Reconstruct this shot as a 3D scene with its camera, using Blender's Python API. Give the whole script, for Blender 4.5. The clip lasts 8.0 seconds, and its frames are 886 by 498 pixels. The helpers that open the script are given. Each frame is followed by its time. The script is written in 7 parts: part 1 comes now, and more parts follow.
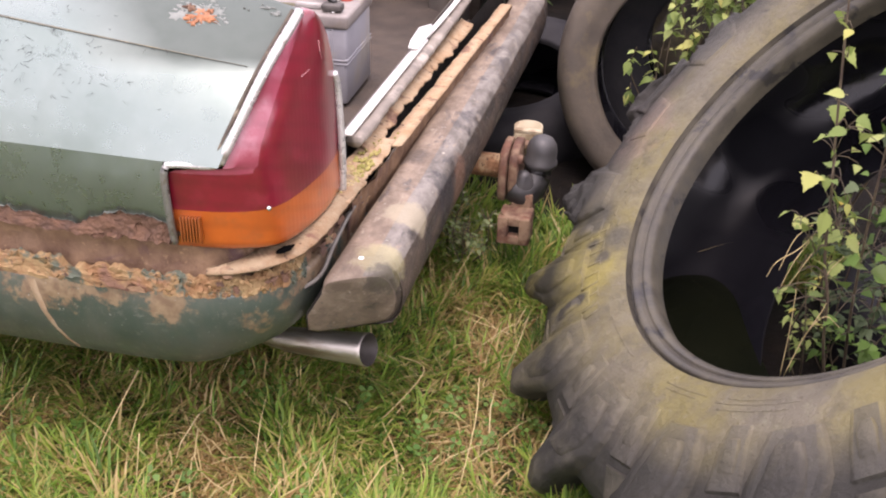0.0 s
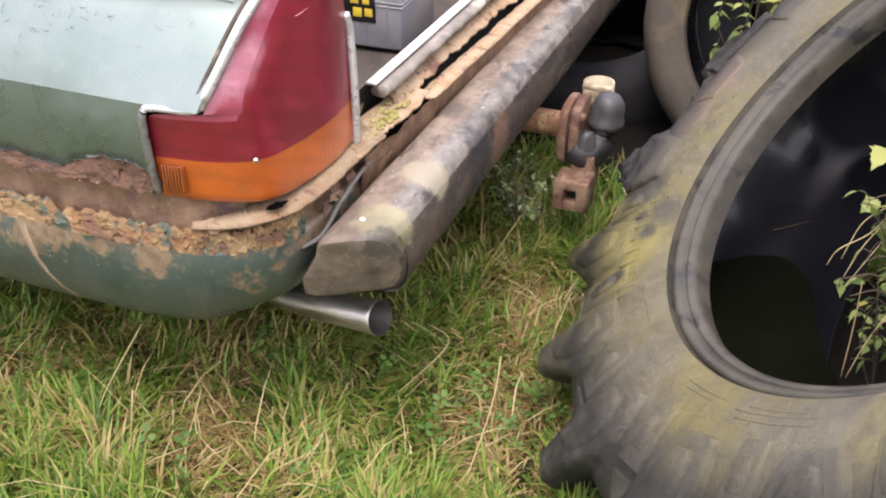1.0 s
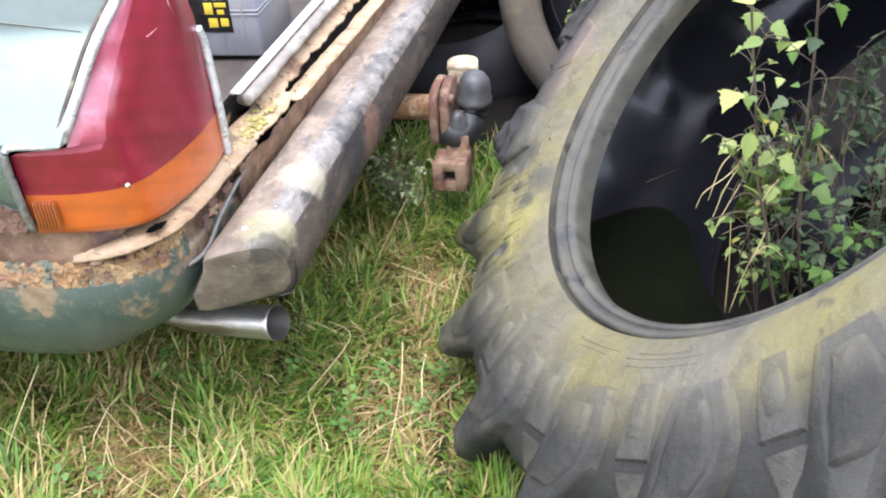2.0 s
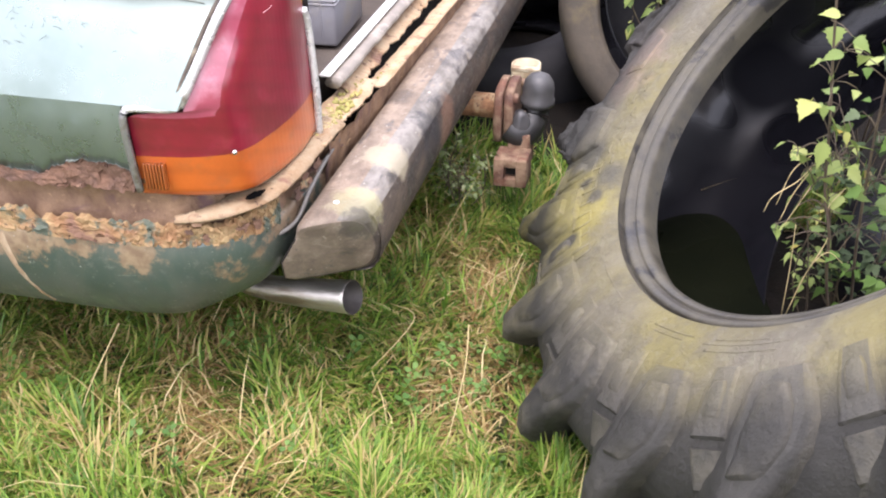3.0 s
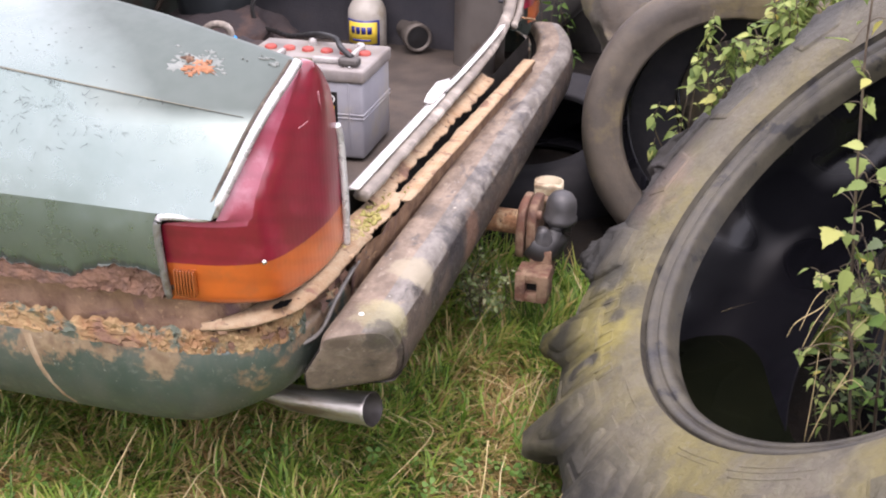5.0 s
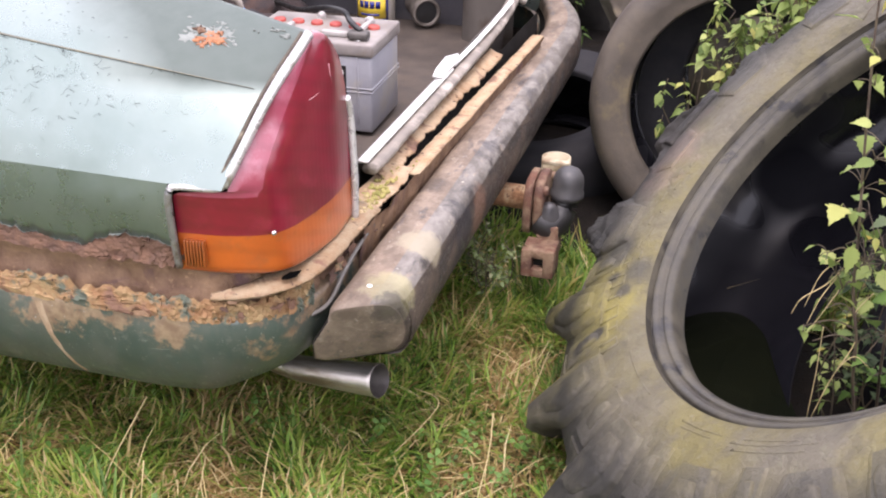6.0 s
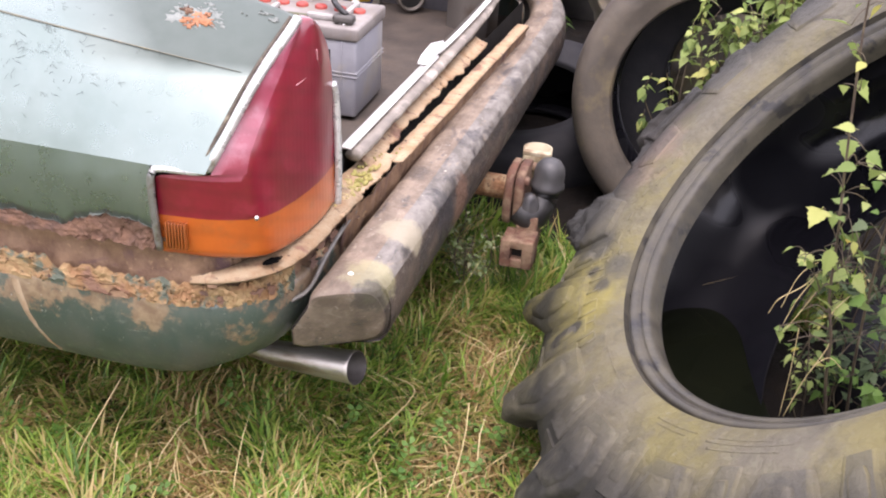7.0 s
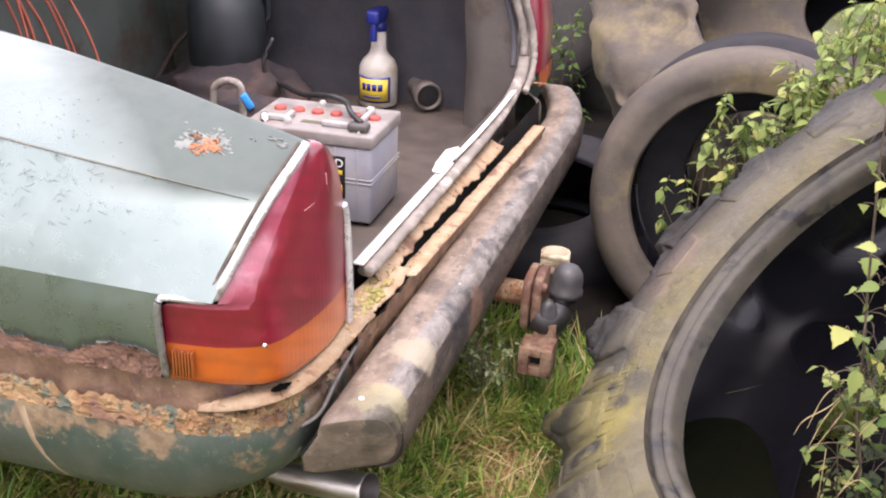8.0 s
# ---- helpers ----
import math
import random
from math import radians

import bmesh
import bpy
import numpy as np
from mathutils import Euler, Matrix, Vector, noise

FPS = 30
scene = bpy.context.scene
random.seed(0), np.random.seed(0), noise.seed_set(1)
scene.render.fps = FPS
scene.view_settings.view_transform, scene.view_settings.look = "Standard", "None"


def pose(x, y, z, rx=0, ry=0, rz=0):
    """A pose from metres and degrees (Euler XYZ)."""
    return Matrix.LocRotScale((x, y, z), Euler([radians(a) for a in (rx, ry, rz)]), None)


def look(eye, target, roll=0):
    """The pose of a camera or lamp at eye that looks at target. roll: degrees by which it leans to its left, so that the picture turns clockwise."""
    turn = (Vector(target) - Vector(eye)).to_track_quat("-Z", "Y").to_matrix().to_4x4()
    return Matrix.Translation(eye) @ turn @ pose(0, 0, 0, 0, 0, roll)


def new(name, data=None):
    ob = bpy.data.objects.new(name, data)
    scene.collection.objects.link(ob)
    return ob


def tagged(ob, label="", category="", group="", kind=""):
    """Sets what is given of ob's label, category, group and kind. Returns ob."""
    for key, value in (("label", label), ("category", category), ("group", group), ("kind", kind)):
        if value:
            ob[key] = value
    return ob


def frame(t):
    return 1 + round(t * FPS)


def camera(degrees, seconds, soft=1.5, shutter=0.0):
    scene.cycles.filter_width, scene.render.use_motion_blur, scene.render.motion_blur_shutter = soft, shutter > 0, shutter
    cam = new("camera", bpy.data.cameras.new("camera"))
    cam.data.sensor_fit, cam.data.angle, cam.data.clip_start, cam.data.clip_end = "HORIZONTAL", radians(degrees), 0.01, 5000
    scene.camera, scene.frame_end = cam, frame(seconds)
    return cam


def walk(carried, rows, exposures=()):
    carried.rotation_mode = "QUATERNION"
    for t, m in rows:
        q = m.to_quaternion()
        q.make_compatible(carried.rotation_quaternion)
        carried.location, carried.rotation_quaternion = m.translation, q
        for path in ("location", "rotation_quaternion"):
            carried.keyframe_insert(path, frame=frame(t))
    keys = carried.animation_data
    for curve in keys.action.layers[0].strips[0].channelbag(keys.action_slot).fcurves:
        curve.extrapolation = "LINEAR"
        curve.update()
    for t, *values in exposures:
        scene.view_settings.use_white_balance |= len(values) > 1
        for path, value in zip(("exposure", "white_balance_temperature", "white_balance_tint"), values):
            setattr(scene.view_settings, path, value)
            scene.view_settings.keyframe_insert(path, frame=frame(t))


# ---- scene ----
cam = camera(45.0, 8.0, 2.0)
PATH = [
    (0, (0.09, 0.022, 1.168), (0.012, 1.764, 0.188), 1.4),
    (0.5, (0.209, 0.139, 1.122), (-0.044, 1.855, 0.126), 1.7),
    (1, (0.247, 0.178, 1.11), (-0.078, 1.844, 0.053), 0.2),
    (1.5, (0.27, 0.182, 1.109), (0.054, 1.827, -0.009), -0.2),
    (2, (0.272, 0.159, 1.123), (0.129, 1.836, 0.042), -4.8),
    (2.2, (0.237, 0.143, 1.125), (0.087, 1.82, 0.045), -4.0),
    (3.3, (0.164, 0.063, 1.131), (0.04, 1.779, 0.111), -0.4),
    (3.5, (0.168, 0.064, 1.136), (0.062, 1.805, 0.157), -0.2),
    (4, (0.174, 0.064, 1.128), (0.082, 1.81, 0.158), 0.2),
    (4.5, (0.157, 0.07, 1.135), (0.054, 1.85, 0.23), 0.8),
    (5, (0.149, 0.066, 1.141), (-0.022, 1.853, 0.259), 0.4),
    (6.5, (0.14, 0.051, 1.14), (-0.024, 1.809, 0.199), 1.3),
    (7, (0.13, 0.058, 1.149), (0.008, 1.815, 0.202), 3.5),
    (7.5, (0.119, 0.091, 1.163), (-0.053, 1.873, 0.273), 4.4),
    (8, (0.141, 0.114, 1.196), (-0.041, 1.926, 0.371), 2.2),
]
walk(cam, [(t, look(eye, target, roll)) for t, eye, target, roll in PATH], ((0, 0.98, 6750, 30), (0.5, 1.03, 6700, 26), (1.0, 1.02, 6500, 22), (1.5, 1.37, 6000, 21), (2.0, 1.58, 5800, 15), (3.5, 1.39, 6400, 24), (4.0, 1.41, 6400, 24), (4.5, 1.30, 6400, 26), (5.0, 1.06, 6450, 26), (6.5, 1.15, 6400, 25), (8, 1.18, 6550, 27)))

SKY, SUN = 0.15, 1.0
LUG0, WATER_Z = 16.5, 0.107
T2 = ((0.582, 2.431, 0.31), (-0.185, -0.966, 0.182))
T3 = ((0.86, 3.12, 0.70), (-0.35, -0.70, 0.60))
T4 = ((-0.15, 4.0, 0.58), (-0.1, -0.98, 0.1))
T5 = ((1.02, 1.72, 0.14), (-0.08, 0.0, 1.0))
T6 = ((0.12, 2.85, 0.15), (-0.1, -0.2, 0.97))
T7 = ((0.64, 2.66, 0.30), (-0.185, -0.966, 0.182))
T8 = ((0.75, 3.2, 0.13), (0.05, -0.1, 1.0))
T9 = ((1.02, 3.44, 0.58), (-0.35, -0.75, 0.55))
EARTH_SHADE = [((0.85, 1.5), 0.62, 0.5), ((0.75, 2.75), 0.95, 0.62), ((0.3, 4.25), 0.75, 0.95)]
T10 = ((0.46, 4.25, 0.44), (-0.1, -0.95, 0.25))

# ---- light ----
world = bpy.data.worlds.new("overcast_sky")
scene.world = world
world.use_nodes = True
wn = world.node_tree.nodes
sky = wn.new("ShaderNodeTexSky")
sky.sky_type, sky.sun_disc = "NISHITA", False
sky.sun_elevation, sky.sun_rotation = radians(68), radians(180)
sky.air_density, sky.dust_density, sky.ozone_density = 1.0, 6.0, 1.0
veil = wn.new("ShaderNodeMix")
veil.data_type = "RGBA"
veil.inputs[0].default_value = 0.75
veil.inputs[7].default_value = (11.0, 11.3, 11.8, 1)
world.node_tree.links.new(sky.outputs[0], veil.inputs[6])
world.node_tree.links.new(veil.outputs[2], wn["Background"].inputs[0])
wn["Background"].inputs[1].default_value = SKY
sun_data = bpy.data.lights.new("sun", "SUN")
sun_data.energy, sun_data.angle, sun_data.color = SUN, radians(25), (1.0, 0.96, 0.9)
sun = new("sun", sun_data)
sun.matrix_world = look((0, 0, 5), (0.0, 1.8, 0))

# ---- materials ----


def material(name, rough=0.6, metal=0.0, coat=0.0, spec=0.5):
    m = bpy.data.materials.new(name)
    m.use_nodes = True
    b = m.node_tree.nodes["Principled BSDF"]
    b.inputs["Roughness"].default_value = rough
    b.inputs["Metallic"].default_value = metal
    b.inputs["Coat Weight"].default_value = coat
    b.inputs["Coat Roughness"].default_value = 0.12
    b.inputs["Specular IOR Level"].default_value = spec
    return m, m.node_tree, b


def noise_node(nt, scale, detail=6.0, rough=0.6, stretch=(1, 1, 1), distort=0.0, placed=False):
    """A noise in the object's own metres; placed: in the metres of the place, so that neighbouring pieces agree."""
    mp = nt.nodes.new("ShaderNodeMapping")
    mp.inputs["Scale"].default_value = stretch
    src = nt.nodes.new("ShaderNodeNewGeometry").outputs["Position"] if placed else nt.nodes.new("ShaderNodeTexCoord").outputs["Object"]
    nt.links.new(src, mp.inputs[0])
    n = nt.nodes.new("ShaderNodeTexNoise")
    n.inputs["Scale"].default_value = scale
    n.inputs["Detail"].default_value = detail
    n.inputs["Roughness"].default_value = rough
    n.inputs["Distortion"].default_value = distort
    nt.links.new(mp.outputs[0], n.inputs["Vector"])
    return n.outputs["Fac"]


def ramp(nt, fac, lo, hi):
    r = nt.nodes.new("ShaderNodeMapRange")
    r.inputs[1].default_value, r.inputs[2].default_value = lo, hi
    nt.links.new(fac, r.inputs[0])
    return r.outputs[0]


def blend(nt, fac, a, b):
    """Mixes two colours; each is a colour or a socket."""
    m = nt.nodes.new("ShaderNodeMix")
    m.data_type = "RGBA"
    nt.links.new(fac, m.inputs[0])
    for k, v in ((6, a), (7, b)):
        if isinstance(v, tuple):
            m.inputs[k].default_value = (*v, 1)
        else:
            nt.links.new(v, m.inputs[k])
    return m.outputs[2]


def times(nt, a, b, how="MULTIPLY"):
    m = nt.nodes.new("ShaderNodeMath")
    m.operation = how
    for k, v in enumerate((a, b)):
        if isinstance(v, (int, float)):
            m.inputs[k].default_value = v
        else:
            nt.links.new(v, m.inputs[k])
    return m.outputs[0]


def height(nt, axis="Z"):
    tc = nt.nodes.new("ShaderNodeTexCoord")
    sp = nt.nodes.new("ShaderNodeSeparateXYZ")
    nt.links.new(tc.outputs["Object"], sp.inputs[0])
    return sp.outputs[axis]


def bump(nt, b, fac, strength, dist=0.002):
    n = nt.nodes.new("ShaderNodeBump")
    n.inputs["Strength"].default_value, n.inputs["Distance"].default_value = strength, dist
    nt.links.new(fac, n.inputs["Height"])
    nt.links.new(n.outputs[0], b.inputs["Normal"])


def surface(name, c1, c2, scale=20.0, rough=0.6, metal=0.0, coat=0.0, c3=None, scale3=6.0, cut=(0.5, 0.62), bumps=0.3,
            fine=160.0, stretch=(1, 1, 1), rough_var=0.15, spec=0.5, dist=0.002):
    """A worn surface: two colours mixed by a fine noise, a third in larger stains, with relief and uneven gloss."""
    m, nt, b = material(name, rough, metal, coat, spec)
    n1 = noise_node(nt, scale, stretch=stretch)
    col = blend(nt, ramp(nt, n1, 0.35, 0.65), c1, c2)
    if c3:
        col = blend(nt, ramp(nt, noise_node(nt, scale3, 8.0, 0.65, stretch), *cut), col, c3)
    nt.links.new(col, b.inputs["Base Color"])
    nf = noise_node(nt, fine, 4.0)
    r = nt.nodes.new("ShaderNodeMapRange")
    r.inputs[1].default_value, r.inputs[2].default_value = 0.3, 0.7
    r.inputs[3].default_value, r.inputs[4].default_value = max(rough - rough_var, 0.02), min(rough + rough_var, 1.0)
    nt.links.new(n1, r.inputs[0])
    nt.links.new(r.outputs[0], b.inputs["Roughness"])
    bump(nt, b, times(nt, nf, n1, "ADD"), bumps, dist)
    return m


def paint_material(name, rusty):
    """Faded green metallic paint with dust and scuffs; rusty: dirt, rust and bare primer come through in patches."""
    m, nt, b = material(name, 0.3, 0.85, 0.3)
    n1 = noise_node(nt, 7.0, 8.0)
    col = blend(nt, ramp(nt, n1, 0.35, 0.7), (0.195, 0.245, 0.222), (0.250, 0.298, 0.274))
    if rusty:
        col = blend(nt, ramp(nt, n1, 0.3, 0.7), (0.034, 0.052, 0.041), (0.054, 0.075, 0.061))
        patch = times(nt, noise_node(nt, 12.0, 10.0, 0.68), times(nt, height(nt), 2.6), "ADD")
        rust = ramp(nt, patch, 1.435, 1.49)
        rcol = blend(nt, ramp(nt, noise_node(nt, 55.0, 6.0), 0.4, 0.6), (0.225, 0.165, 0.102), (0.150, 0.100, 0.062))
        dirt = ramp(nt, noise_node(nt, 22.0, 8.0, 0.7, (1, 1, 0.35)), 0.42, 0.68)
        col = blend(nt, times(nt, dirt, 0.5), col, (0.105, 0.105, 0.076))
        col = blend(nt, times(nt, ramp(nt, noise_node(nt, 70.0, 10.0, 0.75), 0.56, 0.64), 0.28), col, (0.17, 0.175, 0.145))
        col = blend(nt, times(nt, ramp(nt, noise_node(nt, 60.0, 8.0, 0.8, (0.35, 0.35, 1.6), 0.8), 0.63, 0.68), 0.5), col, (0.32, 0.33, 0.29))
        col = blend(nt, rust, col, rcol)
        specks = ramp(nt, noise_node(nt, 170.0, 3.0), 0.68, 0.74)
        col = blend(nt, times(nt, specks, 0.6), col, (0.4, 0.4, 0.36))
        b.inputs["Metallic"].default_value = 0.12
        nt.links.new(times(nt, times(nt, dirt, 0.3), 0.38, "ADD"), b.inputs["Roughness"])
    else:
        # the deck's dark reflection is painted in: darker and duller beyond a slanted line
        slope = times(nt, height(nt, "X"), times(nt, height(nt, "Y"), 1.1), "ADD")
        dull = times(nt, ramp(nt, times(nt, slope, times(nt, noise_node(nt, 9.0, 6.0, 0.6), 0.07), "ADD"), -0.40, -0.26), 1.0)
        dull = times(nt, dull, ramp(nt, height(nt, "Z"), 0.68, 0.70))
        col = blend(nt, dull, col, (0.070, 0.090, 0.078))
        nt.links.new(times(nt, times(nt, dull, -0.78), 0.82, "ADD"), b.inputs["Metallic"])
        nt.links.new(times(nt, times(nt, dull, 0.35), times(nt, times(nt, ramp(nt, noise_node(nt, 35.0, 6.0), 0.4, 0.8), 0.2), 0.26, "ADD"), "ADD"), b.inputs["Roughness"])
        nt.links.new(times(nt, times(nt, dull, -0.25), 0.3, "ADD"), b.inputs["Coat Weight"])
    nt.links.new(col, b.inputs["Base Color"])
    bump(nt, b, noise_node(nt, 220.0, 3.0), 0.10 if rusty else 0.03, 0.001)
    return m


def lens_material(name, c1, c2, c3):
    """Moulded lamp plastic with fine ribs, hazed and scratched by weather."""
    m, nt, b = material(name, 0.28, 0.0, 1.0)
    b.inputs["Coat Roughness"].default_value = 0.3
    n1 = noise_node(nt, 14.0, 8.0)
    col = blend(nt, ramp(nt, n1, 0.35, 0.65), c1, c2)
    col = blend(nt, times(nt, ramp(nt, noise_node(nt, 26.0, 8.0, 0.7), 0.52, 0.75), 0.7), col, c3)
    tc = nt.nodes.new("ShaderNodeTexCoord")
    rows = nt.nodes.new("ShaderNodeTexWave")
    rows.bands_direction = "Z"
    rows.inputs["Scale"].default_value, rows.inputs["Distortion"].default_value = 11.0, 1.5
    slant = nt.nodes.new("ShaderNodeMapping")
    slant.inputs["Rotation"].default_value = (radians(22), 0, 0)
    nt.links.new(tc.outputs["Object"], slant.inputs[0])
    nt.links.new(slant.outputs[0], rows.inputs["Vector"])
    col = blend(nt, times(nt, ramp(nt, rows.outputs["Fac"], 0.55, 1.0), 0.22), col, tuple(0.55 * k for k in c2))
    nt.links.new(col, b.inputs["Base Color"])
    wv = nt.nodes.new("ShaderNodeTexWave")
    wv.bands_direction = "DIAGONAL"
    wv.inputs["Scale"].default_value, wv.inputs["Distortion"].default_value = 55.0, 0.4
    mp = nt.nodes.new("ShaderNodeMapping")
    mp.inputs["Scale"].default_value = (1, 1, 0.0)
    nt.links.new(tc.outputs["Object"], mp.inputs[0])
    nt.links.new(mp.outputs[0], wv.inputs["Vector"])
    bump(nt, b, times(nt, wv.outputs["Fac"], noise_node(nt, 200.0, 3.0), "ADD"), 0.12, 0.001)
    return m


def rust_material(name):
    m, nt, b = material(name, 0.85)
    n1 = noise_node(nt, 40.0, 10.0, 0.7)
    col = blend(nt, ramp(nt, n1, 0.36, 0.6), (0.15, 0.065, 0.032), (0.34, 0.18, 0.085))
    col = blend(nt, ramp(nt, noise_node(nt, 16.0, 8.0, 0.7), 0.5, 0.62), col, (0.46, 0.33, 0.19))
    col = blend(nt, ramp(nt, noise_node(nt, 120.0, 3.0), 0.6, 0.7), col, (0.07, 0.035, 0.025))
    nt.links.new(col, b.inputs["Base Color"])
    bump(nt, b, times(nt, n1, noise_node(nt, 150.0, 4.0), "ADD"), 0.8, 0.004)
    return m


def seam_material():
    """Sheet steel rusted to smooth brown, with purplish scabs, tan bloom and remains of green paint."""
    m, nt, b = material("brown_rusted_sheet", 0.75)
    n1 = noise_node(nt, 26.0, 9.0, 0.65)
    col = blend(nt, ramp(nt, n1, 0.35, 0.65), (0.115, 0.062, 0.036), (0.235, 0.145, 0.082))
    col = blend(nt, ramp(nt, noise_node(nt, 13.0, 6.0, 0.6, distort=0.6), 0.56, 0.66), col, (0.10, 0.052, 0.046))
    col = blend(nt, ramp(nt, noise_node(nt, 90.0, 5.0, 0.7), 0.60, 0.72), col, (0.34, 0.22, 0.12))
    nt.links.new(col, b.inputs["Base Color"])
    bump(nt, b, times(nt, n1, noise_node(nt, 120.0, 4.0), "ADD"), 0.6, 0.004)
    return m


def crust_material(name, tan, orange, green):
    """Rust bloom in tan and orange, pitted dark, with bits of green paint still holding."""
    m, nt, b = material(name, 0.8)
    col = blend(nt, ramp(nt, noise_node(nt, 24.0, 9.0, 0.68), 0.38, 0.62), orange, tan)
    lo = 0.55 if green else 0.57
    col = blend(nt, ramp(nt, noise_node(nt, 17.0, 7.0, 0.6, distort=0.5), lo, lo + 0.08), col, (0.165, 0.088, 0.055))
    if green:
        col = blend(nt, ramp(nt, noise_node(nt, 20.0, 8.0, 0.65, (1, 1, 0.8)), 0.53, 0.58), col, (0.085, 0.102, 0.074))
    col = blend(nt, ramp(nt, noise_node(nt, 75.0, 5.0, 0.65), 0.61, 0.67), col, (0.045, 0.022, 0.015))
    nt.links.new(col, b.inputs["Base Color"])
    bump(nt, b, times(nt, noise_node(nt, 45.0, 8.0, 0.7), noise_node(nt, 170.0, 3.0), "ADD"), 0.7, 0.003)
    return m


def bumper_material(name, base, tar, scrape, lo, share):
    """Old bright steel under grime: two base tones, dark tarry blotches (tar: how far they spread) and pale scrapes from lo up."""
    m, nt, b = material(name, 0.5, 0.15, spec=0.4)
    n1 = noise_node(nt, 22.0, 10.0, 0.72, (1, 0.6, 1))
    col = blend(nt, ramp(nt, n1, 0.42, 0.58), *base)
    dark = ramp(nt, noise_node(nt, 26.0, 10.0, 0.74, (1, 0.5, 1), 0.5), tar, tar + 0.07)
    col = blend(nt, times(nt, dark, 0.8), col, (0.050, 0.044, 0.042))
    pale = ramp(nt, noise_node(nt, 44.0, 10.0, 0.76, (1, 0.4, 1), 0.3), lo, lo + 0.06)
    col = blend(nt, times(nt, pale, share), col, scrape)
    col = blend(nt, ramp(nt, noise_node(nt, 130.0, 3.0), 0.68, 0.73), col, (0.5, 0.46, 0.38))
    tc = nt.nodes.new("ShaderNodeTexCoord")
    for mid, reach, stain in (((0.030, 0.01, 0.405), 0.050, (0.34, 0.31, 0.17)), ((0.030, 0.15, 0.405), 0.045, (0.33, 0.29, 0.20)), ((0.046, -0.03, 0.385), 0.040, (0.026, 0.026, 0.030)), ((0.05, 0.30, 0.36), 0.06, (0.03, 0.029, 0.032)), ((-0.02, 0.36, 0.406), 0.035, (0.09, 0.07, 0.055)), ((0.052, 0.40, 0.35), 0.05, (0.21, 0.12, 0.08))):
        away = nt.nodes.new("ShaderNodeVectorMath")
        away.operation = "DISTANCE"
        away.inputs[1].default_value = mid
        nt.links.new(tc.outputs["Object"], away.inputs[0])
        near = times(nt, times(nt, away.outputs["Value"], -1.0 / reach), times(nt, noise_node(nt, 40.0, 10.0, 0.75), 1.7), "ADD")
        col = blend(nt, times(nt, ramp(nt, near, -0.1, 0.2), 0.7), col, stain)
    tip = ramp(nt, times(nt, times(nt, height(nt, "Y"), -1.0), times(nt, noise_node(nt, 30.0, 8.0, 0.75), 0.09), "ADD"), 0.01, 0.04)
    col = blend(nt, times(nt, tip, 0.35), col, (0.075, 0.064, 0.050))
    nt.links.new(col, b.inputs["Base Color"])
    nt.links.new(times(nt, times(nt, dark, -0.25), 0.6, "ADD"), b.inputs["Roughness"])
    bump(nt, b, times(nt, n1, noise_node(nt, 140.0, 4.0), "ADD"), 0.55, 0.003)
    return m


def liner_material():
    """Wet black rubber, gently dented."""
    m, nt, b = material("wet_black_liner", 0.2)
    nt.links.new(blend(nt, noise_node(nt, 10.0, 5.0), (0.005, 0.005, 0.007), (0.010, 0.010, 0.013)), b.inputs["Base Color"])
    dry = ramp(nt, noise_node(nt, 5.0, 1.5, 0.4), 0.46, 0.60)
    nt.links.new(times(nt, times(nt, dry, 0.50), 0.14, "ADD"), b.inputs["Roughness"])
    nt.links.new(times(nt, times(nt, dry, -0.24), 0.32, "ADD"), b.inputs["Specular IOR Level"])
    bump(nt, b, noise_node(nt, 26.0, 3.0, 0.5), 0.12, 0.004)
    return m


def island_material(name, stops, rough=0.6, spec=0.3, thin=0.0, by_object=False, patchy=0.0):
    """A colour of its own for each blade or leaf; patchy: neighbours drift towards one colour."""
    m, nt, b = material(name, rough, spec=spec)
    if by_object:
        src = nt.nodes.new("ShaderNodeObjectInfo").outputs["Random"]
    else:
        src = nt.nodes.new("ShaderNodeNewGeometry").outputs["Random Per Island"]
    r = nt.nodes.new("ShaderNodeValToRGB")
    while len(r.color_ramp.elements) < len(stops):
        r.color_ramp.elements.new(0.5)
    for e, (p, c) in zip(r.color_ramp.elements, stops):
        e.position, e.color = p, (*c, 1)
    if patchy:
        drift = times(nt, times(nt, noise_node(nt, 5.0, 5.0, 0.6, placed=True), -0.5, "ADD"), patchy)
        src = times(nt, times(nt, src, drift, "ADD"), times(nt, noise_node(nt, 28.0, 3.0, 0.6, placed=True), 0.25), "ADD")
    nt.links.new(src, r.inputs[0])
    mixf = times(nt, ramp(nt, noise_node(nt, 40.0, 3.0), 0.3, 0.9), 0.25)
    col = blend(nt, mixf, r.outputs[0], (0.16, 0.17, 0.05))
    nt.links.new(col, b.inputs["Base Color"])
    if thin:
        t = nt.nodes.new("ShaderNodeBsdfTranslucent")
        nt.links.new(col, t.inputs[0])
        s = nt.nodes.new("ShaderNodeMixShader")
        s.inputs[0].default_value = thin
        nt.links.new(b.outputs[0], s.inputs[1])
        nt.links.new(t.outputs[0], s.inputs[2])
        nt.links.new(s.outputs[0], nt.nodes["Material Output"].inputs[0])
    return m


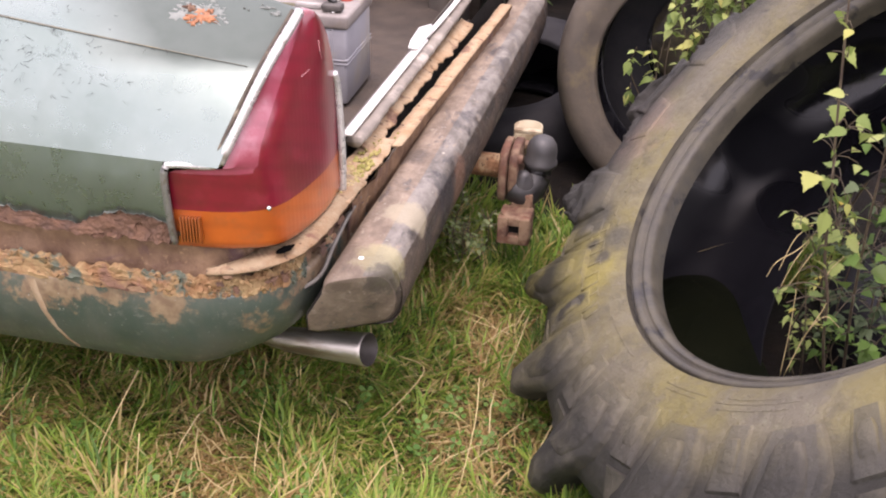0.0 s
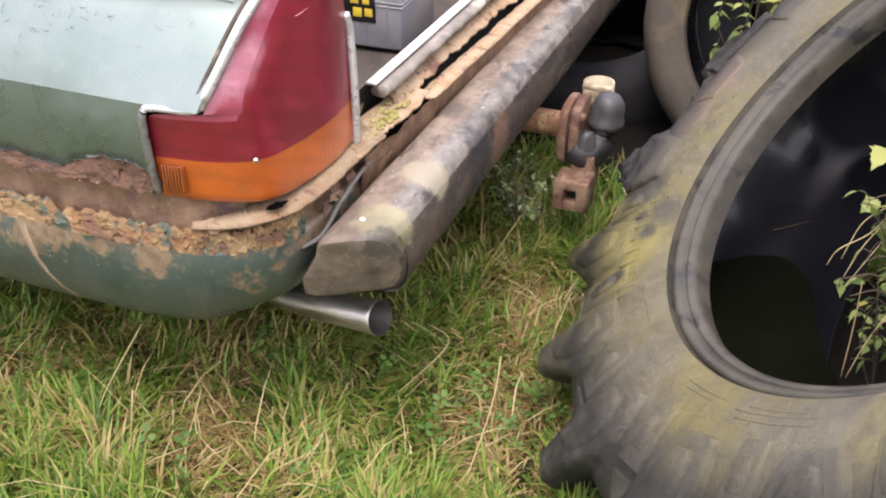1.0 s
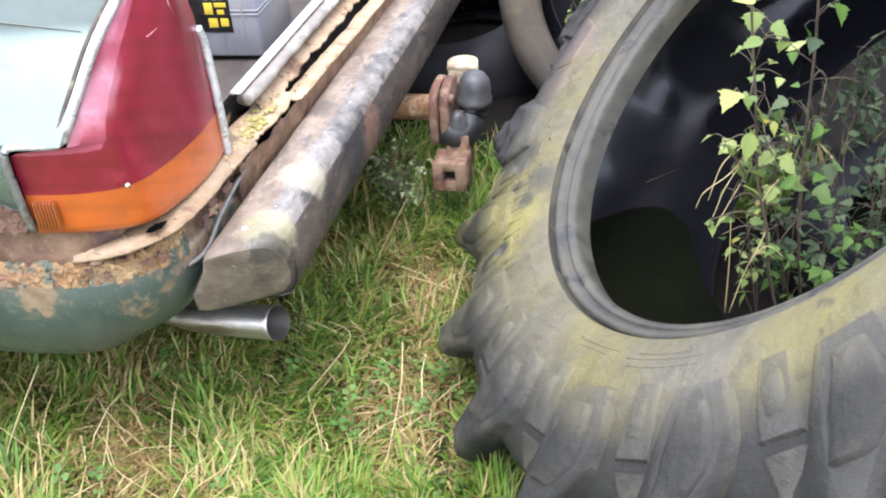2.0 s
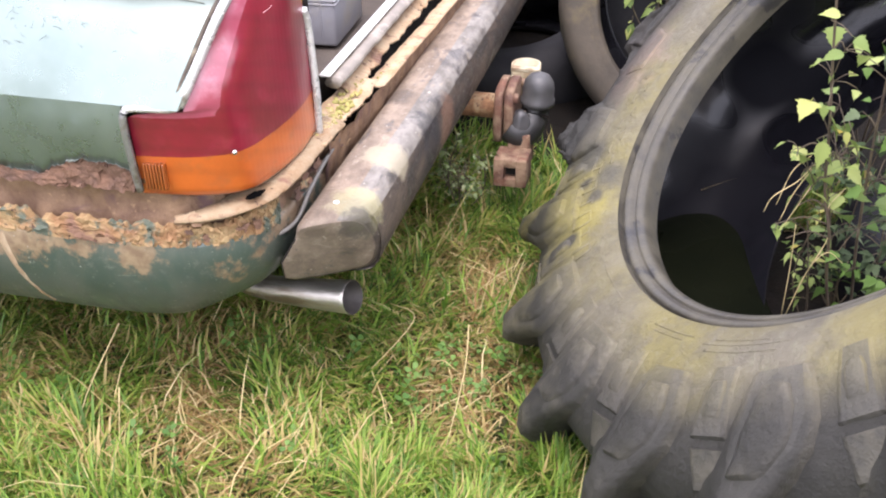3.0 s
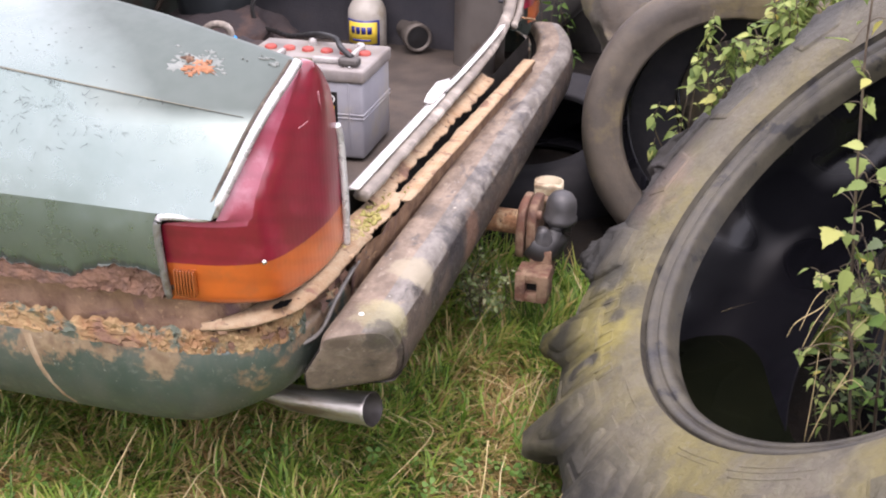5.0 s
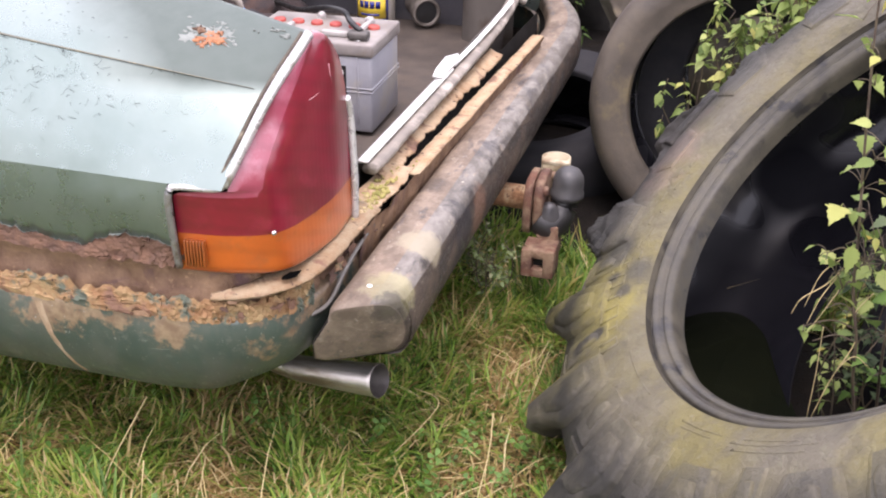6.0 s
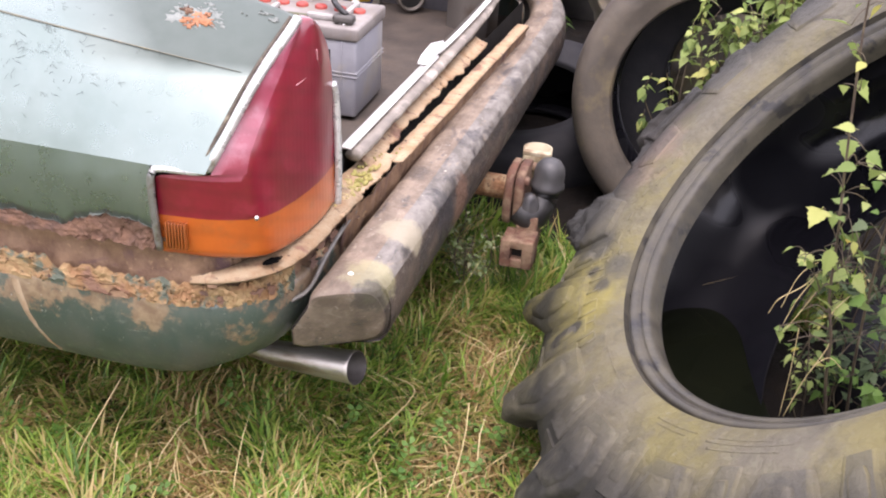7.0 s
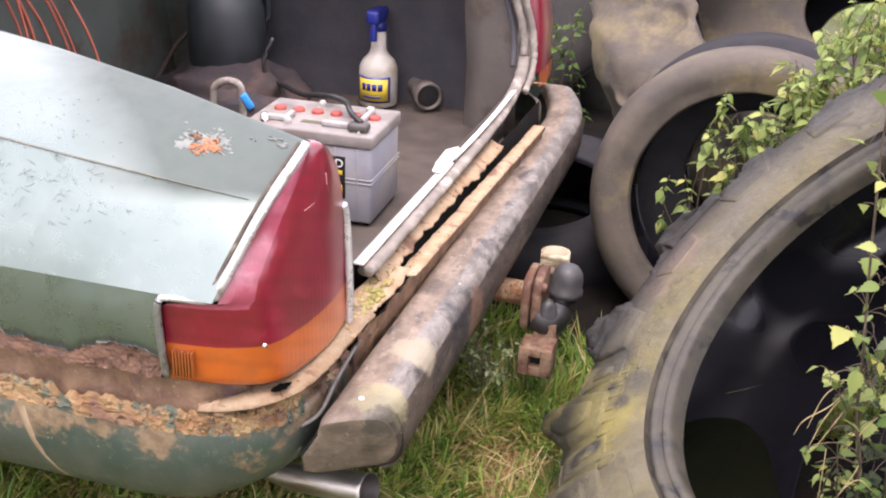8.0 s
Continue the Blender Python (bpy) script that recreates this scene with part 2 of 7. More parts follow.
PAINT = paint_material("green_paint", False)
PAINT_LOW = paint_material("rusted_green_paint", True)
RUST_PALE = rust_material("flaking_rust")
CHROME = surface("dull_chrome", (0.62, 0.61, 0.58), (0.5, 0.49, 0.46), 30, 0.25, 0.9, c3=(0.3, 0.26, 0.2), scale3=25, cut=(0.6, 0.75), bumps=0.1)
RED = lens_material("red_lens", (0.200, 0.007, 0.022), (0.135, 0.005, 0.014), (0.26, 0.022, 0.045))
AMBER_DARK = lens_material("brown_amber_lens", (0.27, 0.068, 0.012), (0.20, 0.05, 0.01), (0.14, 0.05, 0.02))
# pink for side facet and shelf: bleached plastic plus sky sheen in the colour
RED_BLEACH_SHEEN = lens_material("bleached_sheen_red_lens", (0.30, 0.060, 0.095), (0.24, 0.035, 0.06), (0.40, 0.18, 0.22))
PINKSCRATCH = surface("scratched_plastic", (0.50, 0.22, 0.24), (0.6, 0.34, 0.35), 40, 0.6)
AMBER = lens_material("amber_lens", (0.43, 0.092, 0.012), (0.33, 0.066, 0.010), (0.20, 0.075, 0.03))
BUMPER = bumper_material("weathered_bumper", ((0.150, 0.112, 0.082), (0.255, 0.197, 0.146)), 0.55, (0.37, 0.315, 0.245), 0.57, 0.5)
# outer face: grime and scrapes, with its shade put into the darker base
BUMPER_FACE = bumper_material("shaded_stained_bumper_face", ((0.050, 0.042, 0.036), (0.105, 0.078, 0.058)), 0.50, (0.27, 0.235, 0.20), 0.62, 0.45)
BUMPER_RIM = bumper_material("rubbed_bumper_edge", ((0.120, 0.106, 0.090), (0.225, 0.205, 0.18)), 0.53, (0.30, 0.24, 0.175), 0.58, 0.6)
SEAM = seam_material()
LEDGE = crust_material("tan_primer_ledge", (0.275, 0.21, 0.13), (0.215, 0.13, 0.066), False)
TOWRUST = surface("red_brown_rust", (0.080, 0.037, 0.025), (0.16, 0.074, 0.045), 34, 0.85, c3=(0.24, 0.16, 0.10), scale3=20, cut=(0.46, 0.60), bumps=0.8, dist=0.003)
GAPDIRT = surface("brown_gap_dirt", (0.045, 0.035, 0.027), (0.10, 0.08, 0.06), 50, 0.9, c3=(0.2, 0.17, 0.12), scale3=40, cut=(0.6, 0.7), bumps=0.6)
TRIMBRIGHT = surface("worn_bright_trim", (0.46, 0.455, 0.44), (0.58, 0.57, 0.55), 30, 0.3, 0.5, c3=(0.24, 0.21, 0.17), scale3=30, cut=(0.58, 0.72), bumps=0.15)
TRIMDULL = surface("tarnished_trim", (0.20, 0.20, 0.19), (0.34, 0.335, 0.32), 40, 0.35, 0.6, c3=(0.14, 0.11, 0.08), scale3=40, cut=(0.5, 0.66), bumps=0.2)
SCAB = surface("purple_brown_scab", (0.072, 0.038, 0.025), (0.150, 0.080, 0.048), 34, 0.85, c3=(0.26, 0.17, 0.105), scale3=30, cut=(0.60, 0.70), bumps=0.9, dist=0.004)
WIRE = surface("grey_wire", (0.10, 0.095, 0.085), (0.17, 0.16, 0.14), 30, 0.6)
CAPRUBBER = surface("greyed_rubber_cap", (0.040, 0.039, 0.040), (0.065, 0.062, 0.060), 30, 0.5, bumps=0.25)
CRUST = crust_material("rust_bloom", (0.315, 0.225, 0.108), (0.215, 0.112, 0.048), True)
STRIP = crust_material("tan_rusted_strip", (0.40, 0.295, 0.185), (0.32, 0.20, 0.105), False)
STEEL = surface("bright_steel_pipe", (0.46, 0.435, 0.395), (0.34, 0.315, 0.275), 40, 0.40, 0.9, c3=(0.20, 0.165, 0.125), scale3=22, cut=(0.52, 0.64), bumps=0.2, stretch=(0.2, 1, 1))
VOID = surface("black_hollow", (0.002, 0.002, 0.002), (0.003, 0.003, 0.003), 20, 1.0, spec=0.0)
BORE = surface("sooty_steel_bore", (0.035, 0.031, 0.028), (0.07, 0.062, 0.055), 30, 0.55, 0.5, bumps=0.2)
# near-black for hidden backs, dark recesses and the battery label
NEAR_BLACK = surface("near_black_matt", (0.012, 0.011, 0.01), (0.026, 0.024, 0.022), 40, 0.95, spec=0.08)
BLACK = surface("black_rubber", (0.009, 0.009, 0.009), (0.022, 0.021, 0.020), 30, 0.45, bumps=0.15)
DULL = surface("dull_black_rubber", (0.046, 0.043, 0.043), (0.082, 0.076, 0.070), 9, 0.8, bumps=0.4, spec=0.25, fine=60)
DARK = surface("dark_trunk_carpet", (0.052, 0.041, 0.034), (0.092, 0.073, 0.058), 15, 0.95, c3=(0.10, 0.075, 0.055), scale3=5, cut=(0.5, 0.75), bumps=0.6, dist=0.004)
DARKSIDE = surface("dark_boot_lining", (0.042, 0.041, 0.047), (0.068, 0.064, 0.069), 12, 0.95, c3=(0.065, 0.055, 0.05), scale3=6, cut=(0.55, 0.75), bumps=0.6, dist=0.004)
INNER = surface("dull_inner_paint", (0.075, 0.09, 0.078), (0.105, 0.12, 0.104), 12, 0.6, c3=(0.08, 0.06, 0.045), scale3=7, bumps=0.2)
PANEL = surface("brown_boot_panel", (0.085, 0.073, 0.062), (0.125, 0.108, 0.092), 10, 0.75, c3=(0.07, 0.05, 0.035), scale3=6, bumps=0.3)
# near-black: the tyres' shade painted on the ground, and the litter's own dark
SHADE_LITTER = surface("shade_and_litter", (0.008, 0.007, 0.006), (0.015, 0.012, 0.010), 22, 0.95, spec=0.15, c3=(0.018, 0.014, 0.010), scale3=9, bumps=0.9, dist=0.01)
TRIM = surface("grey_rubber_seal", (0.15, 0.13, 0.11), (0.24, 0.21, 0.175), 26, 0.7, c3=(0.38, 0.34, 0.29), scale3=12, bumps=0.3)
WHITE = surface("white_plastic_strip", (0.72, 0.71, 0.67), (0.8, 0.79, 0.76), 20, 0.5, bumps=0.05)


# yellow moss, a dark smear and brown scraped rubber: middle, reach, share, colour
SPOTS = [((0.22, 1.60, 0.22), 0.17, 0.9, (0.215, 0.185, 0.052)), ((0.535, 0.99, 0.463), 0.09, 0.42, (0.19, 0.16, 0.04)), ((0.61, 0.98, 0.54), 0.08, 0.42, (0.18, 0.155, 0.04)), ((0.365, 1.90, 0.37), 0.15, 0.85, (0.200, 0.142, 0.112)),
         ((0.243, 1.498, 0.255), 0.021, 0.92, (0.026, 0.025, 0.023)), ((0.231, 1.498, 0.243), 0.015, 0.92, (0.026, 0.025, 0.023)), ((0.216, 1.495, 0.227), 0.021, 0.92, (0.026, 0.025, 0.023)), ((0.281, 1.668, 0.314), 0.05, 0.8, (0.045, 0.044, 0.042)), ((0.304, 1.595, 0.328), 0.04, 0.7, (0.045, 0.044, 0.042)), ((0.271, 1.611, 0.297), 0.02, 0.85, (0.045, 0.042, 0.036)), ((0.282, 1.565, 0.302), 0.019, 0.85, (0.045, 0.042, 0.036))]


def rubber_material(name, crown):
    """Weathered rubber: grey-brown, with broad mossy stains, dark rubbed marks and fine cracks; crown: polished slate where the moss ends."""
    m, nt, b = material(name, 0.6, spec=0.28)
    n1 = noise_node(nt, 9.0, 8.0, placed=True)
    col = blend(nt, ramp(nt, n1, 0.35, 0.65), (0.086, 0.077, 0.057), (0.126, 0.112, 0.082))
    col = blend(nt, ramp(nt, noise_node(nt, 40.0, 6.0, 0.7, placed=True), 0.5, 0.75), col, (0.150, 0.141, 0.097))
    geo = nt.nodes.new("ShaderNodeNewGeometry")
    sp = nt.nodes.new("ShaderNodeSeparateXYZ")
    nt.links.new(geo.outputs["Position"], sp.inputs[0])
    tc = nt.nodes.new("ShaderNodeTexCoord")
    flat = nt.nodes.new("ShaderNodeVectorMath")
    flat.operation = "MULTIPLY"
    flat.inputs[1].default_value = (1, 1, 0)
    nt.links.new(tc.outputs["Object"], flat.inputs[0])
    size = nt.nodes.new("ShaderNodeVectorMath")
    size.operation = "LENGTH"
    nt.links.new(flat.outputs[0], size.inputs[0])
    radius = size.outputs["Value"]
    sunny = times(nt, times(nt, sp.outputs["X"], -0.30), noise_node(nt, 3.6, 4.0, 0.5, placed=True), "ADD")
    moss = times(nt, ramp(nt, times(nt, sunny, times(nt, radius, -1.1), "ADD"), -0.16, 0.02), ramp(nt, noise_node(nt, 24.0, 8.0, 0.7, placed=True), 0.25, 0.55))
    col = blend(nt, times(nt, moss, 0.7), col, (0.150, 0.128, 0.040))
    for mid, reach, share, tint in SPOTS:
        away = nt.nodes.new("ShaderNodeVectorMath")
        away.operation = "DISTANCE"
        away.inputs[1].default_value = mid
        nt.links.new(geo.outputs["Position"], away.inputs[0])
        near = times(nt, times(nt, away.outputs["Value"], -1.0 / reach), times(nt, noise_node(nt, 14.0, 7.0, 0.65, placed=True), 1.6), "ADD")
        col = blend(nt, times(nt, ramp(nt, near, -0.15, 0.35), share), col, tint)
    scuffs = ramp(nt, noise_node(nt, 19.0, 10.0, 0.72, distort=0.6, placed=True), 0.52, 0.62)
    col = blend(nt, times(nt, scuffs, 0.4), col, (0.052, 0.047, 0.035))
    rubbed = ramp(nt, noise_node(nt, 58.0, 8.0, 0.75, placed=True), 0.57, 0.67)
    col = blend(nt, times(nt, rubbed, 0.45), col, (0.19, 0.172, 0.125))
    marks = ramp(nt, noise_node(nt, 7.0, 4.0, 0.5, distort=1.2, placed=True), 0.63, 0.68)
    col = blend(nt, times(nt, marks, 0.7), col, (0.050, 0.046, 0.037))
    wet = ramp(nt, noise_node(nt, 4.4, 10.0, 0.68, placed=True), 0.55, 0.63)
    col = blend(nt, times(nt, wet, 0.5), col, (0.064, 0.058, 0.044))
    # slate tread tone, made darker to stand in for the shoulder's shade
    tread_shade = times(nt, ramp(nt, radius, 0.47, 0.55), ramp(nt, times(nt, sp.outputs["X"], times(nt, noise_node(nt, 8.0, 6.0, 0.6, placed=True), 0.5), "ADD"), 0.34, 0.46))
    col = blend(nt, times(nt, tread_shade, 0.93), col, (0.020, 0.0195, 0.018))
    col = blend(nt, ramp(nt, noise_node(nt, 170.0, 2.0, placed=True), 0.78, 0.81), col, (0.20, 0.185, 0.15))
    if crown:
        bare = ramp(nt, times(nt, sp.outputs["X"], times(nt, noise_node(nt, 6.0, 8.0, 0.65, placed=True), 0.5), "ADD"), 0.46, 0.72)
        col = blend(nt, times(nt, bare, 0.6), col, (0.052, 0.050, 0.044))
    worn = times(nt, ramp(nt, geo.outputs["Pointiness"], 0.55, 0.62), ramp(nt, noise_node(nt, 30.0, 8.0, 0.7, placed=True), 0.35, 0.6))
    col = blend(nt, times(nt, worn, 0.4), col, (0.165, 0.148, 0.108))
    nt.links.new(col, b.inputs["Base Color"])
    nt.links.new(times(nt, times(nt, n1, -0.35), 0.78, "ADD"), b.inputs["Roughness"])
    bump(nt, b, times(nt, times(nt, n1, 2.0), noise_node(nt, 70.0, 8.0, 0.7, placed=True), "ADD"), 0.8, 0.006)
    return m


RUBBER = rubber_material("weathered_tyre_rubber", False)
CROWN = rubber_material("slate_tread_rubber", True)
# darker rubber copy for tyres at the back: their shade is in its colour
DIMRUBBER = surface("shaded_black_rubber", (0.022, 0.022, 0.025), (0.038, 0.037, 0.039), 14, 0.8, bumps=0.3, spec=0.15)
# near-black for the lower bead and buried tyre: shade put into the colour
DEEP = surface("deep_shade_rubber", (0.006, 0.006, 0.008), (0.012, 0.011, 0.013), 20, 0.65, bumps=0.3, spec=0.12)
LINER = liner_material()
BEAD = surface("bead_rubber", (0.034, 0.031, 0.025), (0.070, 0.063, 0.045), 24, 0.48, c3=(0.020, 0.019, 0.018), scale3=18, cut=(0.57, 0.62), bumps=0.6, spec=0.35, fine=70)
SOIL = surface("soil", (0.050, 0.055, 0.018), (0.085, 0.10, 0.028), 30, 0.95, c3=(0.11, 0.10, 0.04), scale3=0.8, bumps=0.8, dist=0.01)
GRASS = island_material("grass_blades", [(0.0, (0.028, 0.075, 0.010)), (0.25, (0.075, 0.165, 0.020)), (0.55, (0.165, 0.30, 0.034)), (0.8, (0.28, 0.385, 0.060)), (0.97, (0.36, 0.36, 0.09)), (1.0, (0.48, 0.37, 0.15))], 0.5, 0.4, 0.4, patchy=0.9)
DRY = island_material("dry_blades", [(0.0, (0.10, 0.17, 0.03)), (0.25, (0.24, 0.24, 0.06)), (0.5, (0.33, 0.225, 0.085)), (0.75, (0.28, 0.15, 0.06)), (1.0, (0.52, 0.40, 0.20))], 0.6, 0.3, 0.3, patchy=0.7)
CLOVER = island_material("clover_leaves", [(0.0, (0.06, 0.145, 0.025)), (1.0, (0.145, 0.265, 0.055))], 0.5, 0.3, 0.3)
STRAW = island_material("straw", [(0.0, (0.5, 0.38, 0.17)), (1.0, (0.66, 0.54, 0.3))], 0.6, 0.3, 0.2)
LEAF = island_material("nettle_leaves", [(0.0, (0.12, 0.19, 0.05)), (0.5, (0.24, 0.32, 0.085)), (0.9, (0.40, 0.46, 0.15)), (0.975, (0.44, 0.43, 0.12)), (1.0, (0.48, 0.38, 0.08))], 0.5, 0.35, 0.4, True)
# darker leaf copy; the shade among the tyres is put into its colour
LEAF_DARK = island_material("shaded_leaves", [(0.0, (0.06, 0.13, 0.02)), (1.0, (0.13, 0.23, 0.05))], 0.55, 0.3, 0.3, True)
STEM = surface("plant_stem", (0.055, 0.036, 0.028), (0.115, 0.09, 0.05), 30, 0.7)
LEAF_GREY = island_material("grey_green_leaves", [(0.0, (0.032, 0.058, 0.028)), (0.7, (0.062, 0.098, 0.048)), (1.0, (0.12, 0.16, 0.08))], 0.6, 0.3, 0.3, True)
LEAF_STRAW = island_material("pale_dry_leaves", [(0.0, (0.12, 0.18, 0.07)), (0.7, (0.23, 0.29, 0.13)), (1.0, (0.40, 0.42, 0.24))], 0.6, 0.3, 0.3, True)

# ---- mesh helpers ----


def part(name, verts, faces, mat, parent=None, label="", smooth=True):
    """One mesh object from points and faces, under a thing, a part or nothing."""
    me = bpy.data.meshes.new(name)
    me.from_pydata([tuple(map(float, v)) for v in verts], [], faces)
    me.validate()
    bm = bmesh.new()
    bm.from_mesh(me)
    bmesh.ops.recalc_face_normals(bm, faces=bm.faces)
    bm.to_mesh(me)
    bm.free()
    me.materials.append(mat)
    for p in me.polygons:
        p.use_smooth = smooth
    ob = new(name, me)
    if parent:
        ob.parent = parent
    if label:
        tagged(ob, label)
    return ob


def join(*pieces):
    verts, faces = [], []
    for v, f in pieces:
        k = len(verts)
        verts += list(v)
        faces += [tuple(i + k for i in q) for q in f]
    return verts, faces


def loft(rings, closed=True, caps=True, round_trip=False):
    """A skin over rings of equally many points."""
    n, faces = len(rings[0]), []
    verts = [p for r in rings for p in r]
    last = len(rings) if round_trip else len(rings) - 1
    for i in range(last):
        a, b = i * n, (i + 1) % len(rings) * n
        for j in range(n if closed else n - 1):
            k = (j + 1) % n
            faces.append((a + j, a + k, b + k, b + j))
    if caps and closed and not round_trip:
        faces += [tuple(range(n)), tuple(range(len(verts) - n, len(verts)))]
    return verts, faces


def box(x0, x1, y0, y1, z0, z1, bev=0.004):
    """A box with bevelled edges."""
    bm = bmesh.new()
    bmesh.ops.create_cube(bm, size=1)
    for v in bm.verts:
        v.co = ((x0 + x1) / 2 + v.co.x * (x1 - x0), (y0 + y1) / 2 + v.co.y * (y1 - y0), (z0 + z1) / 2 + v.co.z * (z1 - z0))
    if bev:
        bmesh.ops.bevel(bm, geom=bm.edges[:], offset=bev, segments=2, affect="EDGES", profile=0.5)
    out = [tuple(v.co) for v in bm.verts], [tuple(v.index for v in f.verts) for f in bm.faces]
    bm.free()
    return out


def crumble(mesh, amount, freq):
    """Roughens a mesh with two scales of noise."""
    v, f = mesh
    return [tuple(Vector(p) + amount * Vector([wob(p[0], p[1], p[2] + 3.1 * k, freq) + 0.5 * wob(p[0], p[1], p[2] + 7.3 * k, freq * 3.3) for k in range(3)])) for p in v], f


def turned(verts, m):
    return [tuple(m @ Vector(v)) for v in verts]


def lathe(profile, axis=None, n=32, closed=False):
    """A profile of (radius, height) turned about z, then set by the matrix axis."""
    rings = [[(r * math.cos(2 * math.pi * k / n), r * math.sin(2 * math.pi * k / n), h) for r, h in profile] for k in range(n)]
    v, f = loft(rings, closed=closed, caps=False, round_trip=True)
    return (turned(v, axis) if axis else v), f


def smooth_line(pts, steps=6):
    """A Catmull-Rom line through the points."""
    p = [Vector(q) for q in pts]
    p = [2 * p[0] - p[1]] + p + [2 * p[-1] - p[-2]]
    out = []
    for i in range(1, len(p) - 2):
        for s in range(steps):
            t = s / steps
            a, b, c, d = p[i - 1:i + 3]
            out.append(0.5 * (2 * b + (c - a) * t + (2 * a - 5 * b + 4 * c - d) * t * t + (3 * b - a - 3 * c + d) * t ** 3))
    return out + [p[-2]]


def tube(pts, radius, n=8, steps=6, taper=1.0, squash=1.0):
    """A round rod along a smooth line."""
    line = smooth_line(pts, steps) if steps > 1 else [Vector(q) for q in pts]
    rings = []
    for i, p in enumerate(line):
        d = (line[min(i + 1, len(line) - 1)] - line[max(i - 1, 0)]).normalized()
        u = d.cross(Vector((0, 0, 1)) if abs(d.z) < 0.9 else Vector((1, 0, 0))).normalized()
        w = u.cross(d)
        r = radius * (1 + (taper - 1) * i / max(len(line) - 1, 1))
        rings.append([tuple(p + r * (math.cos(2 * math.pi * k / n) * u + squash * math.sin(2 * math.pi * k / n) * w)) for k in range(n)])
    return loft(rings)


def wob(x, y=0.0, z=0.0, scale=1.0):
    return noise.noise((x * scale, y * scale, z * scale))


def lerp_at(x, table):
    """Values between the rows of a table (x, a, b, ...)."""
    if x <= table[0][0]:
        return table[0][1:]
    for p, q in zip(table, table[1:]):
        if x <= q[0]:
            t = (x - p[0]) / (q[0] - p[0])
            return tuple(a + (b - a) * t for a, b in zip(p[1:], q[1:]))
    return table[-1][1:]


def thing(name, m, label, category, group=""):
    e = new(name)
    e.empty_display_size = 0.05
    e.matrix_world = m
    return tagged(e, label, category, group)


# ---- ground ----
edge = [-4000, -400, -60, -12, -5, -2.5, -1.2, -0.4, 0.4, 1.2, 2, 3, 4.5, 7, 15, 60, 400, 4000]
gv = [(x, y, 0.0) for y in edge for x in edge]
ne = len(edge)
ground = tagged(part("ground", gv, [(i * ne + j, i * ne + j + 1, (i + 1) * ne + j + 1, (i + 1) * ne + j) for i in range(ne - 1) for j in range(ne - 1)], SOIL),
                "mown meadow ground with soil under matted grass", "ground", kind="structure")

# ---- the derelict car: local x to its rear, y across it, z up ----
CAR = pose(-0.085, 1.335, 0.002, 0, 0, -10.3)
car = thing("derelict_car", CAR, "derelict green saloon car with rusted rear, boot open", "car")

DECK_EDGE = [(-1.6, 0.36, 0.826), (-0.7, 0.21, 0.798), (-0.55, 0.172, 0.790), (-0.32, 0.11, 0.771), (-0.09, 0.045, 0.742)]


def crease(x):
    t = min(1.0, max(0.0, (x + 0.34) / 0.22))
    return -0.058 + 0.018 * t, 0.696 + 0.104 * min(0.5, max(0.0, -0.12 - x)) - 0.006 * t


def rear_of(z):
    """Where the wing ends at the lamp, by height."""
    return lerp_at(z, [(0.575, -0.153), (0.625, -0.132), (0.679, -0.110), (0.715, -0.098), (0.745, -0.088)])[0]


def wing_rings(upper):
    """The shoulder below the crease, or the deck above it with its folded edge."""
    rings = []
    for i in range(90):
        t = 1 - (1 - i / 89) ** 2.2
        ring = []
        for s in range(9):
            a = s / 8
            x = -1.6 + (rear_of((0.582 + 0.105 * a) if not upper else (0.687 + 0.058 * a)) + 1.6) * t
            cy, cz = crease(x)
            ey, ez = lerp_at(x, DECK_EDGE)
            if upper:
                b = math.sin(math.pi * a) * 0.006
                ring.append((x, cy + (ey - cy) * a - b * 0.4, cz + (ez - cz) * a + b * 0.9))
            else:
                b = math.sin(math.pi * a) * 0.007
                ring.append((x, -0.122 + (cy + 0.122) * a - b * 0.85, 0.582 + (cz - 0.582) * a + b * 0.5))
        if upper:
            ring += [(x, ey + 0.008, ez + 0.0005), (x, ey + 0.014, ez - 0.006), (x, ey + 0.016, ez - 0.05)]
        rings.append(ring)
    return rings


def paint_edge(x):
    """Where the paint ends over the rot: lower where it still holds, eaten away in bays elsewhere."""
    z = lerp_at(x, [(-1.6, 0.476), (-1.2, 0.49), (-1.0, 0.475), (-0.8, 0.492), (-0.62, 0.474), (-0.52, 0.49), (-0.473, 0.484), (-0.448, 0.479), (-0.422, 0.476), (-0.357, 0.474), (-0.345, 0.485), (-0.298, 0.500), (-0.256, 0.498), (-0.233, 0.493)])[0]
    return z + 0.006 * wob(x, 1, 0, 40) + 0.004 * wob(x, 2, 0, 95) + 0.0025 * wob(x, 3, 0, 210)


wing_top = join(loft(wing_rings(False), closed=False), loft(wing_rings(True), closed=False))
side_rows = []
for i in range(420):
    x = -1.6 + (1.6 - 0.226) * (1 - (1 - i / 419) ** 1.6)
    low = paint_edge(x)
    side_rows.append([(x, -0.122 - 0.004 * math.sin(math.pi * k / 7), 0.582 + (low - 0.582) * k / 7) for k in range(8)]
                     + [(x, -0.117, low + 0.003)])
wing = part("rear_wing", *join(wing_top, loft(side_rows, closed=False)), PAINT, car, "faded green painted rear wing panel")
SEAMDIRT = surface("dirty_seam", (0.09, 0.095, 0.08), (0.16, 0.15, 0.10), 40, 0.8, c3=(0.34, 0.27, 0.16), scale3=14, cut=(0.58, 0.66))
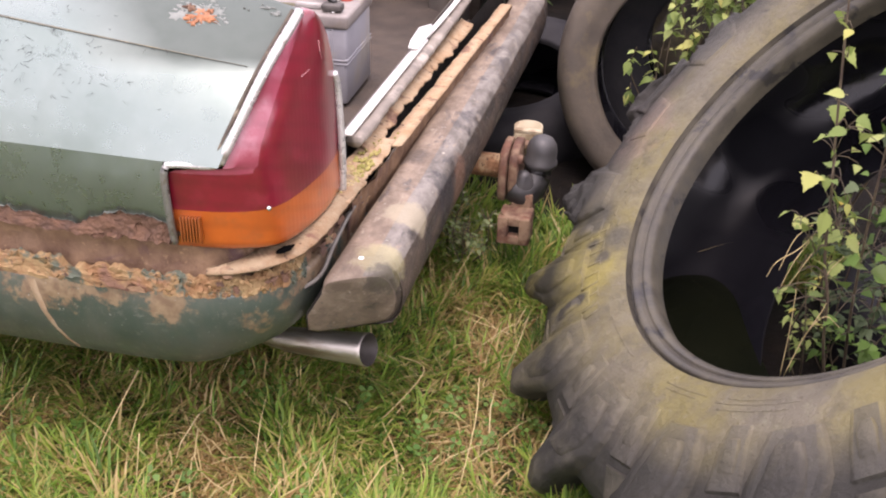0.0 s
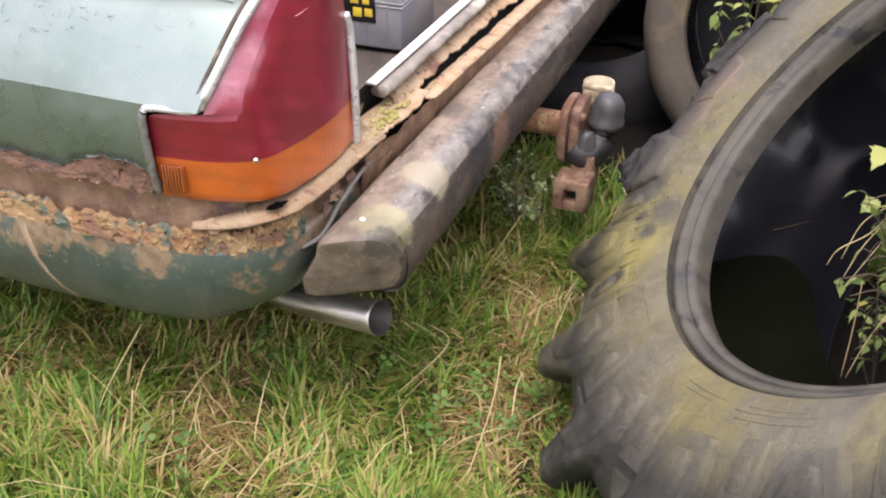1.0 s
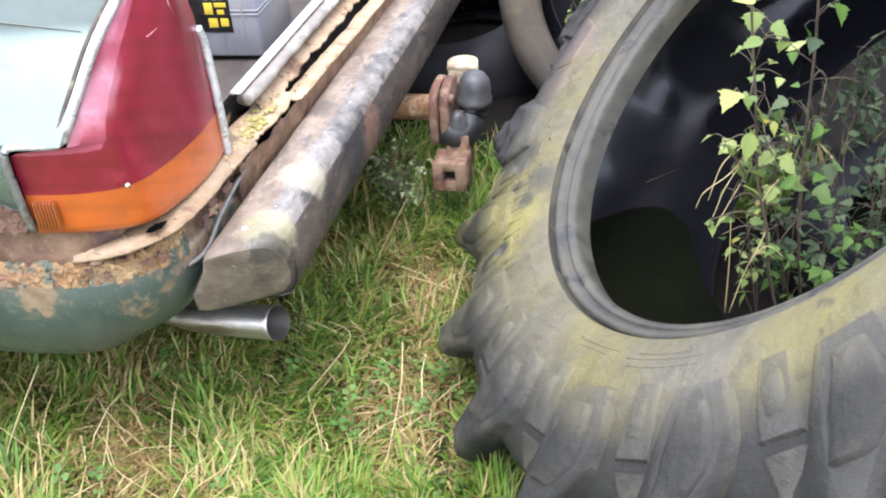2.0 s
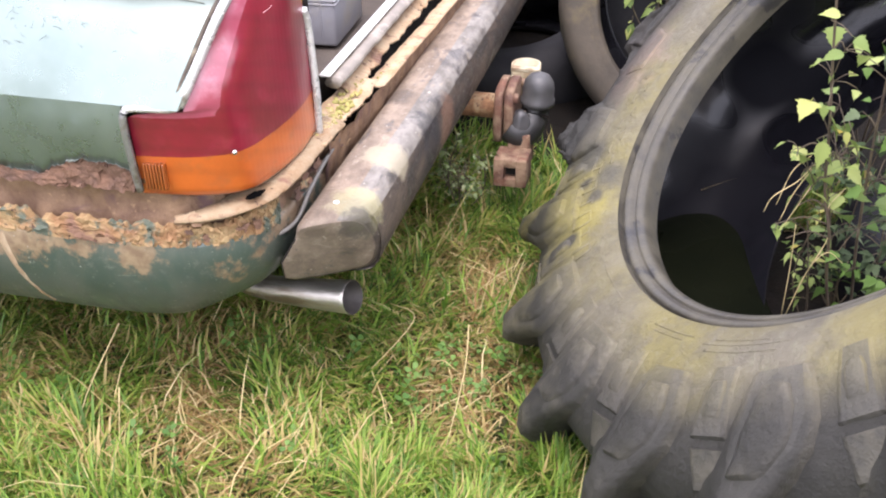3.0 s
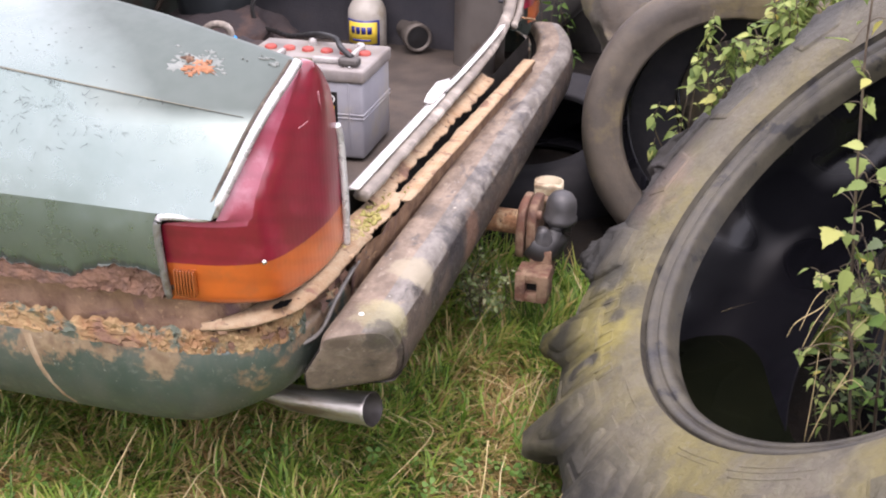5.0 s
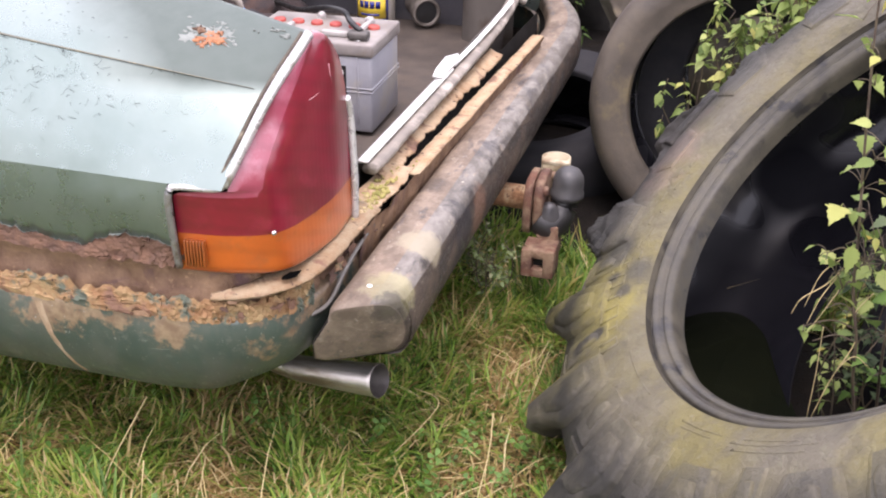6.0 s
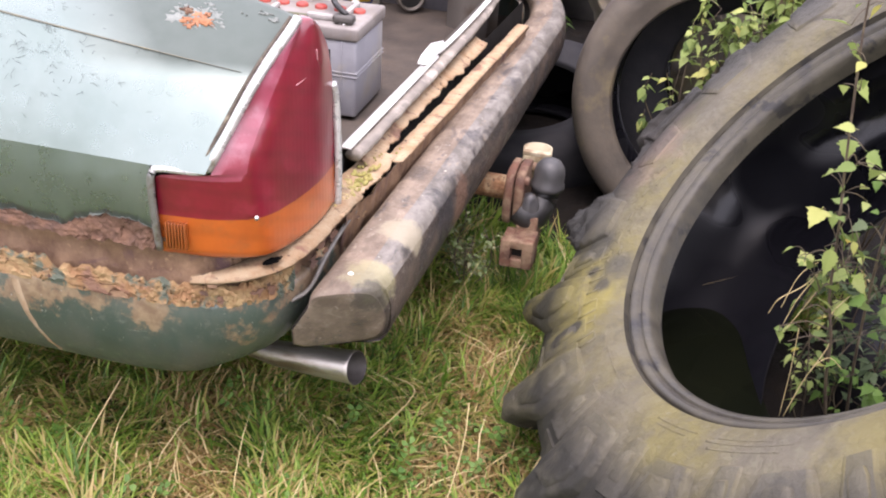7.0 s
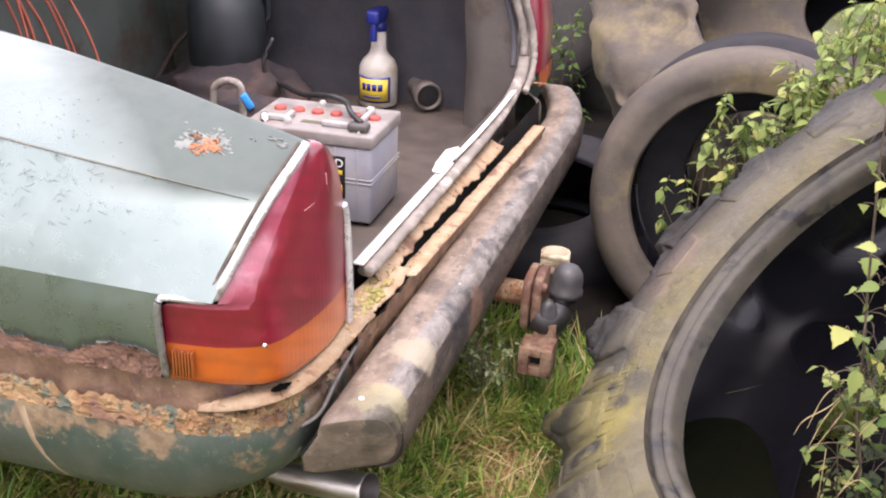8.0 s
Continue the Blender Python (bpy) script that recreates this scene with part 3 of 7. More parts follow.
part("crease_line", *tube([(x, crease(x)[0] - 0.001, crease(x)[1] + 0.0005) for x in (-1.5, -1.2, -0.9, -0.7, -0.55, -0.45, -0.35, -0.25, -0.18, -0.135)], 0.0042, 8, 3, 0.15, 0.5), SEAMDIRT, wing, "dirty crease with lichen")


def on_deck(x, a, lift=0.0):
    """A place on the deck above the crease: a runs from the crease to the boot opening."""
    cy, cz = crease(x)
    ey, ez = lerp_at(x, DECK_EDGE)
    b = math.sin(math.pi * a) * 0.006
    return Vector((x, cy + (ey - cy) * a - b * 0.4, cz + (ez - cz) * a + b * 0.9)) + lift * Vector((0, -0.45, 0.89))


def chip(x, a, size, seed, thick=0.0012):
    """A ragged chip of paint or rust on the deck."""
    ring = []
    for k in range(18):
        r = size * (0.75 + 1.1 * noise.noise((seed * 3.1, k * 0.8, 0.3)))
        dx, da = r * (1.3 if seed % 2 else 0.8) * math.cos(k * math.pi / 9), r * math.sin(k * math.pi / 9) * 0.8 / 0.155
        ring.append((dx, da))
    return loft([[tuple(on_deck(x + dx * f, a + da * f, h)) for dx, da in ring] for f, h in ((1.0, -0.0005), (0.93, thick), (0.4, thick * 1.6), (0.02, thick * 1.8))])


PRIMER = surface("bleached_paint_chip", (0.125, 0.142, 0.127), (0.20, 0.215, 0.195), 60, 0.7, bumps=0.5)
RUSTBRIGHT = surface("bright_rust", (0.25, 0.105, 0.052), (0.36, 0.19, 0.10), 60, 0.85, c3=(0.25, 0.09, 0.03), scale3=40, bumps=0.6)
random.seed(21)
for k in range(22):
    ang, r = random.uniform(0, 6.28), random.uniform(0.018, 0.043)
    part("paint_chip", *chip(-0.228 + r * math.cos(ang) * 1.15, 0.52 + r * math.sin(ang) * 0.8 / 0.155, random.uniform(0.002, 0.0058), k, 0.0004), PRIMER, wing)
for k in range(9):
    part("paint_chip", *chip(random.uniform(-0.18, -0.12), random.uniform(0.72, 0.95), random.uniform(0.002, 0.006), 50 + k), PRIMER, wing)
for k, (dx, da, s) in enumerate(((0.0, 0.02, 0.012), (0.010, -0.03, 0.013), (0.004, -0.09, 0.013), (0.018, -0.07, 0.009), (-0.002, -0.15, 0.010), (-0.010, -0.10, 0.009), (0.012, 0.05, 0.007))):
    part("rust_spot", *chip(-0.222 + dx, 0.52 + da, s, 80 + k, 0.0008 + 0.0002 * k), RUSTBRIGHT, wing, "orange rust blister")
for k, (dx, da, s) in enumerate(((0.004, -0.02, 0.034), (-0.022, -0.10, 0.018), (0.024, 0.06, 0.016))):
    part("paint_chip", *chip(-0.224 + dx, 0.52 + da, s, 120 + k * 2, 0.0003), PRIMER, wing, "bleached flaking paint round the rust")
part("rust_hole", *chip(-0.238, 0.54, 0.010, 95, 0.003), SCAB, wing)


def plan(s, off=0.0):
    """The outline of the car's tail from above: s runs along the side, round the corner and across the back."""
    line = PLAN_LINE
    k = min(int(s), len(line) - 2)
    a, b = line[k], line[k + 1]
    t = s - k
    p = a + (b - a) * t
    d = (line[min(k + 2, len(line) - 1)] - line[max(k - 1, 0)]).normalized() if 0 < t < 1 else (b - a).normalized()
    return p.x + d.y * off, p.y - d.x * off


PLAN_LINE = [Vector((p.x, p.y)) for p in smooth_line(
    [(-1.6, -0.122, 0), (-1.2, -0.122, 0), (-0.8, -0.122, 0), (-0.5, -0.122, 0), (-0.3, -0.121, 0), (-0.2, -0.114, 0), (-0.135, -0.090, 0), (-0.095, -0.05, 0), (-0.076, 0.0, 0),
     (-0.068, 0.08, 0), (-0.064, 0.2, 0), (-0.06, 0.4, 0), (-0.055, 0.7, 0), (-0.055, 1.0, 0), (-0.06, 1.3, 0), (-0.075, 1.5, 0), (-0.11, 1.6, 0), (-0.2, 1.66, 0), (-0.5, 1.68, 0)], 8)]
LAST = len(PLAN_LINE) - 1
low_rows = []
for i in range(0, LAST * 3 + 1):
    s = i / 3
    x, y = plan(s)
    lift = 0.045 * math.exp(-((x + 0.08) / 0.12) ** 2)
    rag = 0.006 * wob(x, y, 0, 30) + 0.004 * wob(x, y, 3, 90)
    row = []
    for off, z in ((-0.012, 0.386), (0.0, 0.384), (0.003, 0.375), (0.005, 0.35), (0.004, 0.32), (-0.004, 0.29), (-0.018, 0.26), (-0.038, 0.232), (-0.066, 0.210), (-0.11, 0.195), (-0.2, 0.19)):
        z += lift * (0.386 - z) / 0.19 + (rag if z > 0.37 else 0)
        px, py = plan(s, off)
        row.append((px, py, z))
    low_rows.append(row)
part("lower_panel", *loft(low_rows, closed=False), PAINT_LOW, car, "green lower panel with rust stains along its top")

run_rows = []
for k in range(25):
    t = k / 24
    s = 25.6 + 1.2 * t
    z = 0.372 - 0.135 * t
    off = lerp_at(z, [(0.21, -0.066), (0.232, -0.038), (0.26, -0.018), (0.29, -0.004), (0.32, 0.004), (0.35, 0.005), (0.375, 0.003)])[0]
    wide = 0.10 + 0.12 * (1 - t) + 0.05 * wob(t, 3, 0, 9)
    run_rows.append([(*plan(s + e * wide, off + o), z) for e, o in ((-1, 0.0), (-0.5, 0.0012), (0.5, 0.0012), (1, 0.0))])
part("rust_run", *loft(run_rows, closed=False), LEDGE, car, "rust run down the lower panel")
# the rotted seam between the panels
band = []
for i in range(0, int(LAST * 3 * 0.56)):
    s = i / 3
    row = []
    for k in range(9):
        u = k / 8
        z = 0.475 - 0.095 * u
        deep = -0.010 - 0.012 * math.sin(math.pi * u)
        x, y = plan(s)
        deep += 0.007 * wob(x, y, z, 25) + 0.003 * wob(x, y, z, 90)
        deep -= 0.016 * min(1, max(0, (s - 40) / 5)) * min(1, max(0, (z - 0.40) / 0.02))
        px, py = plan(s, deep)
        row.append((px, py, z))
    band.append(row)
part("rotted_seam", *loft(band, closed=False), SEAM, car, "brown rusted seam under the lamp")

random.seed(4)


def flake(s0, s1, z, out, drop, thick=0.0025):
    """A curled ragged lip of rusted steel that stands out from the seam."""
    rows, n = [], max(8, int((s1 - s0) * 8))
    for i in range(n + 1):
        s = s0 + (s1 - s0) * i / n
        fade = min(1, 3 * i / n, 3 * (n - i) / n) ** 0.5
        x, y = plan(s)
        o = (out * (0.75 + 0.5 * wob(x, y, z, 60)) * fade)
        zz = z + 0.004 * wob(x, y, 7, 25)
        a, b, c = plan(s, -0.016), plan(s, o * 0.5), plan(s, o)
        rows.append([(*a, zz + 0.002), (*b, zz + 0.001), (*c, zz - drop * fade), (*c, zz - drop * fade - thick), (*b, zz - thick), (*a, zz - thick)])
    return loft(rows)


def scab(s, z, size, lift, seed):
    """A thin ragged flake of rust lying on the seam, its lower edge lifted."""
    ring, n = [], 11
    for k in range(n):
        a = 2 * math.pi * k / n
        r = size * (0.75 + 0.7 * noise.noise((seed * 2.3, k * 1.3, 0.5)))
        ring.append((r * math.cos(a) * 1.5, r * math.sin(a) * 0.75))
    rows = []
    for h in (0.0, 0.0016):
        row = []
        for du, dz in ring:
            px, py = plan(min(max(s + du / 0.0125, 0), LAST - 1), 0.006 + h + lift * max(0, -dz / size + 0.3) * (1 + 0.5 * noise.noise((seed, du * 90, 1))))
            row.append((px, py, z + dz))
        rows.append(row)
    return loft(rows)


random.seed(14)
for k in range(16):
    s = random.uniform(9, 58)
    low = random.random() < 0.65
    part("rust_flake", *scab(s, random.gauss(0.386, 0.009) if low else random.uniform(0.40, 0.45), random.uniform(0.004, 0.013), random.uniform(0.0005, 0.003), k), CRUST if random.random() < 0.6 else SEAM, car, "", False)
random.seed(78)
for k in range(11):
    part("rust_flake", *scab(random.uniform(66, 84), random.uniform(0.398, 0.426), random.uniform(0.006, 0.014), 0.005, 300 + k), SCAB if k % 3 else CRUST, car, "", False)
random.seed(77)
for k in range(9):
    part("rust_flake", *scab(random.uniform(43, 58), random.uniform(0.388, 0.402), random.uniform(0.005, 0.010), 0.0015, 200 + k), SCAB, car, "", False)
for s0, s1, z, out, drop in ((16, 22, 0.412, 0.006, 0.003),):
    part("rust_flake", *flake(s0, s1, z, out, drop), CRUST, car)
lip_rows = []
for i in range(0, 305):
    s = 41.5 + i * 37.5 / 304
    t = i / 304
    x, y = plan(s)
    fade = min(1, 2.6 * t) ** 0.8
    o = 0.005 + (0.013 + 0.003 * wob(x, y, 3, 18) + 0.002 * wob(x, y, 4, 70)) * fade
    z = 0.419 + 0.021 * min(1, t * 1.3) + 0.0012 * wob(x, y, 6, 20)
    a, b, c = plan(s, -0.002 - 0.028 * fade), plan(s, o * 0.55), plan(s, o)
    lip_rows.append([(*a, z + 0.001 + 0.007 * fade), (*b, z + 0.002), (*c, z - 0.003), (*c, z - 0.006), (*b, z - 0.002), (*a, z + 0.003)])
part("seam_lip", *loft(lip_rows), LEDGE, car, "pale rusted ledge under the tail lamp")
# black strip on the ledge, standing for the dark inside a rust hole
hole = []
for k in range(15):
    t = k / 14
    s = 53.2 + 4.4 * t
    wide = 0.0050 * math.sin(math.pi * min(1, t * 1.02 + 0.02)) ** 0.6 * (1 + 0.9 * wob(k, 2, 0, 1.7))
    zz = 0.4360 + 0.003 * t
    hole.append([(*plan(s, o), zz + dz) for o, dz in ((0.007 - wide, 0.0016), (0.009, 0.0026), (0.010 + wide, 0.0012))])
part("rust_hole", *loft(hole, closed=False), VOID, car, "ragged black rust hole")
edge_rows = []
for i, row in enumerate(side_rows):
    x, y, z = row[7]
    w = max(0.0, -0.0005 + 0.007 * wob(x, 8, 0, 30) + 0.004 * wob(x, 9, 0, 100))
    edge_rows.append([(x, y - 0.0003, z + w), (x, y - 0.0010, z + w * 0.4), (x, y - 0.0004, z + 0.0), (x, y + 0.004, z + 0.0005)])
part("chipped_edge", *loft(edge_rows, closed=False), PRIMER, car, "bleached chipped paint edge")


def rot(name, s0, s1, steps, top, bottom, rows, proud, plate, rough, mat, label, edge=0.008):
    """A band of rotten steel in lifted plates: cells stand at their own heights, tilt their own way, and break off at their rims."""
    grid = []
    for i in range(steps + 1):
        s = s0 + (s1 - s0) * i / steps
        x, y = plan(s)
        u = s * 0.0125
        t, b = top(x, y, s), bottom(x, y, s)
        row = []
        for k in range(rows + 1):
            f = k / rows
            z = t + (b - t) * f
            warp = 0.012 * wob(u, z, 1, 45) + 0.006 * wob(u, z, 2, 120)
            d, pts = noise.voronoi(((u + warp) * plate, (z - warp) * plate * 1.4, 0.5))
            home = pts[0]
            lift = noise.noise((home[0] * 5.1, home[1] * 5.1, 2.0)) + 0.5
            tilt = (z - home[1] / plate / 1.4) * 2.2 * noise.noise((home[0] * 3.3, home[1] * 3.3, 9.0))
            o = proud + rough * (0.8 * lift + 0.9 * wob(u, z, 8, 26)) - 0.5 * tilt + 0.30 * rough * wob(u, z, 3, 110) + 0.18 * rough * wob(u, z, 4, 260)
            if k in (0, rows):
                o = proud - edge
            row.append((*plan(s, o), z + 0.0022 * wob(u, 5 + f, 0, 130)))
        grid.append(row)
    return part(name, *loft(grid, closed=False), mat, car, label, False)


S_LAMP = next(k / 10 for k in range(300, 500) if plan(k / 10)[0] > -0.231)
rot("flaking_crust", 6, 62, 1300, lambda x, y, s: 0.409 + 0.012 * wob(x, y, 11, 14) + 0.010 * wob(x, y, 12, 48) + 0.005 * wob(x, y, 15, 130), lambda x, y, s: 0.375 + 0.003 * wob(x, y, 13, 9) + 0.0012 * wob(x, y, 14, 70), 26, 0.0020, 85.0, 0.0026, CRUST, "flaking tan and orange rust crust")
rot("rusted_edge", 4, S_LAMP, 900, lambda x, y, s: paint_edge(x) + 0.007 * wob(x, 31, 0, 60) + 0.002, lambda x, y, s: 0.457 + 0.006 * wob(x, 32, 0, 22) + 0.006 * wob(x, 33, 0, 70), 18, -0.001, 34.0, 0.0075, SCAB, "lumpy purple-brown rust along the panel edge")

# ---- tail lamp ----
lamp = thing("tail_lamp", Matrix.Identity(4), "", "")
lamp.parent = car
tagged(lamp, "red and amber tail lamp with chrome edging")


def lamp_ridge(z):
    return lerp_at(z, [(0.44, -0.087, -0.054), (0.50, -0.0895, -0.062), (0.54, -0.0905, -0.067), (0.565, -0.0915, -0.0705), (0.60, -0.091, -0.073), (0.63, -0.088, -0.058), (0.66, -0.0865, -0.031), (0.698, -0.085, 0.008), (0.725, -0.086, 0.030), (0.742, -0.088, 0.046)])


def lamp_rear(z):
    """The lamp's rear face at height z, from the ridge to its edge at the boot."""
    fx, fy = lerp_at(z, [(0.44, -0.072, 0.128), (0.615, -0.080, 0.138), (0.65, -0.081, 0.133), (0.69, -0.082, 0.119), (0.72, -0.084, 0.096), (0.735, -0.086, 0.078), (0.742, -0.088, 0.064)])
    dx, dy = lamp_ridge(z)
    pts = smooth_line([(dx, dy, 0), ((dx * 2 + fx) / 3 + 0.008, (dy * 2 + fy) / 3, 0), ((dx + 2 * fx) / 3 + 0.009, (dy + 2 * fy) / 3, 0), (fx, fy, 0)], 5)
    return [(p.x, p.y) for p in pts]


def lamp_side(z, up):
    """The lamp's side at height z, from the wing to the ridge; up runs from the long lower part (0) to the facet above its shelf (1)."""
    dx, dy = lamp_ridge(z)
    tuck = 0.015 * (0.566 - z) / 0.12
    low = smooth_line([(-0.222 - tuck * 0.4, -0.119 + tuck, 0), (-0.16, -0.1095 + tuck, 0), (dx - 0.024, dy - 0.021, 0), (dx, dy, 0)], 4)
    sy = lerp_at(z, [(0.565, -0.1125), (0.575, -0.112), (0.679, -0.060), (0.715, -0.012), (0.742, 0.040)])[0]
    a = (rear_of(z) + 0.004, sy, 0)
    b = (a[0] * 0.5 + dx * 0.5 + 0.001, a[1] * 0.5 + dy * 0.5 - 0.003, 0)
    top = smooth_line([a, b, (dx, dy, 0)], 6)
    return [(p.x + (q.x - p.x) * up, p.y + (q.y - p.y) * up) for p, q in zip(low, top)]


def inset(pts, d):
    return [(x + (-0.14 - x) * d / 0.12, y + (0.06 - y) * d / 0.12) for x, y in pts]


def ring_at(z, up, d=0.0):
    side, rear = inset(lamp_side(z, up), d), inset(lamp_rear(z), d)
    line = side + rear[1:]
    for again in range(6):
        soft = line[:]
        for k in range(9, 17):
            soft[k] = tuple((line[k - 1][c] + 2 * line[k][c] + line[k + 1][c]) / 4 for c in (0, 1))
        line = soft
    return [(x, y, z) for x, y in line]


split = 0.508
amber = part("amber_lens", *loft([ring_at(0.444, 0, 0.012), ring_at(0.446, 0, 0.004)] + [ring_at(0.45 + (split - 0.45) * k / 6, 0) for k in range(7)], closed=False), AMBER, lamp, "weathered amber lens band")
LEVELS = [(split + (0.561 - split) * k / 5, 0.0) for k in range(6)] + [(0.5655, 0.02), (0.5695, 0.12), (0.5725, 0.40), (0.5745, 0.75), (0.5765, 1.0)] + [(0.5765 + 0.1635 * k / 18, 1.0) for k in range(1, 19)]
skin = [ring_at(z, up) for z, up in LEVELS] + [ring_at(0.7425, 1.0, 0.006), ring_at(0.743, 1.0, 0.03)]
red = part("red_lens", *loft(skin, closed=False), RED, lamp, "scratched dark red lens, bleached pink along its side")
red.data.materials.append(RED_BLEACH_SHEEN)
for k, p in enumerate(red.data.polygons):
    p.material_index = 1 if k // (len(skin[0]) - 1) >= 6 and k % (len(skin[0]) - 1) < 8 else 0
red.data.set_sharp_from_angle(angle=radians(50))
for k, (y0, z0, y1, z1, wide) in enumerate(((0.004, 0.668, 0.028, 0.670, 0.0006), (0.060, 0.70, 0.068, 0.672, 0.0005), (0.060, 0.70, 0.062, 0.684, 0.0012))):
    line = []
    for m in range(5):
        y, z = y0 + (y1 - y0) * m / 4, z0 + (z1 - z0) * m / 4 + 0.0012 * wob(m, k, 0, 1.3)
        rear = lamp_rear(z)
        n = min(range(len(rear) - 1), key=lambda q: abs(rear[q][1] - y))
        line.append((rear[n][0] + 0.0004, y, z))
    part("scratch", *tube(line, wide, 4, 3, 0.4), PINKSCRATCH, red, "pale scratch")
for k in range(7):
    x = -0.214 + 0.0042 * k
    part("lens_rib", *box(x - 0.0011, x + 0.0011, -0.1168 + 0.0004 * k, -0.108 + 0.0004 * k, 0.462, 0.500, 0.0005), AMBER_DARK, lamp)
part("lens_screw", *lathe([(0.0, 0.004), (0.004, 0.003), (0.005, 0.0)], pose(-0.1005, -0.082, 0.512, 90, 0, 30) @ Matrix.Scale(0.7, 4), 12), CHROME, lamp, "bright screw head")
trim_line = [(-0.228, -0.112, 0.458), (-0.2275, -0.119, 0.50), (-0.226, -0.125, 0.562), (-0.222, -0.124, 0.578), (-0.205, -0.122, 0.580), (-0.165, -0.114, 0.579), (-0.152, -0.110, 0.584)]
trim_line += [(rear_of(z), lerp_at(z, [(0.575, -0.114), (0.679, -0.062), (0.715, -0.014), (0.742, 0.036)])[0] - 0.004, z + 0.003) for z in (0.60, 0.63, 0.66, 0.685, 0.71, 0.73, 0.745)]
part("trim_gap", *tube([(x - 0.009, y - 0.003, z + 0.001) for x, y, z in trim_line[5:]], 0.0028, 6, 5), GAPDIRT, lamp, "dark dirt in the gap")
part("chrome_trim", *tube([(x + 0.002, y - 0.002, z) for x, y, z in trim_line[:4]], 0.0052, 8, 5), TRIMDULL, lamp, "tarnished edging beside the lamp")
part("chrome_trim", *tube(trim_line[6:], 0.0066, 8, 5), TRIMBRIGHT, lamp, "broad bright edging up the wing")
part("chrome_trim", *tube(trim_line[3:7], 0.0046, 8, 5), TRIMBRIGHT, lamp, "dull chrome edging")
part("chrome_trim", *tube([(-0.070, 0.131, 0.438), (-0.069, 0.132, 0.50), (-0.073, 0.137, 0.56), (-0.077, 0.140, 0.605), (-0.080, 0.136, 0.628)], 0.006, 8, 5), TRIMBRIGHT, lamp, "bent chrome edging")
part("lamp_back", *join(loft([[(-0.10, 0.132, z), (-0.16, 0.06, z), (-0.16, 0.0, z)] for z in (0.44, 0.7)], closed=False)), NEAR_BLACK, lamp)

# ---- bumper ----
bumper = thing("bumper", Matrix.Identity(4), "", "")
bumper.parent = car
tagged(bumper, "weathered steel bumper with scuffed dark edge")


def along(y):
    """The bumper's middle line: x by y; it bends forward at both ends."""
    return 0.0 - 0.065 * max(0, (y - 1.36) / 0.3) ** 2


ys = [-0.053, -0.050, -0.044, -0.034, -0.020, 0.0] + [0.05 * k for k in range(1, 27)] + [1.34, 1.39, 1.44, 1.49, 1.53, 1.57, 1.60, 1.63, 1.65, 1.665]
PROFILE_TOP = [(-0.042, 0.378), (-0.037, 0.396), (-0.031, 0.403), (-0.022, 0.4055), (0.0, 0.4065), (0.016, 0.4065)]
PROFILE_RIM = [(0.016, 0.4065), (0.030, 0.4050), (0.039, 0.4020), (0.046, 0.3955), (0.050, 0.3875)]
PROFILE_EDGE = [(0.050, 0.3875), (0.0535, 0.376), (0.056, 0.360), (0.0565, 0.345), (0.055, 0.328), (0.050, 0.308), (0.040, 0.294), (0.020, 0.288)]
PROFILE_BACK = [(0.020, 0.288), (-0.03, 0.286), (-0.062, 0.288), (-0.074, 0.296), (-0.070, 0.33), (-0.042, 0.378)]


def bumper_row(y, profile):
    """One section of the bumper; the near end is cut aslant along its top and slopes under."""
    i = ys.index(y)
    shrink = (0.90, 0.945, 0.978, 0.994)[i] if i < 4 else 1.0
    row = []
    for x, z in profile:
        xx, zz = -0.008 + (x + 0.008) * shrink, 0.352 + (z - 0.352) * shrink
        slant = (0.55 * x + 0.006 + 0.040 * (0.405 - z) / 0.105) * ((1, 1, 1, 1, 0.6, 0.25)[i] if i < 6 else 0.0)
        row.append((along(y) + xx + 0.0015 * wob(x, y, z, 9), y + slant, zz + 0.0013 * wob(x, y, z, 22)))
    return row


part("bumper_top", *loft([bumper_row(y, PROFILE_TOP) for y in ys], closed=False), BUMPER, bumper, "brown-stained upper face")
part("bumper_rim", *loft([bumper_row(y, PROFILE_RIM) for y in ys], closed=False), BUMPER_RIM, bumper, "rubbed bright edge with dark blotches")
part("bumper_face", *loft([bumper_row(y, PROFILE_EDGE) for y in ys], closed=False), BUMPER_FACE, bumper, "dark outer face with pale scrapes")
part("bumper_back", *loft([bumper_row(y, PROFILE_BACK) for y in ys], closed=False), NEAR_BLACK, bumper)
whole = PROFILE_TOP + PROFILE_RIM[1:] + PROFILE_EDGE[1:] + PROFILE_BACK[1:-1]


def closing(y, out):
    """A rounded cover over an end of the bumper."""
    ring = bumper_row(y, whole)
    cx, cy, cz = (sum(p[k] for p in ring) / len(ring) for k in range(3))
    return loft([ring] + [[(cx + (px - cx) * f, py + (cy - py) * (1 - f) + out * b, cz + (pz - cz) * f) for px, py, pz in ring] for f, b in ((0.95, 0.6), (0.8, 1.0), (0.4, 1.2), (0.02, 1.25))])


part("end_cap", *closing(ys[0], -0.0022), BUMPER, bumper, "dull dark end of the bumper")
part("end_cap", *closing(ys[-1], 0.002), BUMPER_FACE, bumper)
part("bumper_bolt", *lathe([(0.0, 0.002), (0.0036, 0.0018), (0.0044, 0.0)], pose(0.0, 0.0, 0.4057), 12), WHITE, bumper, "white cap on the bumper top")


# ---- rotted rear panel and the boot's lip ----


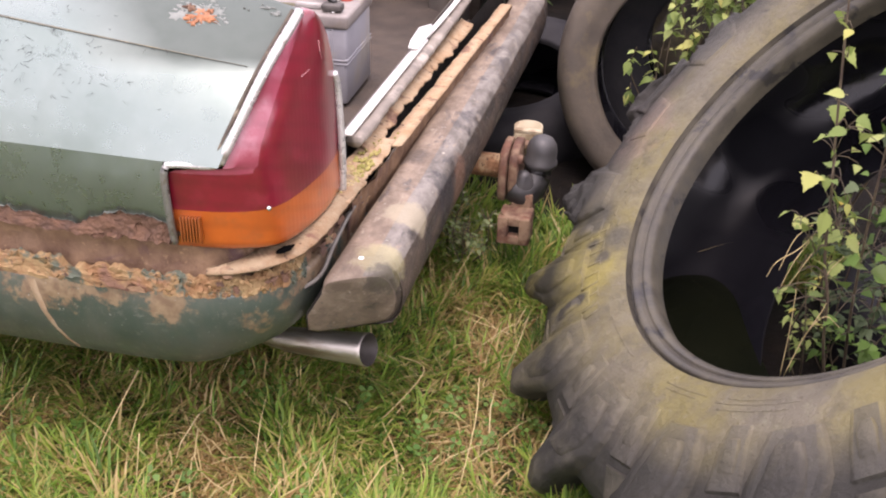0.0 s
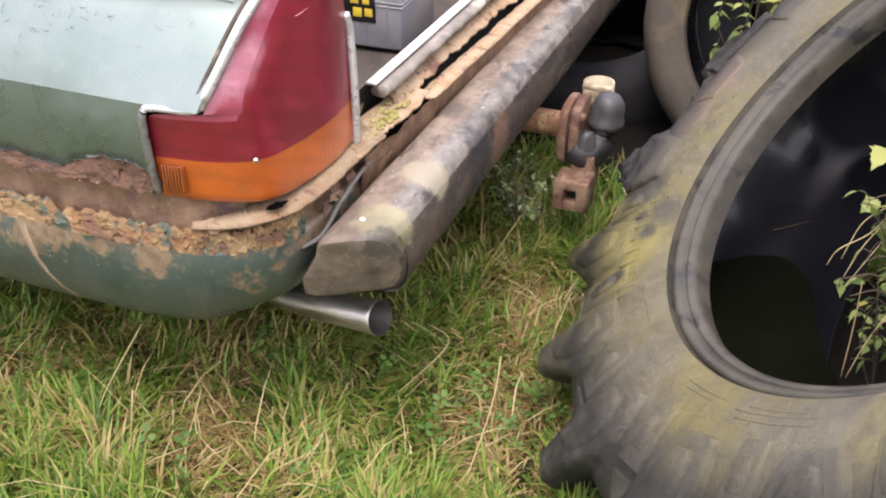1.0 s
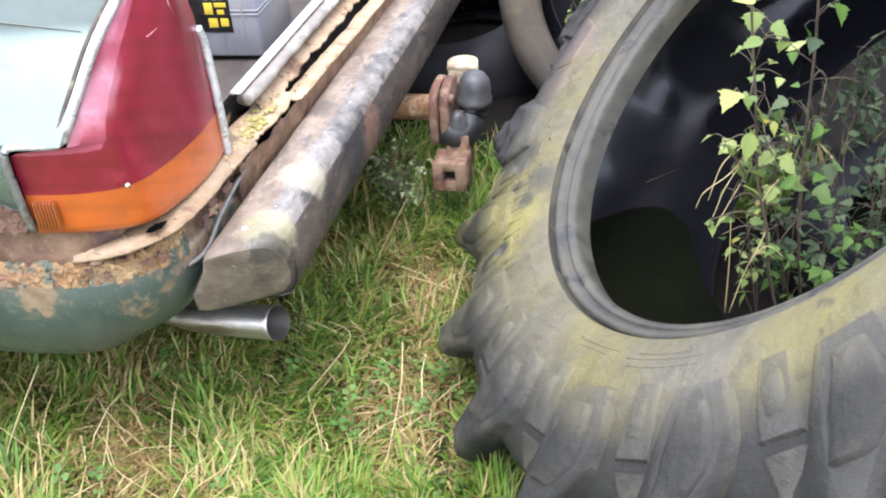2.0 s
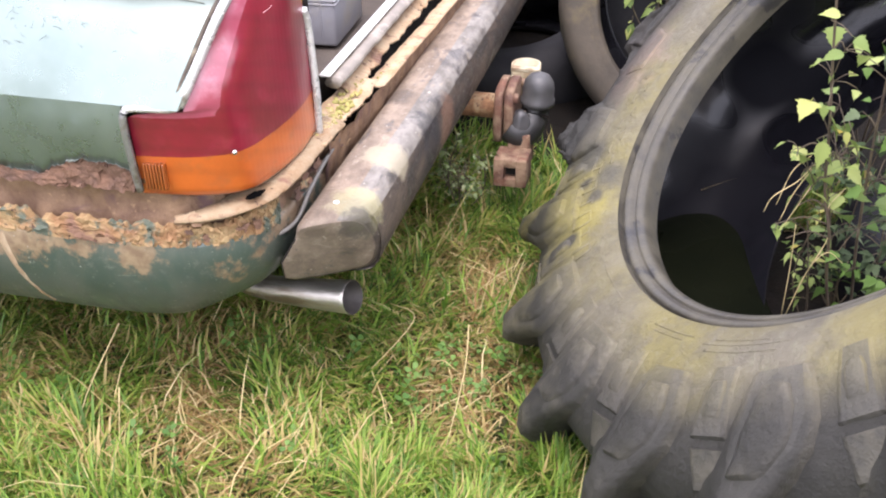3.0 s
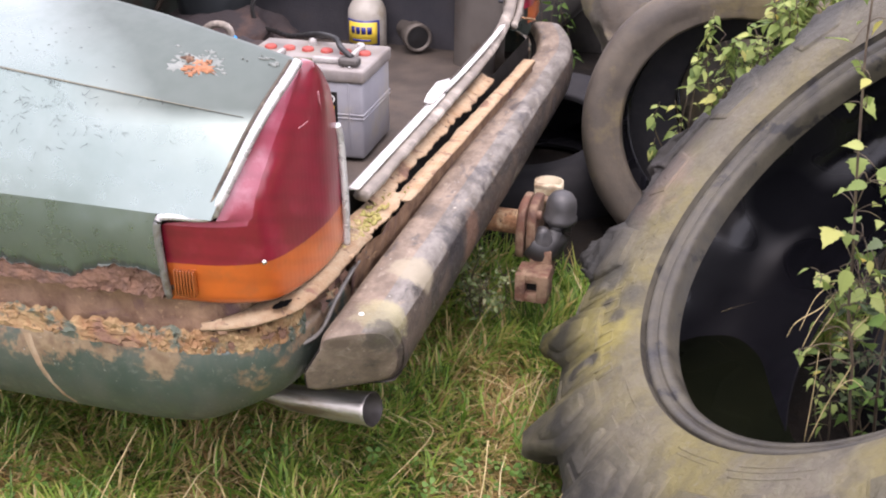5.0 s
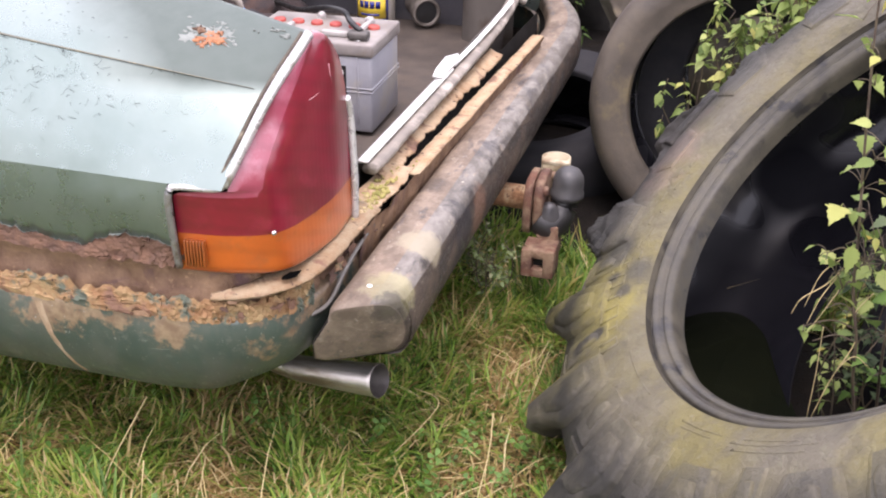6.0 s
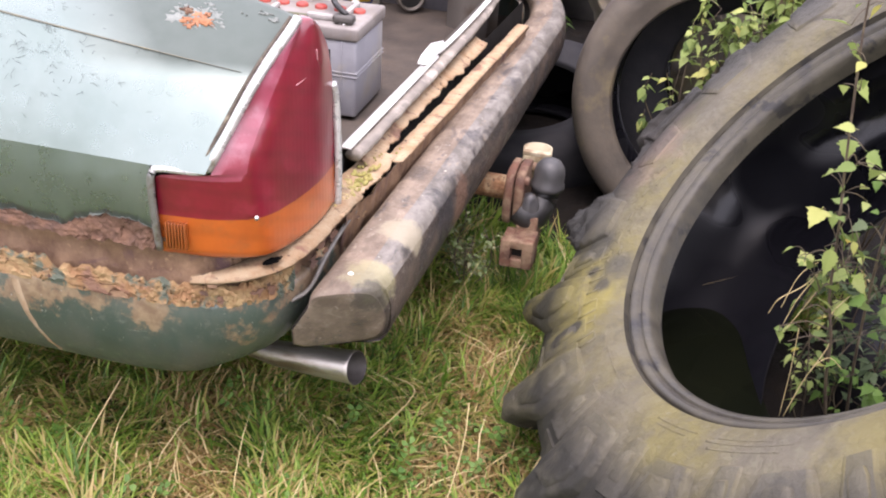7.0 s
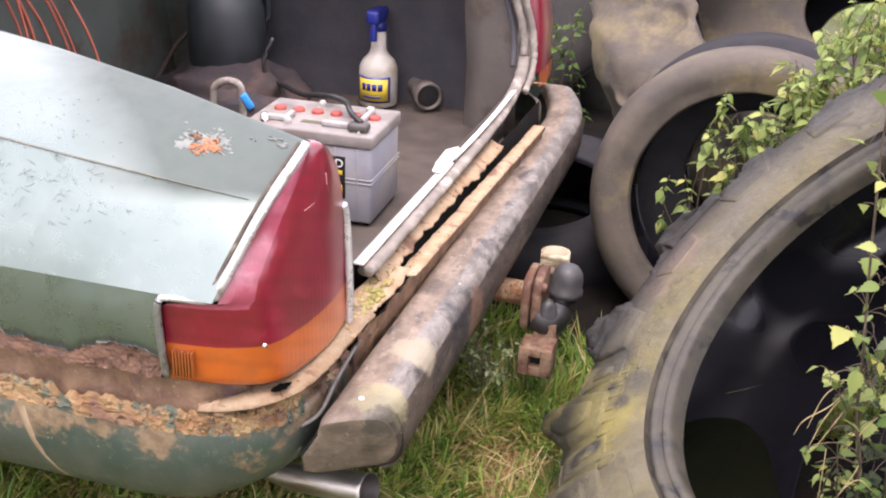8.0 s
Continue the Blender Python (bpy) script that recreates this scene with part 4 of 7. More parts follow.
def ragged(x0a, x1a, y0, y1, z0, z1, rag0, rag1, n=420, bend=0.0, seed=0.0, x0b=None, x1b=None, thick=0.004):
    """A strip of sheet steel across the car, with ragged long edges."""
    x0b, x1b = (x0a if x0b is None else x0b), (x1a if x1b is None else x1b)
    rows = []
    for i in range(n + 1):
        t = i / n
        y = y0 + (y1 - y0) * t
        xa = x0a + (x0b - x0a) * t + rag0 * (1.2 * wob(y, seed, 0, 9) + 0.6 * wob(y, seed, 1, 34) + 0.4 * wob(y, seed, 6, 120))
        xb = x1a + (x1b - x1a) * t + rag1 * (1.2 * wob(y, seed, 2, 9) + 0.6 * wob(y, seed, 3, 34) + 0.4 * wob(y, seed, 7, 120))
        z = z0 + (z1 - z0) * t + 0.003 * wob(y, seed, 4, 12)
        rows.append([(xa, y, z + bend), (xa * 0.5 + xb * 0.5, y, z + bend * 0.3), (xb, y, z), (xb, y, z - thick), (xa, y, z + bend - thick)])
    return loft(rows)


part("panel_ledge", *ragged(-0.100, -0.050, 0.10, 0.36, 0.440, 0.432, 0.002, 0.006, bend=0.006, seed=8), STRIP, car, "crumbling rusted ledge with moss")
part("panel_strip", *ragged(-0.100, -0.078, 0.30, 1.02, 0.436, 0.436, 0.002, 0.012, bend=0.012, seed=1, x0b=-0.085, x1b=-0.056), STRIP, car, "rotten pale rusted strip")
outer = part("panel_strip", *ragged(-0.066, -0.036, 0.34, 1.20, 0.431, 0.434, 0.0035, 0.001, bend=0.0, seed=2, x0b=-0.028, x1b=-0.002), STRIP, car, "rotten pale rusted strip")
drop_rows = []
for i in range(241):
    t = i / 240
    y = 0.12 + 1.08 * t
    x = lerp_at(y, [(0.12, -0.052), (0.34, -0.037), (1.2, -0.003)])[0]
    drop_rows.append([(x, y, 0.430), (x - 0.003, y, 0.415 + 0.004 * wob(y, 0, 0, 30)), (x - 0.006, y, 0.39), (x - 0.012 + 0.004 * wob(y, 1, 0, 20), y, 0.36)])
part("panel_drop", *crumble(loft(drop_rows, closed=False), 0.005, 38), SEAM, car, "brown rusted drop below the strips")
# the dark of the gap between the strips, put into this sheet's colour
part("inner_drop", *loft([[(-0.088 + 0.03 * i / 40, 0.2 + i * 0.03, 0.437), (-0.086 + 0.03 * i / 40, 0.2 + i * 0.03, 0.33)] for i in range(41)], closed=False), NEAR_BLACK, car)
lip_line = [(-0.092, 0.262, 0.464), (-0.092, 0.45, 0.464), (-0.091, 0.7, 0.465), (-0.090, 0.95, 0.468), (-0.092, 1.15, 0.476), (-0.095, 1.27, 0.492), (-0.096, 1.345, 0.525), (-0.102, 1.375, 0.58), (-0.114, 1.375, 0.64), (-0.14, 1.36, 0.72), (-0.175, 1.33, 0.80)]
part("boot_seal", *crumble(tube(lip_line, 0.0145, 12, 24, squash=0.62), 0.0022, 70), TRIM, car, "grey crumbling rubber boot seal")
part("boot_seal", *crumble(tube([(x - 0.024, y - 0.004, z + 0.004) for x, y, z in lip_line[6:]], 0.007, 10, 20), 0.0012, 90), DARKSIDE, car, "dark inner lip of the boot seal")
part("boot_seal", *crumble(tube([(x + 0.022, y + 0.012, z - 0.006) for x, y, z in lip_line[5:]], 0.0085, 10, 20), 0.0014, 90), TRIM, car, "grey crumbling rubber boot seal")
ws = [[(-0.112, y, 0.479), (-0.096, y, 0.482), (-0.094, y, 0.480), (-0.094, y, 0.477), (-0.110, y, 0.475)] for y in [0.255 + 0.02 * k for k in range(26)]]
ws2 = [[(-0.108 + 0.015 * k / 26, y, 0.482 + 0.022 * (k / 26) ** 2), (-0.096 + 0.015 * k / 26, y, 0.484 + 0.022 * (k / 26) ** 2), (-0.096 + 0.015 * k / 26, y, 0.480 + 0.022 * (k / 26) ** 2), (-0.108 + 0.015 * k / 26, y, 0.477 + 0.022 * (k / 26) ** 2)]
       for k, y in enumerate([0.77 + 0.0175 * j for j in range(27)])]
part("white_strip", *loft(ws), WHITE, car, "white plastic strip along the boot lip")
part("white_strip", *loft(ws2), WHITE, car, "white plastic strip along the boot lip")
tab = [(-0.119, 0.675), (-0.100, 0.675), (-0.100, 0.80), (-0.112, 0.83), (-0.130, 0.80), (-0.126, 0.72)]
part("broken_tab", *loft([[(x + 0.005, y, 0.485) for x, y in tab], [(x + 0.005, y, 0.489) for x, y in tab]]), WHITE, car, "broken white plastic tab")
part("lip_panel", *loft([[(-0.118, y, 0.47), (-0.128, y, 0.462), (-0.138, y, 0.44), (-0.145, y, 0.33)] for y in (0.1, 0.4, 0.8, 1.2, 1.42)], closed=False), PANEL, car)
MOSS = surface("yellow_moss", (0.20, 0.19, 0.045), (0.34, 0.29, 0.10), 60, 0.95, c3=(0.40, 0.30, 0.17), scale3=30, bumps=0.9)
random.seed(31)
crumbs = []
for k in range(150):
    y = random.choice((random.gauss(0.19, 0.035), random.gauss(0.25, 0.06)))
    y = min(0.42, max(0.12, y))
    x, r = random.uniform(-0.094, -0.058) + 0.03 * (y - 0.12), random.uniform(0.0012, 0.0048)
    if y > 0.3:
        r *= 0.6
    crumbs.append(lathe([(0.0, r * 0.9), (r * 0.6, r * 0.75), (r, r * 0.2), (r * 0.9, -r * 0.4)], pose(x, y, lerp_at(y, [(0.1, 0.4435), (0.36, 0.437), (0.5, 0.437)])[0], random.uniform(-25, 25), random.uniform(-25, 25), random.uniform(0, 90)), 6))
tagged(part("moss", *join(*crumbs), MOSS, car, "", False), "yellow moss and crumbs on the rusted ledge", kind="stuff")
# ---- boot interior ----
floor_v = [(-0.14 - 1.3 * i / 12, 0.02 + 1.62 * j / 14, 0.325 + 0.010 * wob(i, j, 0, 0.6)) for i in range(13) for j in range(15)]
part("boot_floor", floor_v, [(i * 15 + j, i * 15 + j + 1, (i + 1) * 15 + j + 1, (i + 1) * 15 + j) for i in range(12) for j in range(14)], DARK, car, "dirty brown boot floor")
part("boot_bulkhead", *loft([[(-1.2, y, 0.32), (-1.23, y, 0.6), (-1.3, y, 0.95)] for y in (0.0, 0.5, 1.0, 1.62)], closed=False), INNER, car, "dull green boot front wall")
part("corner_strip", *tube([(-1.06, 1.545, 0.62), (-1.09, 1.545, 0.51), (-1.15, 1.52, 0.43), (-1.20, 1.48, 0.33)], 0.011, 8, 5, 1.0, 0.6), PANEL, car, "brown strip in the corner of the boot")
part("boot_side", *loft([[(x, 1.60, 0.32), (x, 1.61, 0.5), (x, 1.56, 0.7), (x, 1.47, 0.83)] for x in (-1.25, -1.06)], closed=False), INNER, car, "green painted inner wing")
part("boot_side", *loft([[(x, 1.60, 0.32), (x, 1.61, 0.5), (x, 1.56, 0.7), (x, 1.47, 0.83)] for x in (-1.06, -0.9, -0.6, -0.26)], closed=False), DARKSIDE, car, "dark dirty boot side")
part("boot_side", *loft([[(x, y, 0.32), (x, y + 0.005, 0.5), (x - 0.02, y - 0.02, 0.85)] for x, y in ((-0.262, 1.59), (-0.270, 1.46), (-0.22, 1.42), (-0.15, 1.395), (-0.118, 1.39))], closed=False), PANEL, car, "grey-brown boot side panel")
part("inner_wing", *loft([[(x, lerp_at(x, DECK_EDGE)[0] + 0.018, lerp_at(x, DECK_EDGE)[1] - 0.04), (x, -0.02, 0.6), (x, -0.04, 0.33)] for x in (-1.4, -1.0, -0.6, -0.3, -0.12)], closed=False), DARK, car)
# unseen cover over the boot's front, added to close and shade it
part("added_boot_cover", *loft([[(-1.6, y, 0.86), (-1.0, y, 0.845), (-0.93, y, 0.835), (-0.93, y, 0.82), (-1.6, y, 0.84)] for y in (0.3, 0.8, 1.35)]), PAINT, car)
# far wing and lamp
far = [[(x, 1.68, 0.36), (x, 1.685, 0.5), (x, 1.68, 0.575), (x, 1.59, 0.68), (x, 1.50, 0.77), (x, 1.42, 0.79), (x, 1.41, 0.77)] for x in (-1.6, -0.8, -0.4, -0.2, -0.11)]
part("far_wing", *loft(far, closed=False), PAINT, car, "faded green painted rear wing panel")
lamp2 = thing("tail_lamp", Matrix.Identity(4), "", "")
lamp2.parent = car
tagged(lamp2, "red and amber tail lamp seen edge on")
part("red_lens", *loft([[(-0.088 - k, 1.408, z), (-0.072 - k, 1.418, z), (-0.064 - k, 1.46, z), (-0.075 - k, 1.6, z), (-0.1 - k, 1.65, z), (-0.2, 1.68, z)] for z, k in ((0.5, 0.0), (0.6, 0.004), (0.7, 0.02), (0.78, 0.04), (0.84, 0.06))], closed=False), RED, lamp2)
part("amber_lens", *loft([[(-0.078, 1.47, z), (-0.066, 1.50, z), (-0.073, 1.6, z), (-0.1, 1.65, z), (-0.2, 1.68, z)] for z in (0.45, 0.5)], closed=False), AMBER, lamp2)
part("rear_corner", *loft([[(-0.125 - k, 1.388, z), (-0.112 - k, 1.392, z), (-0.096 - k, 1.398, z), (-0.086 - k, 1.408, z), (-0.09 - k, 1.47, z)] for z, k in ((0.47, -0.004), (0.5, 0.0), (0.6, 0.004), (0.7, 0.02), (0.78, 0.04), (0.84, 0.06))], closed=False), TRIM, car, "grey weathered corner beside the far lamp")
part("rust_flake", *ragged(-0.075, -0.05, 1.33, 1.44, 0.50, 0.47, 0.004, 0.006, 30, seed=5), RUST_PALE, car)
part("underbody", *loft([[(-1.6, y, 0.24), (-0.3, y, 0.24), (-0.1, y, 0.3)] for y in (0.0, 0.8, 1.6)], closed=False), NEAR_BLACK, car)
# ---- exhaust ----
part("exhaust_pipe", *tube([(-0.45, 0.13, 0.215), (-0.28, 0.105, 0.205), (-0.19, 0.080, 0.196), (-0.14, 0.072, 0.194)], 0.020, 20, 5), STEEL, car, "dull steel exhaust pipe")
tipm = [(-0.16, 0.074, 0.194, 0.019), (-0.14, 0.072, 0.194, 0.0215), (-0.10, 0.071, 0.195, 0.0235), (-0.05, 0.070, 0.197, 0.0258), (-0.012, 0.070, 0.199, 0.0277), (-0.006, 0.070, 0.199, 0.0288), (-0.005, 0.070, 0.199, 0.0278), (-0.009, 0.070, 0.199, 0.0262), (-0.10, 0.071, 0.195, 0.0215), (-0.1005, 0.071, 0.195, 0.0005)]
rings = []
for x, y, z, r in tipm:
    x, r = x - 0.008, r * 0.95
    rings.append([(x + 0.22 * r * (math.cos(a) - math.sin(a)), y + r * math.cos(a), z + r * math.sin(a)) for a in [2 * math.pi * k / 24 for k in range(24)]])
tail = part("exhaust_tip", *loft(rings[:7], caps=False), STEEL, car, "bright flared exhaust tip")
part("exhaust_bore", *loft(rings[6:], caps=False), BORE, tail, "sooty steel bore")
# ---- loose wire at the corner ----
part("loose_wire", *tube([(-0.055, 0.17, 0.415), (-0.056, 0.11, 0.408), (-0.058, 0.05, 0.392), (-0.062, 0.0, 0.368), (-0.085, -0.03, 0.356)], 0.0034, 6, 5), WIRE, car, "grey hanging wire")

# ---- tow bar ----
tow = thing("tow_bar", Matrix.Identity(4), "", "")
tow.parent = car
tagged(tow, "rusted tow bar with black capped ball")
part("cross_tube", *crumble(tube([(-0.08, 0.735, 0.232), (0.02, 0.735, 0.232), (0.10, 0.735, 0.232)], 0.025, 16, 4), 0.001, 60), RUST_PALE, tow, "pale rusted tube")


def flange(x0, x1, mid, ry, rz, n=28):
    """An upright plate with a rounded outline and worn rims."""
    rings = []
    for x, f in ((x0, 0.94), (x0 + 0.002, 1.0), (x1 - 0.002, 1.0), (x1, 0.94)):
        ring = []
        for k in range(n):
            a = 2 * math.pi * k / n
            c, d = math.cos(a), math.sin(a)
            q = (abs(c) ** 3.2 + abs(d) ** 3.2) ** (-1 / 3.2)
            ring.append((x + 0.02 * d * q * rz, mid[0] + c * q * ry * f, mid[1] + d * q * rz * f))
        rings.append(ring)
    return crumble(loft(rings), 0.0012, 70)


part("mount_plate", *flange(0.074, 0.090, (0.735, 0.228), 0.058, 0.062), TOWRUST, tow, "rusted steel plate")
part("mount_plate", *flange(0.094, 0.112, (0.735, 0.232), 0.054, 0.060), TOWRUST, tow, "rusted steel plate")
for y, z in ((0.698, 0.198), (0.776, 0.198), (0.776, 0.268), (0.698, 0.268)):
    part("bolt_head", *lathe([(0.0, 0.010), (0.009, 0.010), (0.0105, 0.008), (0.0105, 0.0)], pose(0.111, y, z, 0, 90, 0), 6), TOWRUST, tow)
part("ball_neck", *crumble(tube([(0.104, 0.705, 0.200), (0.122, 0.702, 0.190), (0.140, 0.715, 0.198), (0.149, 0.734, 0.226), (0.151, 0.74, 0.262)], 0.029, 16, 6, 0.9), 0.002, 45), BLACK, tow, "black painted swan neck")
part("neck_lug", *crumble(lathe([(0.0, 0.016), (0.016, 0.015), (0.024, 0.009), (0.026, 0.0), (0.026, -0.012)], pose(0.126, 0.694, 0.212, 80, 0, 20) @ Matrix.Diagonal((0.8, 1.25, 0.7, 1)), 16), 0.003, 50), CAPRUBBER, tow, "black worn lump on the neck")
part("ball_cap", *lathe([(0.027, 0.0), (0.030, 0.003), (0.030, 0.010), (0.0275, 0.013), (0.0275, 0.030), (0.025, 0.042), (0.018, 0.052), (0.009, 0.0565), (0.0, 0.058)], pose(0.151, 0.74, 0.242, 0, 3, 0) @ Matrix.Scale(1.15, 4), 24), CAPRUBBER, tow, "black rubber ball cap")
hole_sides = [box(0.088, 0.109, 0.622, 0.682, 0.112, 0.172, 0.003), box(0.132, 0.153, 0.622, 0.682, 0.112, 0.172, 0.003), box(0.107, 0.134, 0.623, 0.681, 0.112, 0.131, 0.003), box(0.107, 0.134, 0.623, 0.681, 0.153, 0.172, 0.003)]
part("lower_bracket", *crumble(join(*hole_sides), 0.0012, 60), TOWRUST, tow, "rusted square bracket with a square hole")
# the dark inside the bracket's hole, put into the block's colour
part("bracket_back", *box(0.104, 0.143, 0.640, 0.680, 0.123, 0.160, 0.001), NEAR_BLACK, tow)
part("bracket_arm", *box(0.104, 0.148, 0.678, 0.73, 0.125, 0.20, 0.004), TOWRUST, tow)
sk = []
for k in range(13):
    a = math.radians(-40 + 20 * k)
    sk.append([(0.105 + 0.031 * math.cos(a), 0.86 + 0.031 * math.sin(a), z) for z in (0.195, 0.276)] + [(0.105 + 0.027 * math.cos(a), 0.86 + 0.027 * math.sin(a), z) for z in (0.276, 0.195)])
CREAM = surface("cream_plastic", (0.42, 0.36, 0.24), (0.5, 0.44, 0.31), 25, 0.6, c3=(0.28, 0.2, 0.12), scale3=20, bumps=0.2)
part("socket_cover", *loft(sk), CREAM, tow, "cream plastic trailer socket cover")
part("socket_lid", *box(0.079, 0.138, 0.828, 0.842, 0.268, 0.278, 0.002), CREAM, tow)

# ---- tractor tyre ----
AX = Vector((-0.707, -0.088, 0.702)).normalized()
UP = (Vector((0, 0, 1)) - AX.z * AX).normalized()
MID = Vector((0.618, 1.423, 0.563))


def stand(mid, axis):
    """A pose whose z lies along axis, and whose x points as far up as it can."""
    axis = Vector(axis).normalized()
    up = (Vector((0, 0, 1)) - axis.z * axis).normalized()
    y = axis.cross(up)
    return Matrix(((up.x, y.x, axis.x, mid[0]), (up.y, y.y, axis.y, mid[1]), (up.z, y.z, axis.z, mid[2]), (0, 0, 0, 1)))


W = 0.30
half = [(0.374, -0.030), (0.371, -0.012), (0.3705, -0.002), (0.3725, 0.004), (0.376, 0.0075), (0.3795, 0.0095), (0.3825, 0.0105), (0.384, 0.0085), (0.3855, 0.0095), (0.387, 0.0135), (0.390, 0.0165), (0.394, 0.0185), (0.398, 0.0190), (0.4005, 0.0165), (0.402, 0.0125), (0.4035, 0.015), (0.404, 0.026)]
wall = [(0.404, 0.026), (0.42, 0.034), (0.44, 0.039), (0.46, 0.040), (0.50, 0.039), (0.54, 0.034), (0.57, 0.023), (0.595, 0.004), (0.612, -0.025), (0.622, -0.065), (0.628, -0.11), (0.632, -W / 2)]


def flip(profile):
    return [(r, -W - h) for r, h in reversed(profile)]


inner = [(0.374, -0.030), (0.40, -0.020), (0.44, 0.000), (0.49, 0.012), (0.535, 0.006), (0.57, -0.016), (0.592, -0.055), (0.601, -0.10), (0.603, -W / 2)]
inner_low = [(0.3705, -0.002), (0.40, 0.003), (0.44, 0.009), (0.49, 0.014)] + inner[4:]
# height up the shoulder (radius, offset), how proud, half width, lead
LUG_ROWS = [(0.474, 0.039, -0.003, 0.032, 0.0), (0.480, 0.039, 0.0085, 0.035, 0.0), (0.505, 0.038, 0.0100, 0.043, 0.0), (0.540, 0.032, 0.0115, 0.053, -0.005), (0.572, 0.021, 0.015, 0.053, -0.025), (0.594, 0.004, 0.030, 0.043, -0.055),
            (0.608, -0.016, 0.055, 0.033, -0.085), (0.616, -0.036, 0.067, 0.028, -0.115), (0.622, -0.06, 0.064, 0.027, -0.15), (0.627, -0.09, 0.058, 0.027, -0.19), (0.631, -0.125, 0.056, 0.027, -0.235), (0.632, -0.165, 0.054, 0.027, -0.29), (0.632, -0.172, 0.0, 0.027, -0.295)]
PLATE_ROWS = [(0.499, 0.038, 0.006, 0.0160, 0.0), (0.504, 0.038, 0.0175, 0.0185, 0.0), (0.530, 0.034, 0.0185, 0.027, -0.003), (0.555, 0.028, 0.0200, 0.033, -0.014), (0.572, 0.021, 0.0225, 0.032, -0.025), (0.590, 0.008, 0.034, 0.029, -0.050), (0.594, 0.004, 0.028, 0.028, -0.056)]


def block_mesh(name, rows, sign, steep=1.0, plate=()):
    """A block of tread lofted over stations from the sidewall across the tread."""
    out = []
    for r, h, tall, w, a0 in (*rows, *plate):
        tilt = lerp_at(h, [(-0.175, 0.0), (-0.08, 0.04), (-0.03, 0.35), (0.0, 0.75), (0.025, 1.0)])[0] * 1.5
        if r < 0.53:
            tilt = 1.57
        lean = 1.0 + 1.1 * min(1.0, max(0.0, tall - 0.006) / 0.04)
        nr, nh = math.cos(tilt), math.sin(tilt)
        row = []
        sag = min(1.0, max(0.0, tall - 0.012) / 0.03)
        for da, k in ((-w * (1.5 * lean - 0.29 * (2.1 - lean)), -0.010), (-w * (1.0 + 0.3 * (lean - 1)), tall * (0.6 - 0.04 * sag)), (-w * (0.93 - 0.11 * sag), tall * (0.92 - 0.06 * sag)), (-w * (0.79 - 0.29 * sag), tall), (w * (0.77 - 0.42 * sag), tall + 0.001), (w * (0.91 - 0.15 * sag), tall * (0.92 - 0.06 * sag)), (w * (0.96 - 0.03 * sag), tall * (0.7 - 0.12 * sag)), (w * 1.08 * steep, -0.010)):
            rr, hh = r + nr * k, h + nh * k
            ang = (a0 + da / rr) * sign
            row.append((rr * math.cos(ang), rr * math.sin(ang), hh if sign > 0 else -W - hh))
        out.append(row)
    v, f = join(loft(out[:len(rows)]), *([loft(out[len(rows):])] if plate else []))
    me = bpy.data.meshes.new(name)
    me.from_pydata(v, [], f)
    bm = bmesh.new()
    bm.from_mesh(me)
    bmesh.ops.recalc_face_normals(bm, faces=bm.faces)
    bm.to_mesh(me)
    bm.free()
    for p in me.polygons:
        p.use_smooth = True
    me.set_sharp_from_angle(angle=radians(44))
    me.materials.append(RUBBER)
    me.materials.append(CROWN)
    for i, p in enumerate(me.polygons):
        row = i // 8
        if i % 8 == 3 and row != 0 and row != len(rows) - 1:
            p.material_index = 1
    return me


STUD_ROWS = [[(0.462, 0.039, -0.003, 0.017, 0), (0.467, 0.039, 0.0022, 0.0185, 0), (0.51, 0.038, 0.0028, 0.022, 0), (0.552, 0.029, 0.0050, 0.0265, 0), (0.556, 0.027, -0.003, 0.027, 0)],
             [(0.484, 0.039, 0.001, 0.0065, 0), (0.489, 0.0395, 0.0058, 0.0085, 0), (0.500, 0.039, 0.0062, 0.0125, 0), (0.528, 0.0335, 0.0070, 0.0130, 0), (0.533, 0.033, 0.002, 0.0135, 0)],
             [(0.562, 0.024, -0.002, 0.026, 0), (0.566, 0.022, 0.006, 0.026, 0), (0.600, -0.006, 0.006, 0.028, 0), (0.604, -0.012, -0.002, 0.028, 0)]]
MESHES = {}


def torn_lug(me, seed):
    """A lug chewed low and torn at its outer end."""
    worn = me.copy()
    bm = bmesh.new()
    bm.from_mesh(worn)
    bmesh.ops.subdivide_edges(bm, edges=bm.edges[:], cuts=5, use_grid_fill=True)
    bm.to_mesh(worn)
    bm.free()
    for v in worn.vertices:
        r = math.hypot(v.co.x, v.co.y)
        out = Vector((v.co.x, v.co.y, 0)) / r
        share = min(1.0, max(0.0, (r - 0.52) / 0.06))
        tear = Vector([wob(v.co.x + seed, v.co.y, v.co.z + 2.7 * k, 17) for k in range(3)])
        crack = abs(wob(v.co.x + seed, v.co.y, v.co.z, 30)) + 0.5 * abs(wob(v.co.x, v.co.y + seed, v.co.z, 66)) + 0.25 * abs(wob(v.co.x, v.co.y, v.co.z + seed, 140))
        v.co += share * (0.016 * tear + 0.024 * (0.30 - crack) * (out + Vector((0, 0, 0.9))))
    return worn


def smooth_profile(profile):
    return [(p.x, p.y) for p in smooth_line([(r, h, 0) for r, h in profile], 3)]


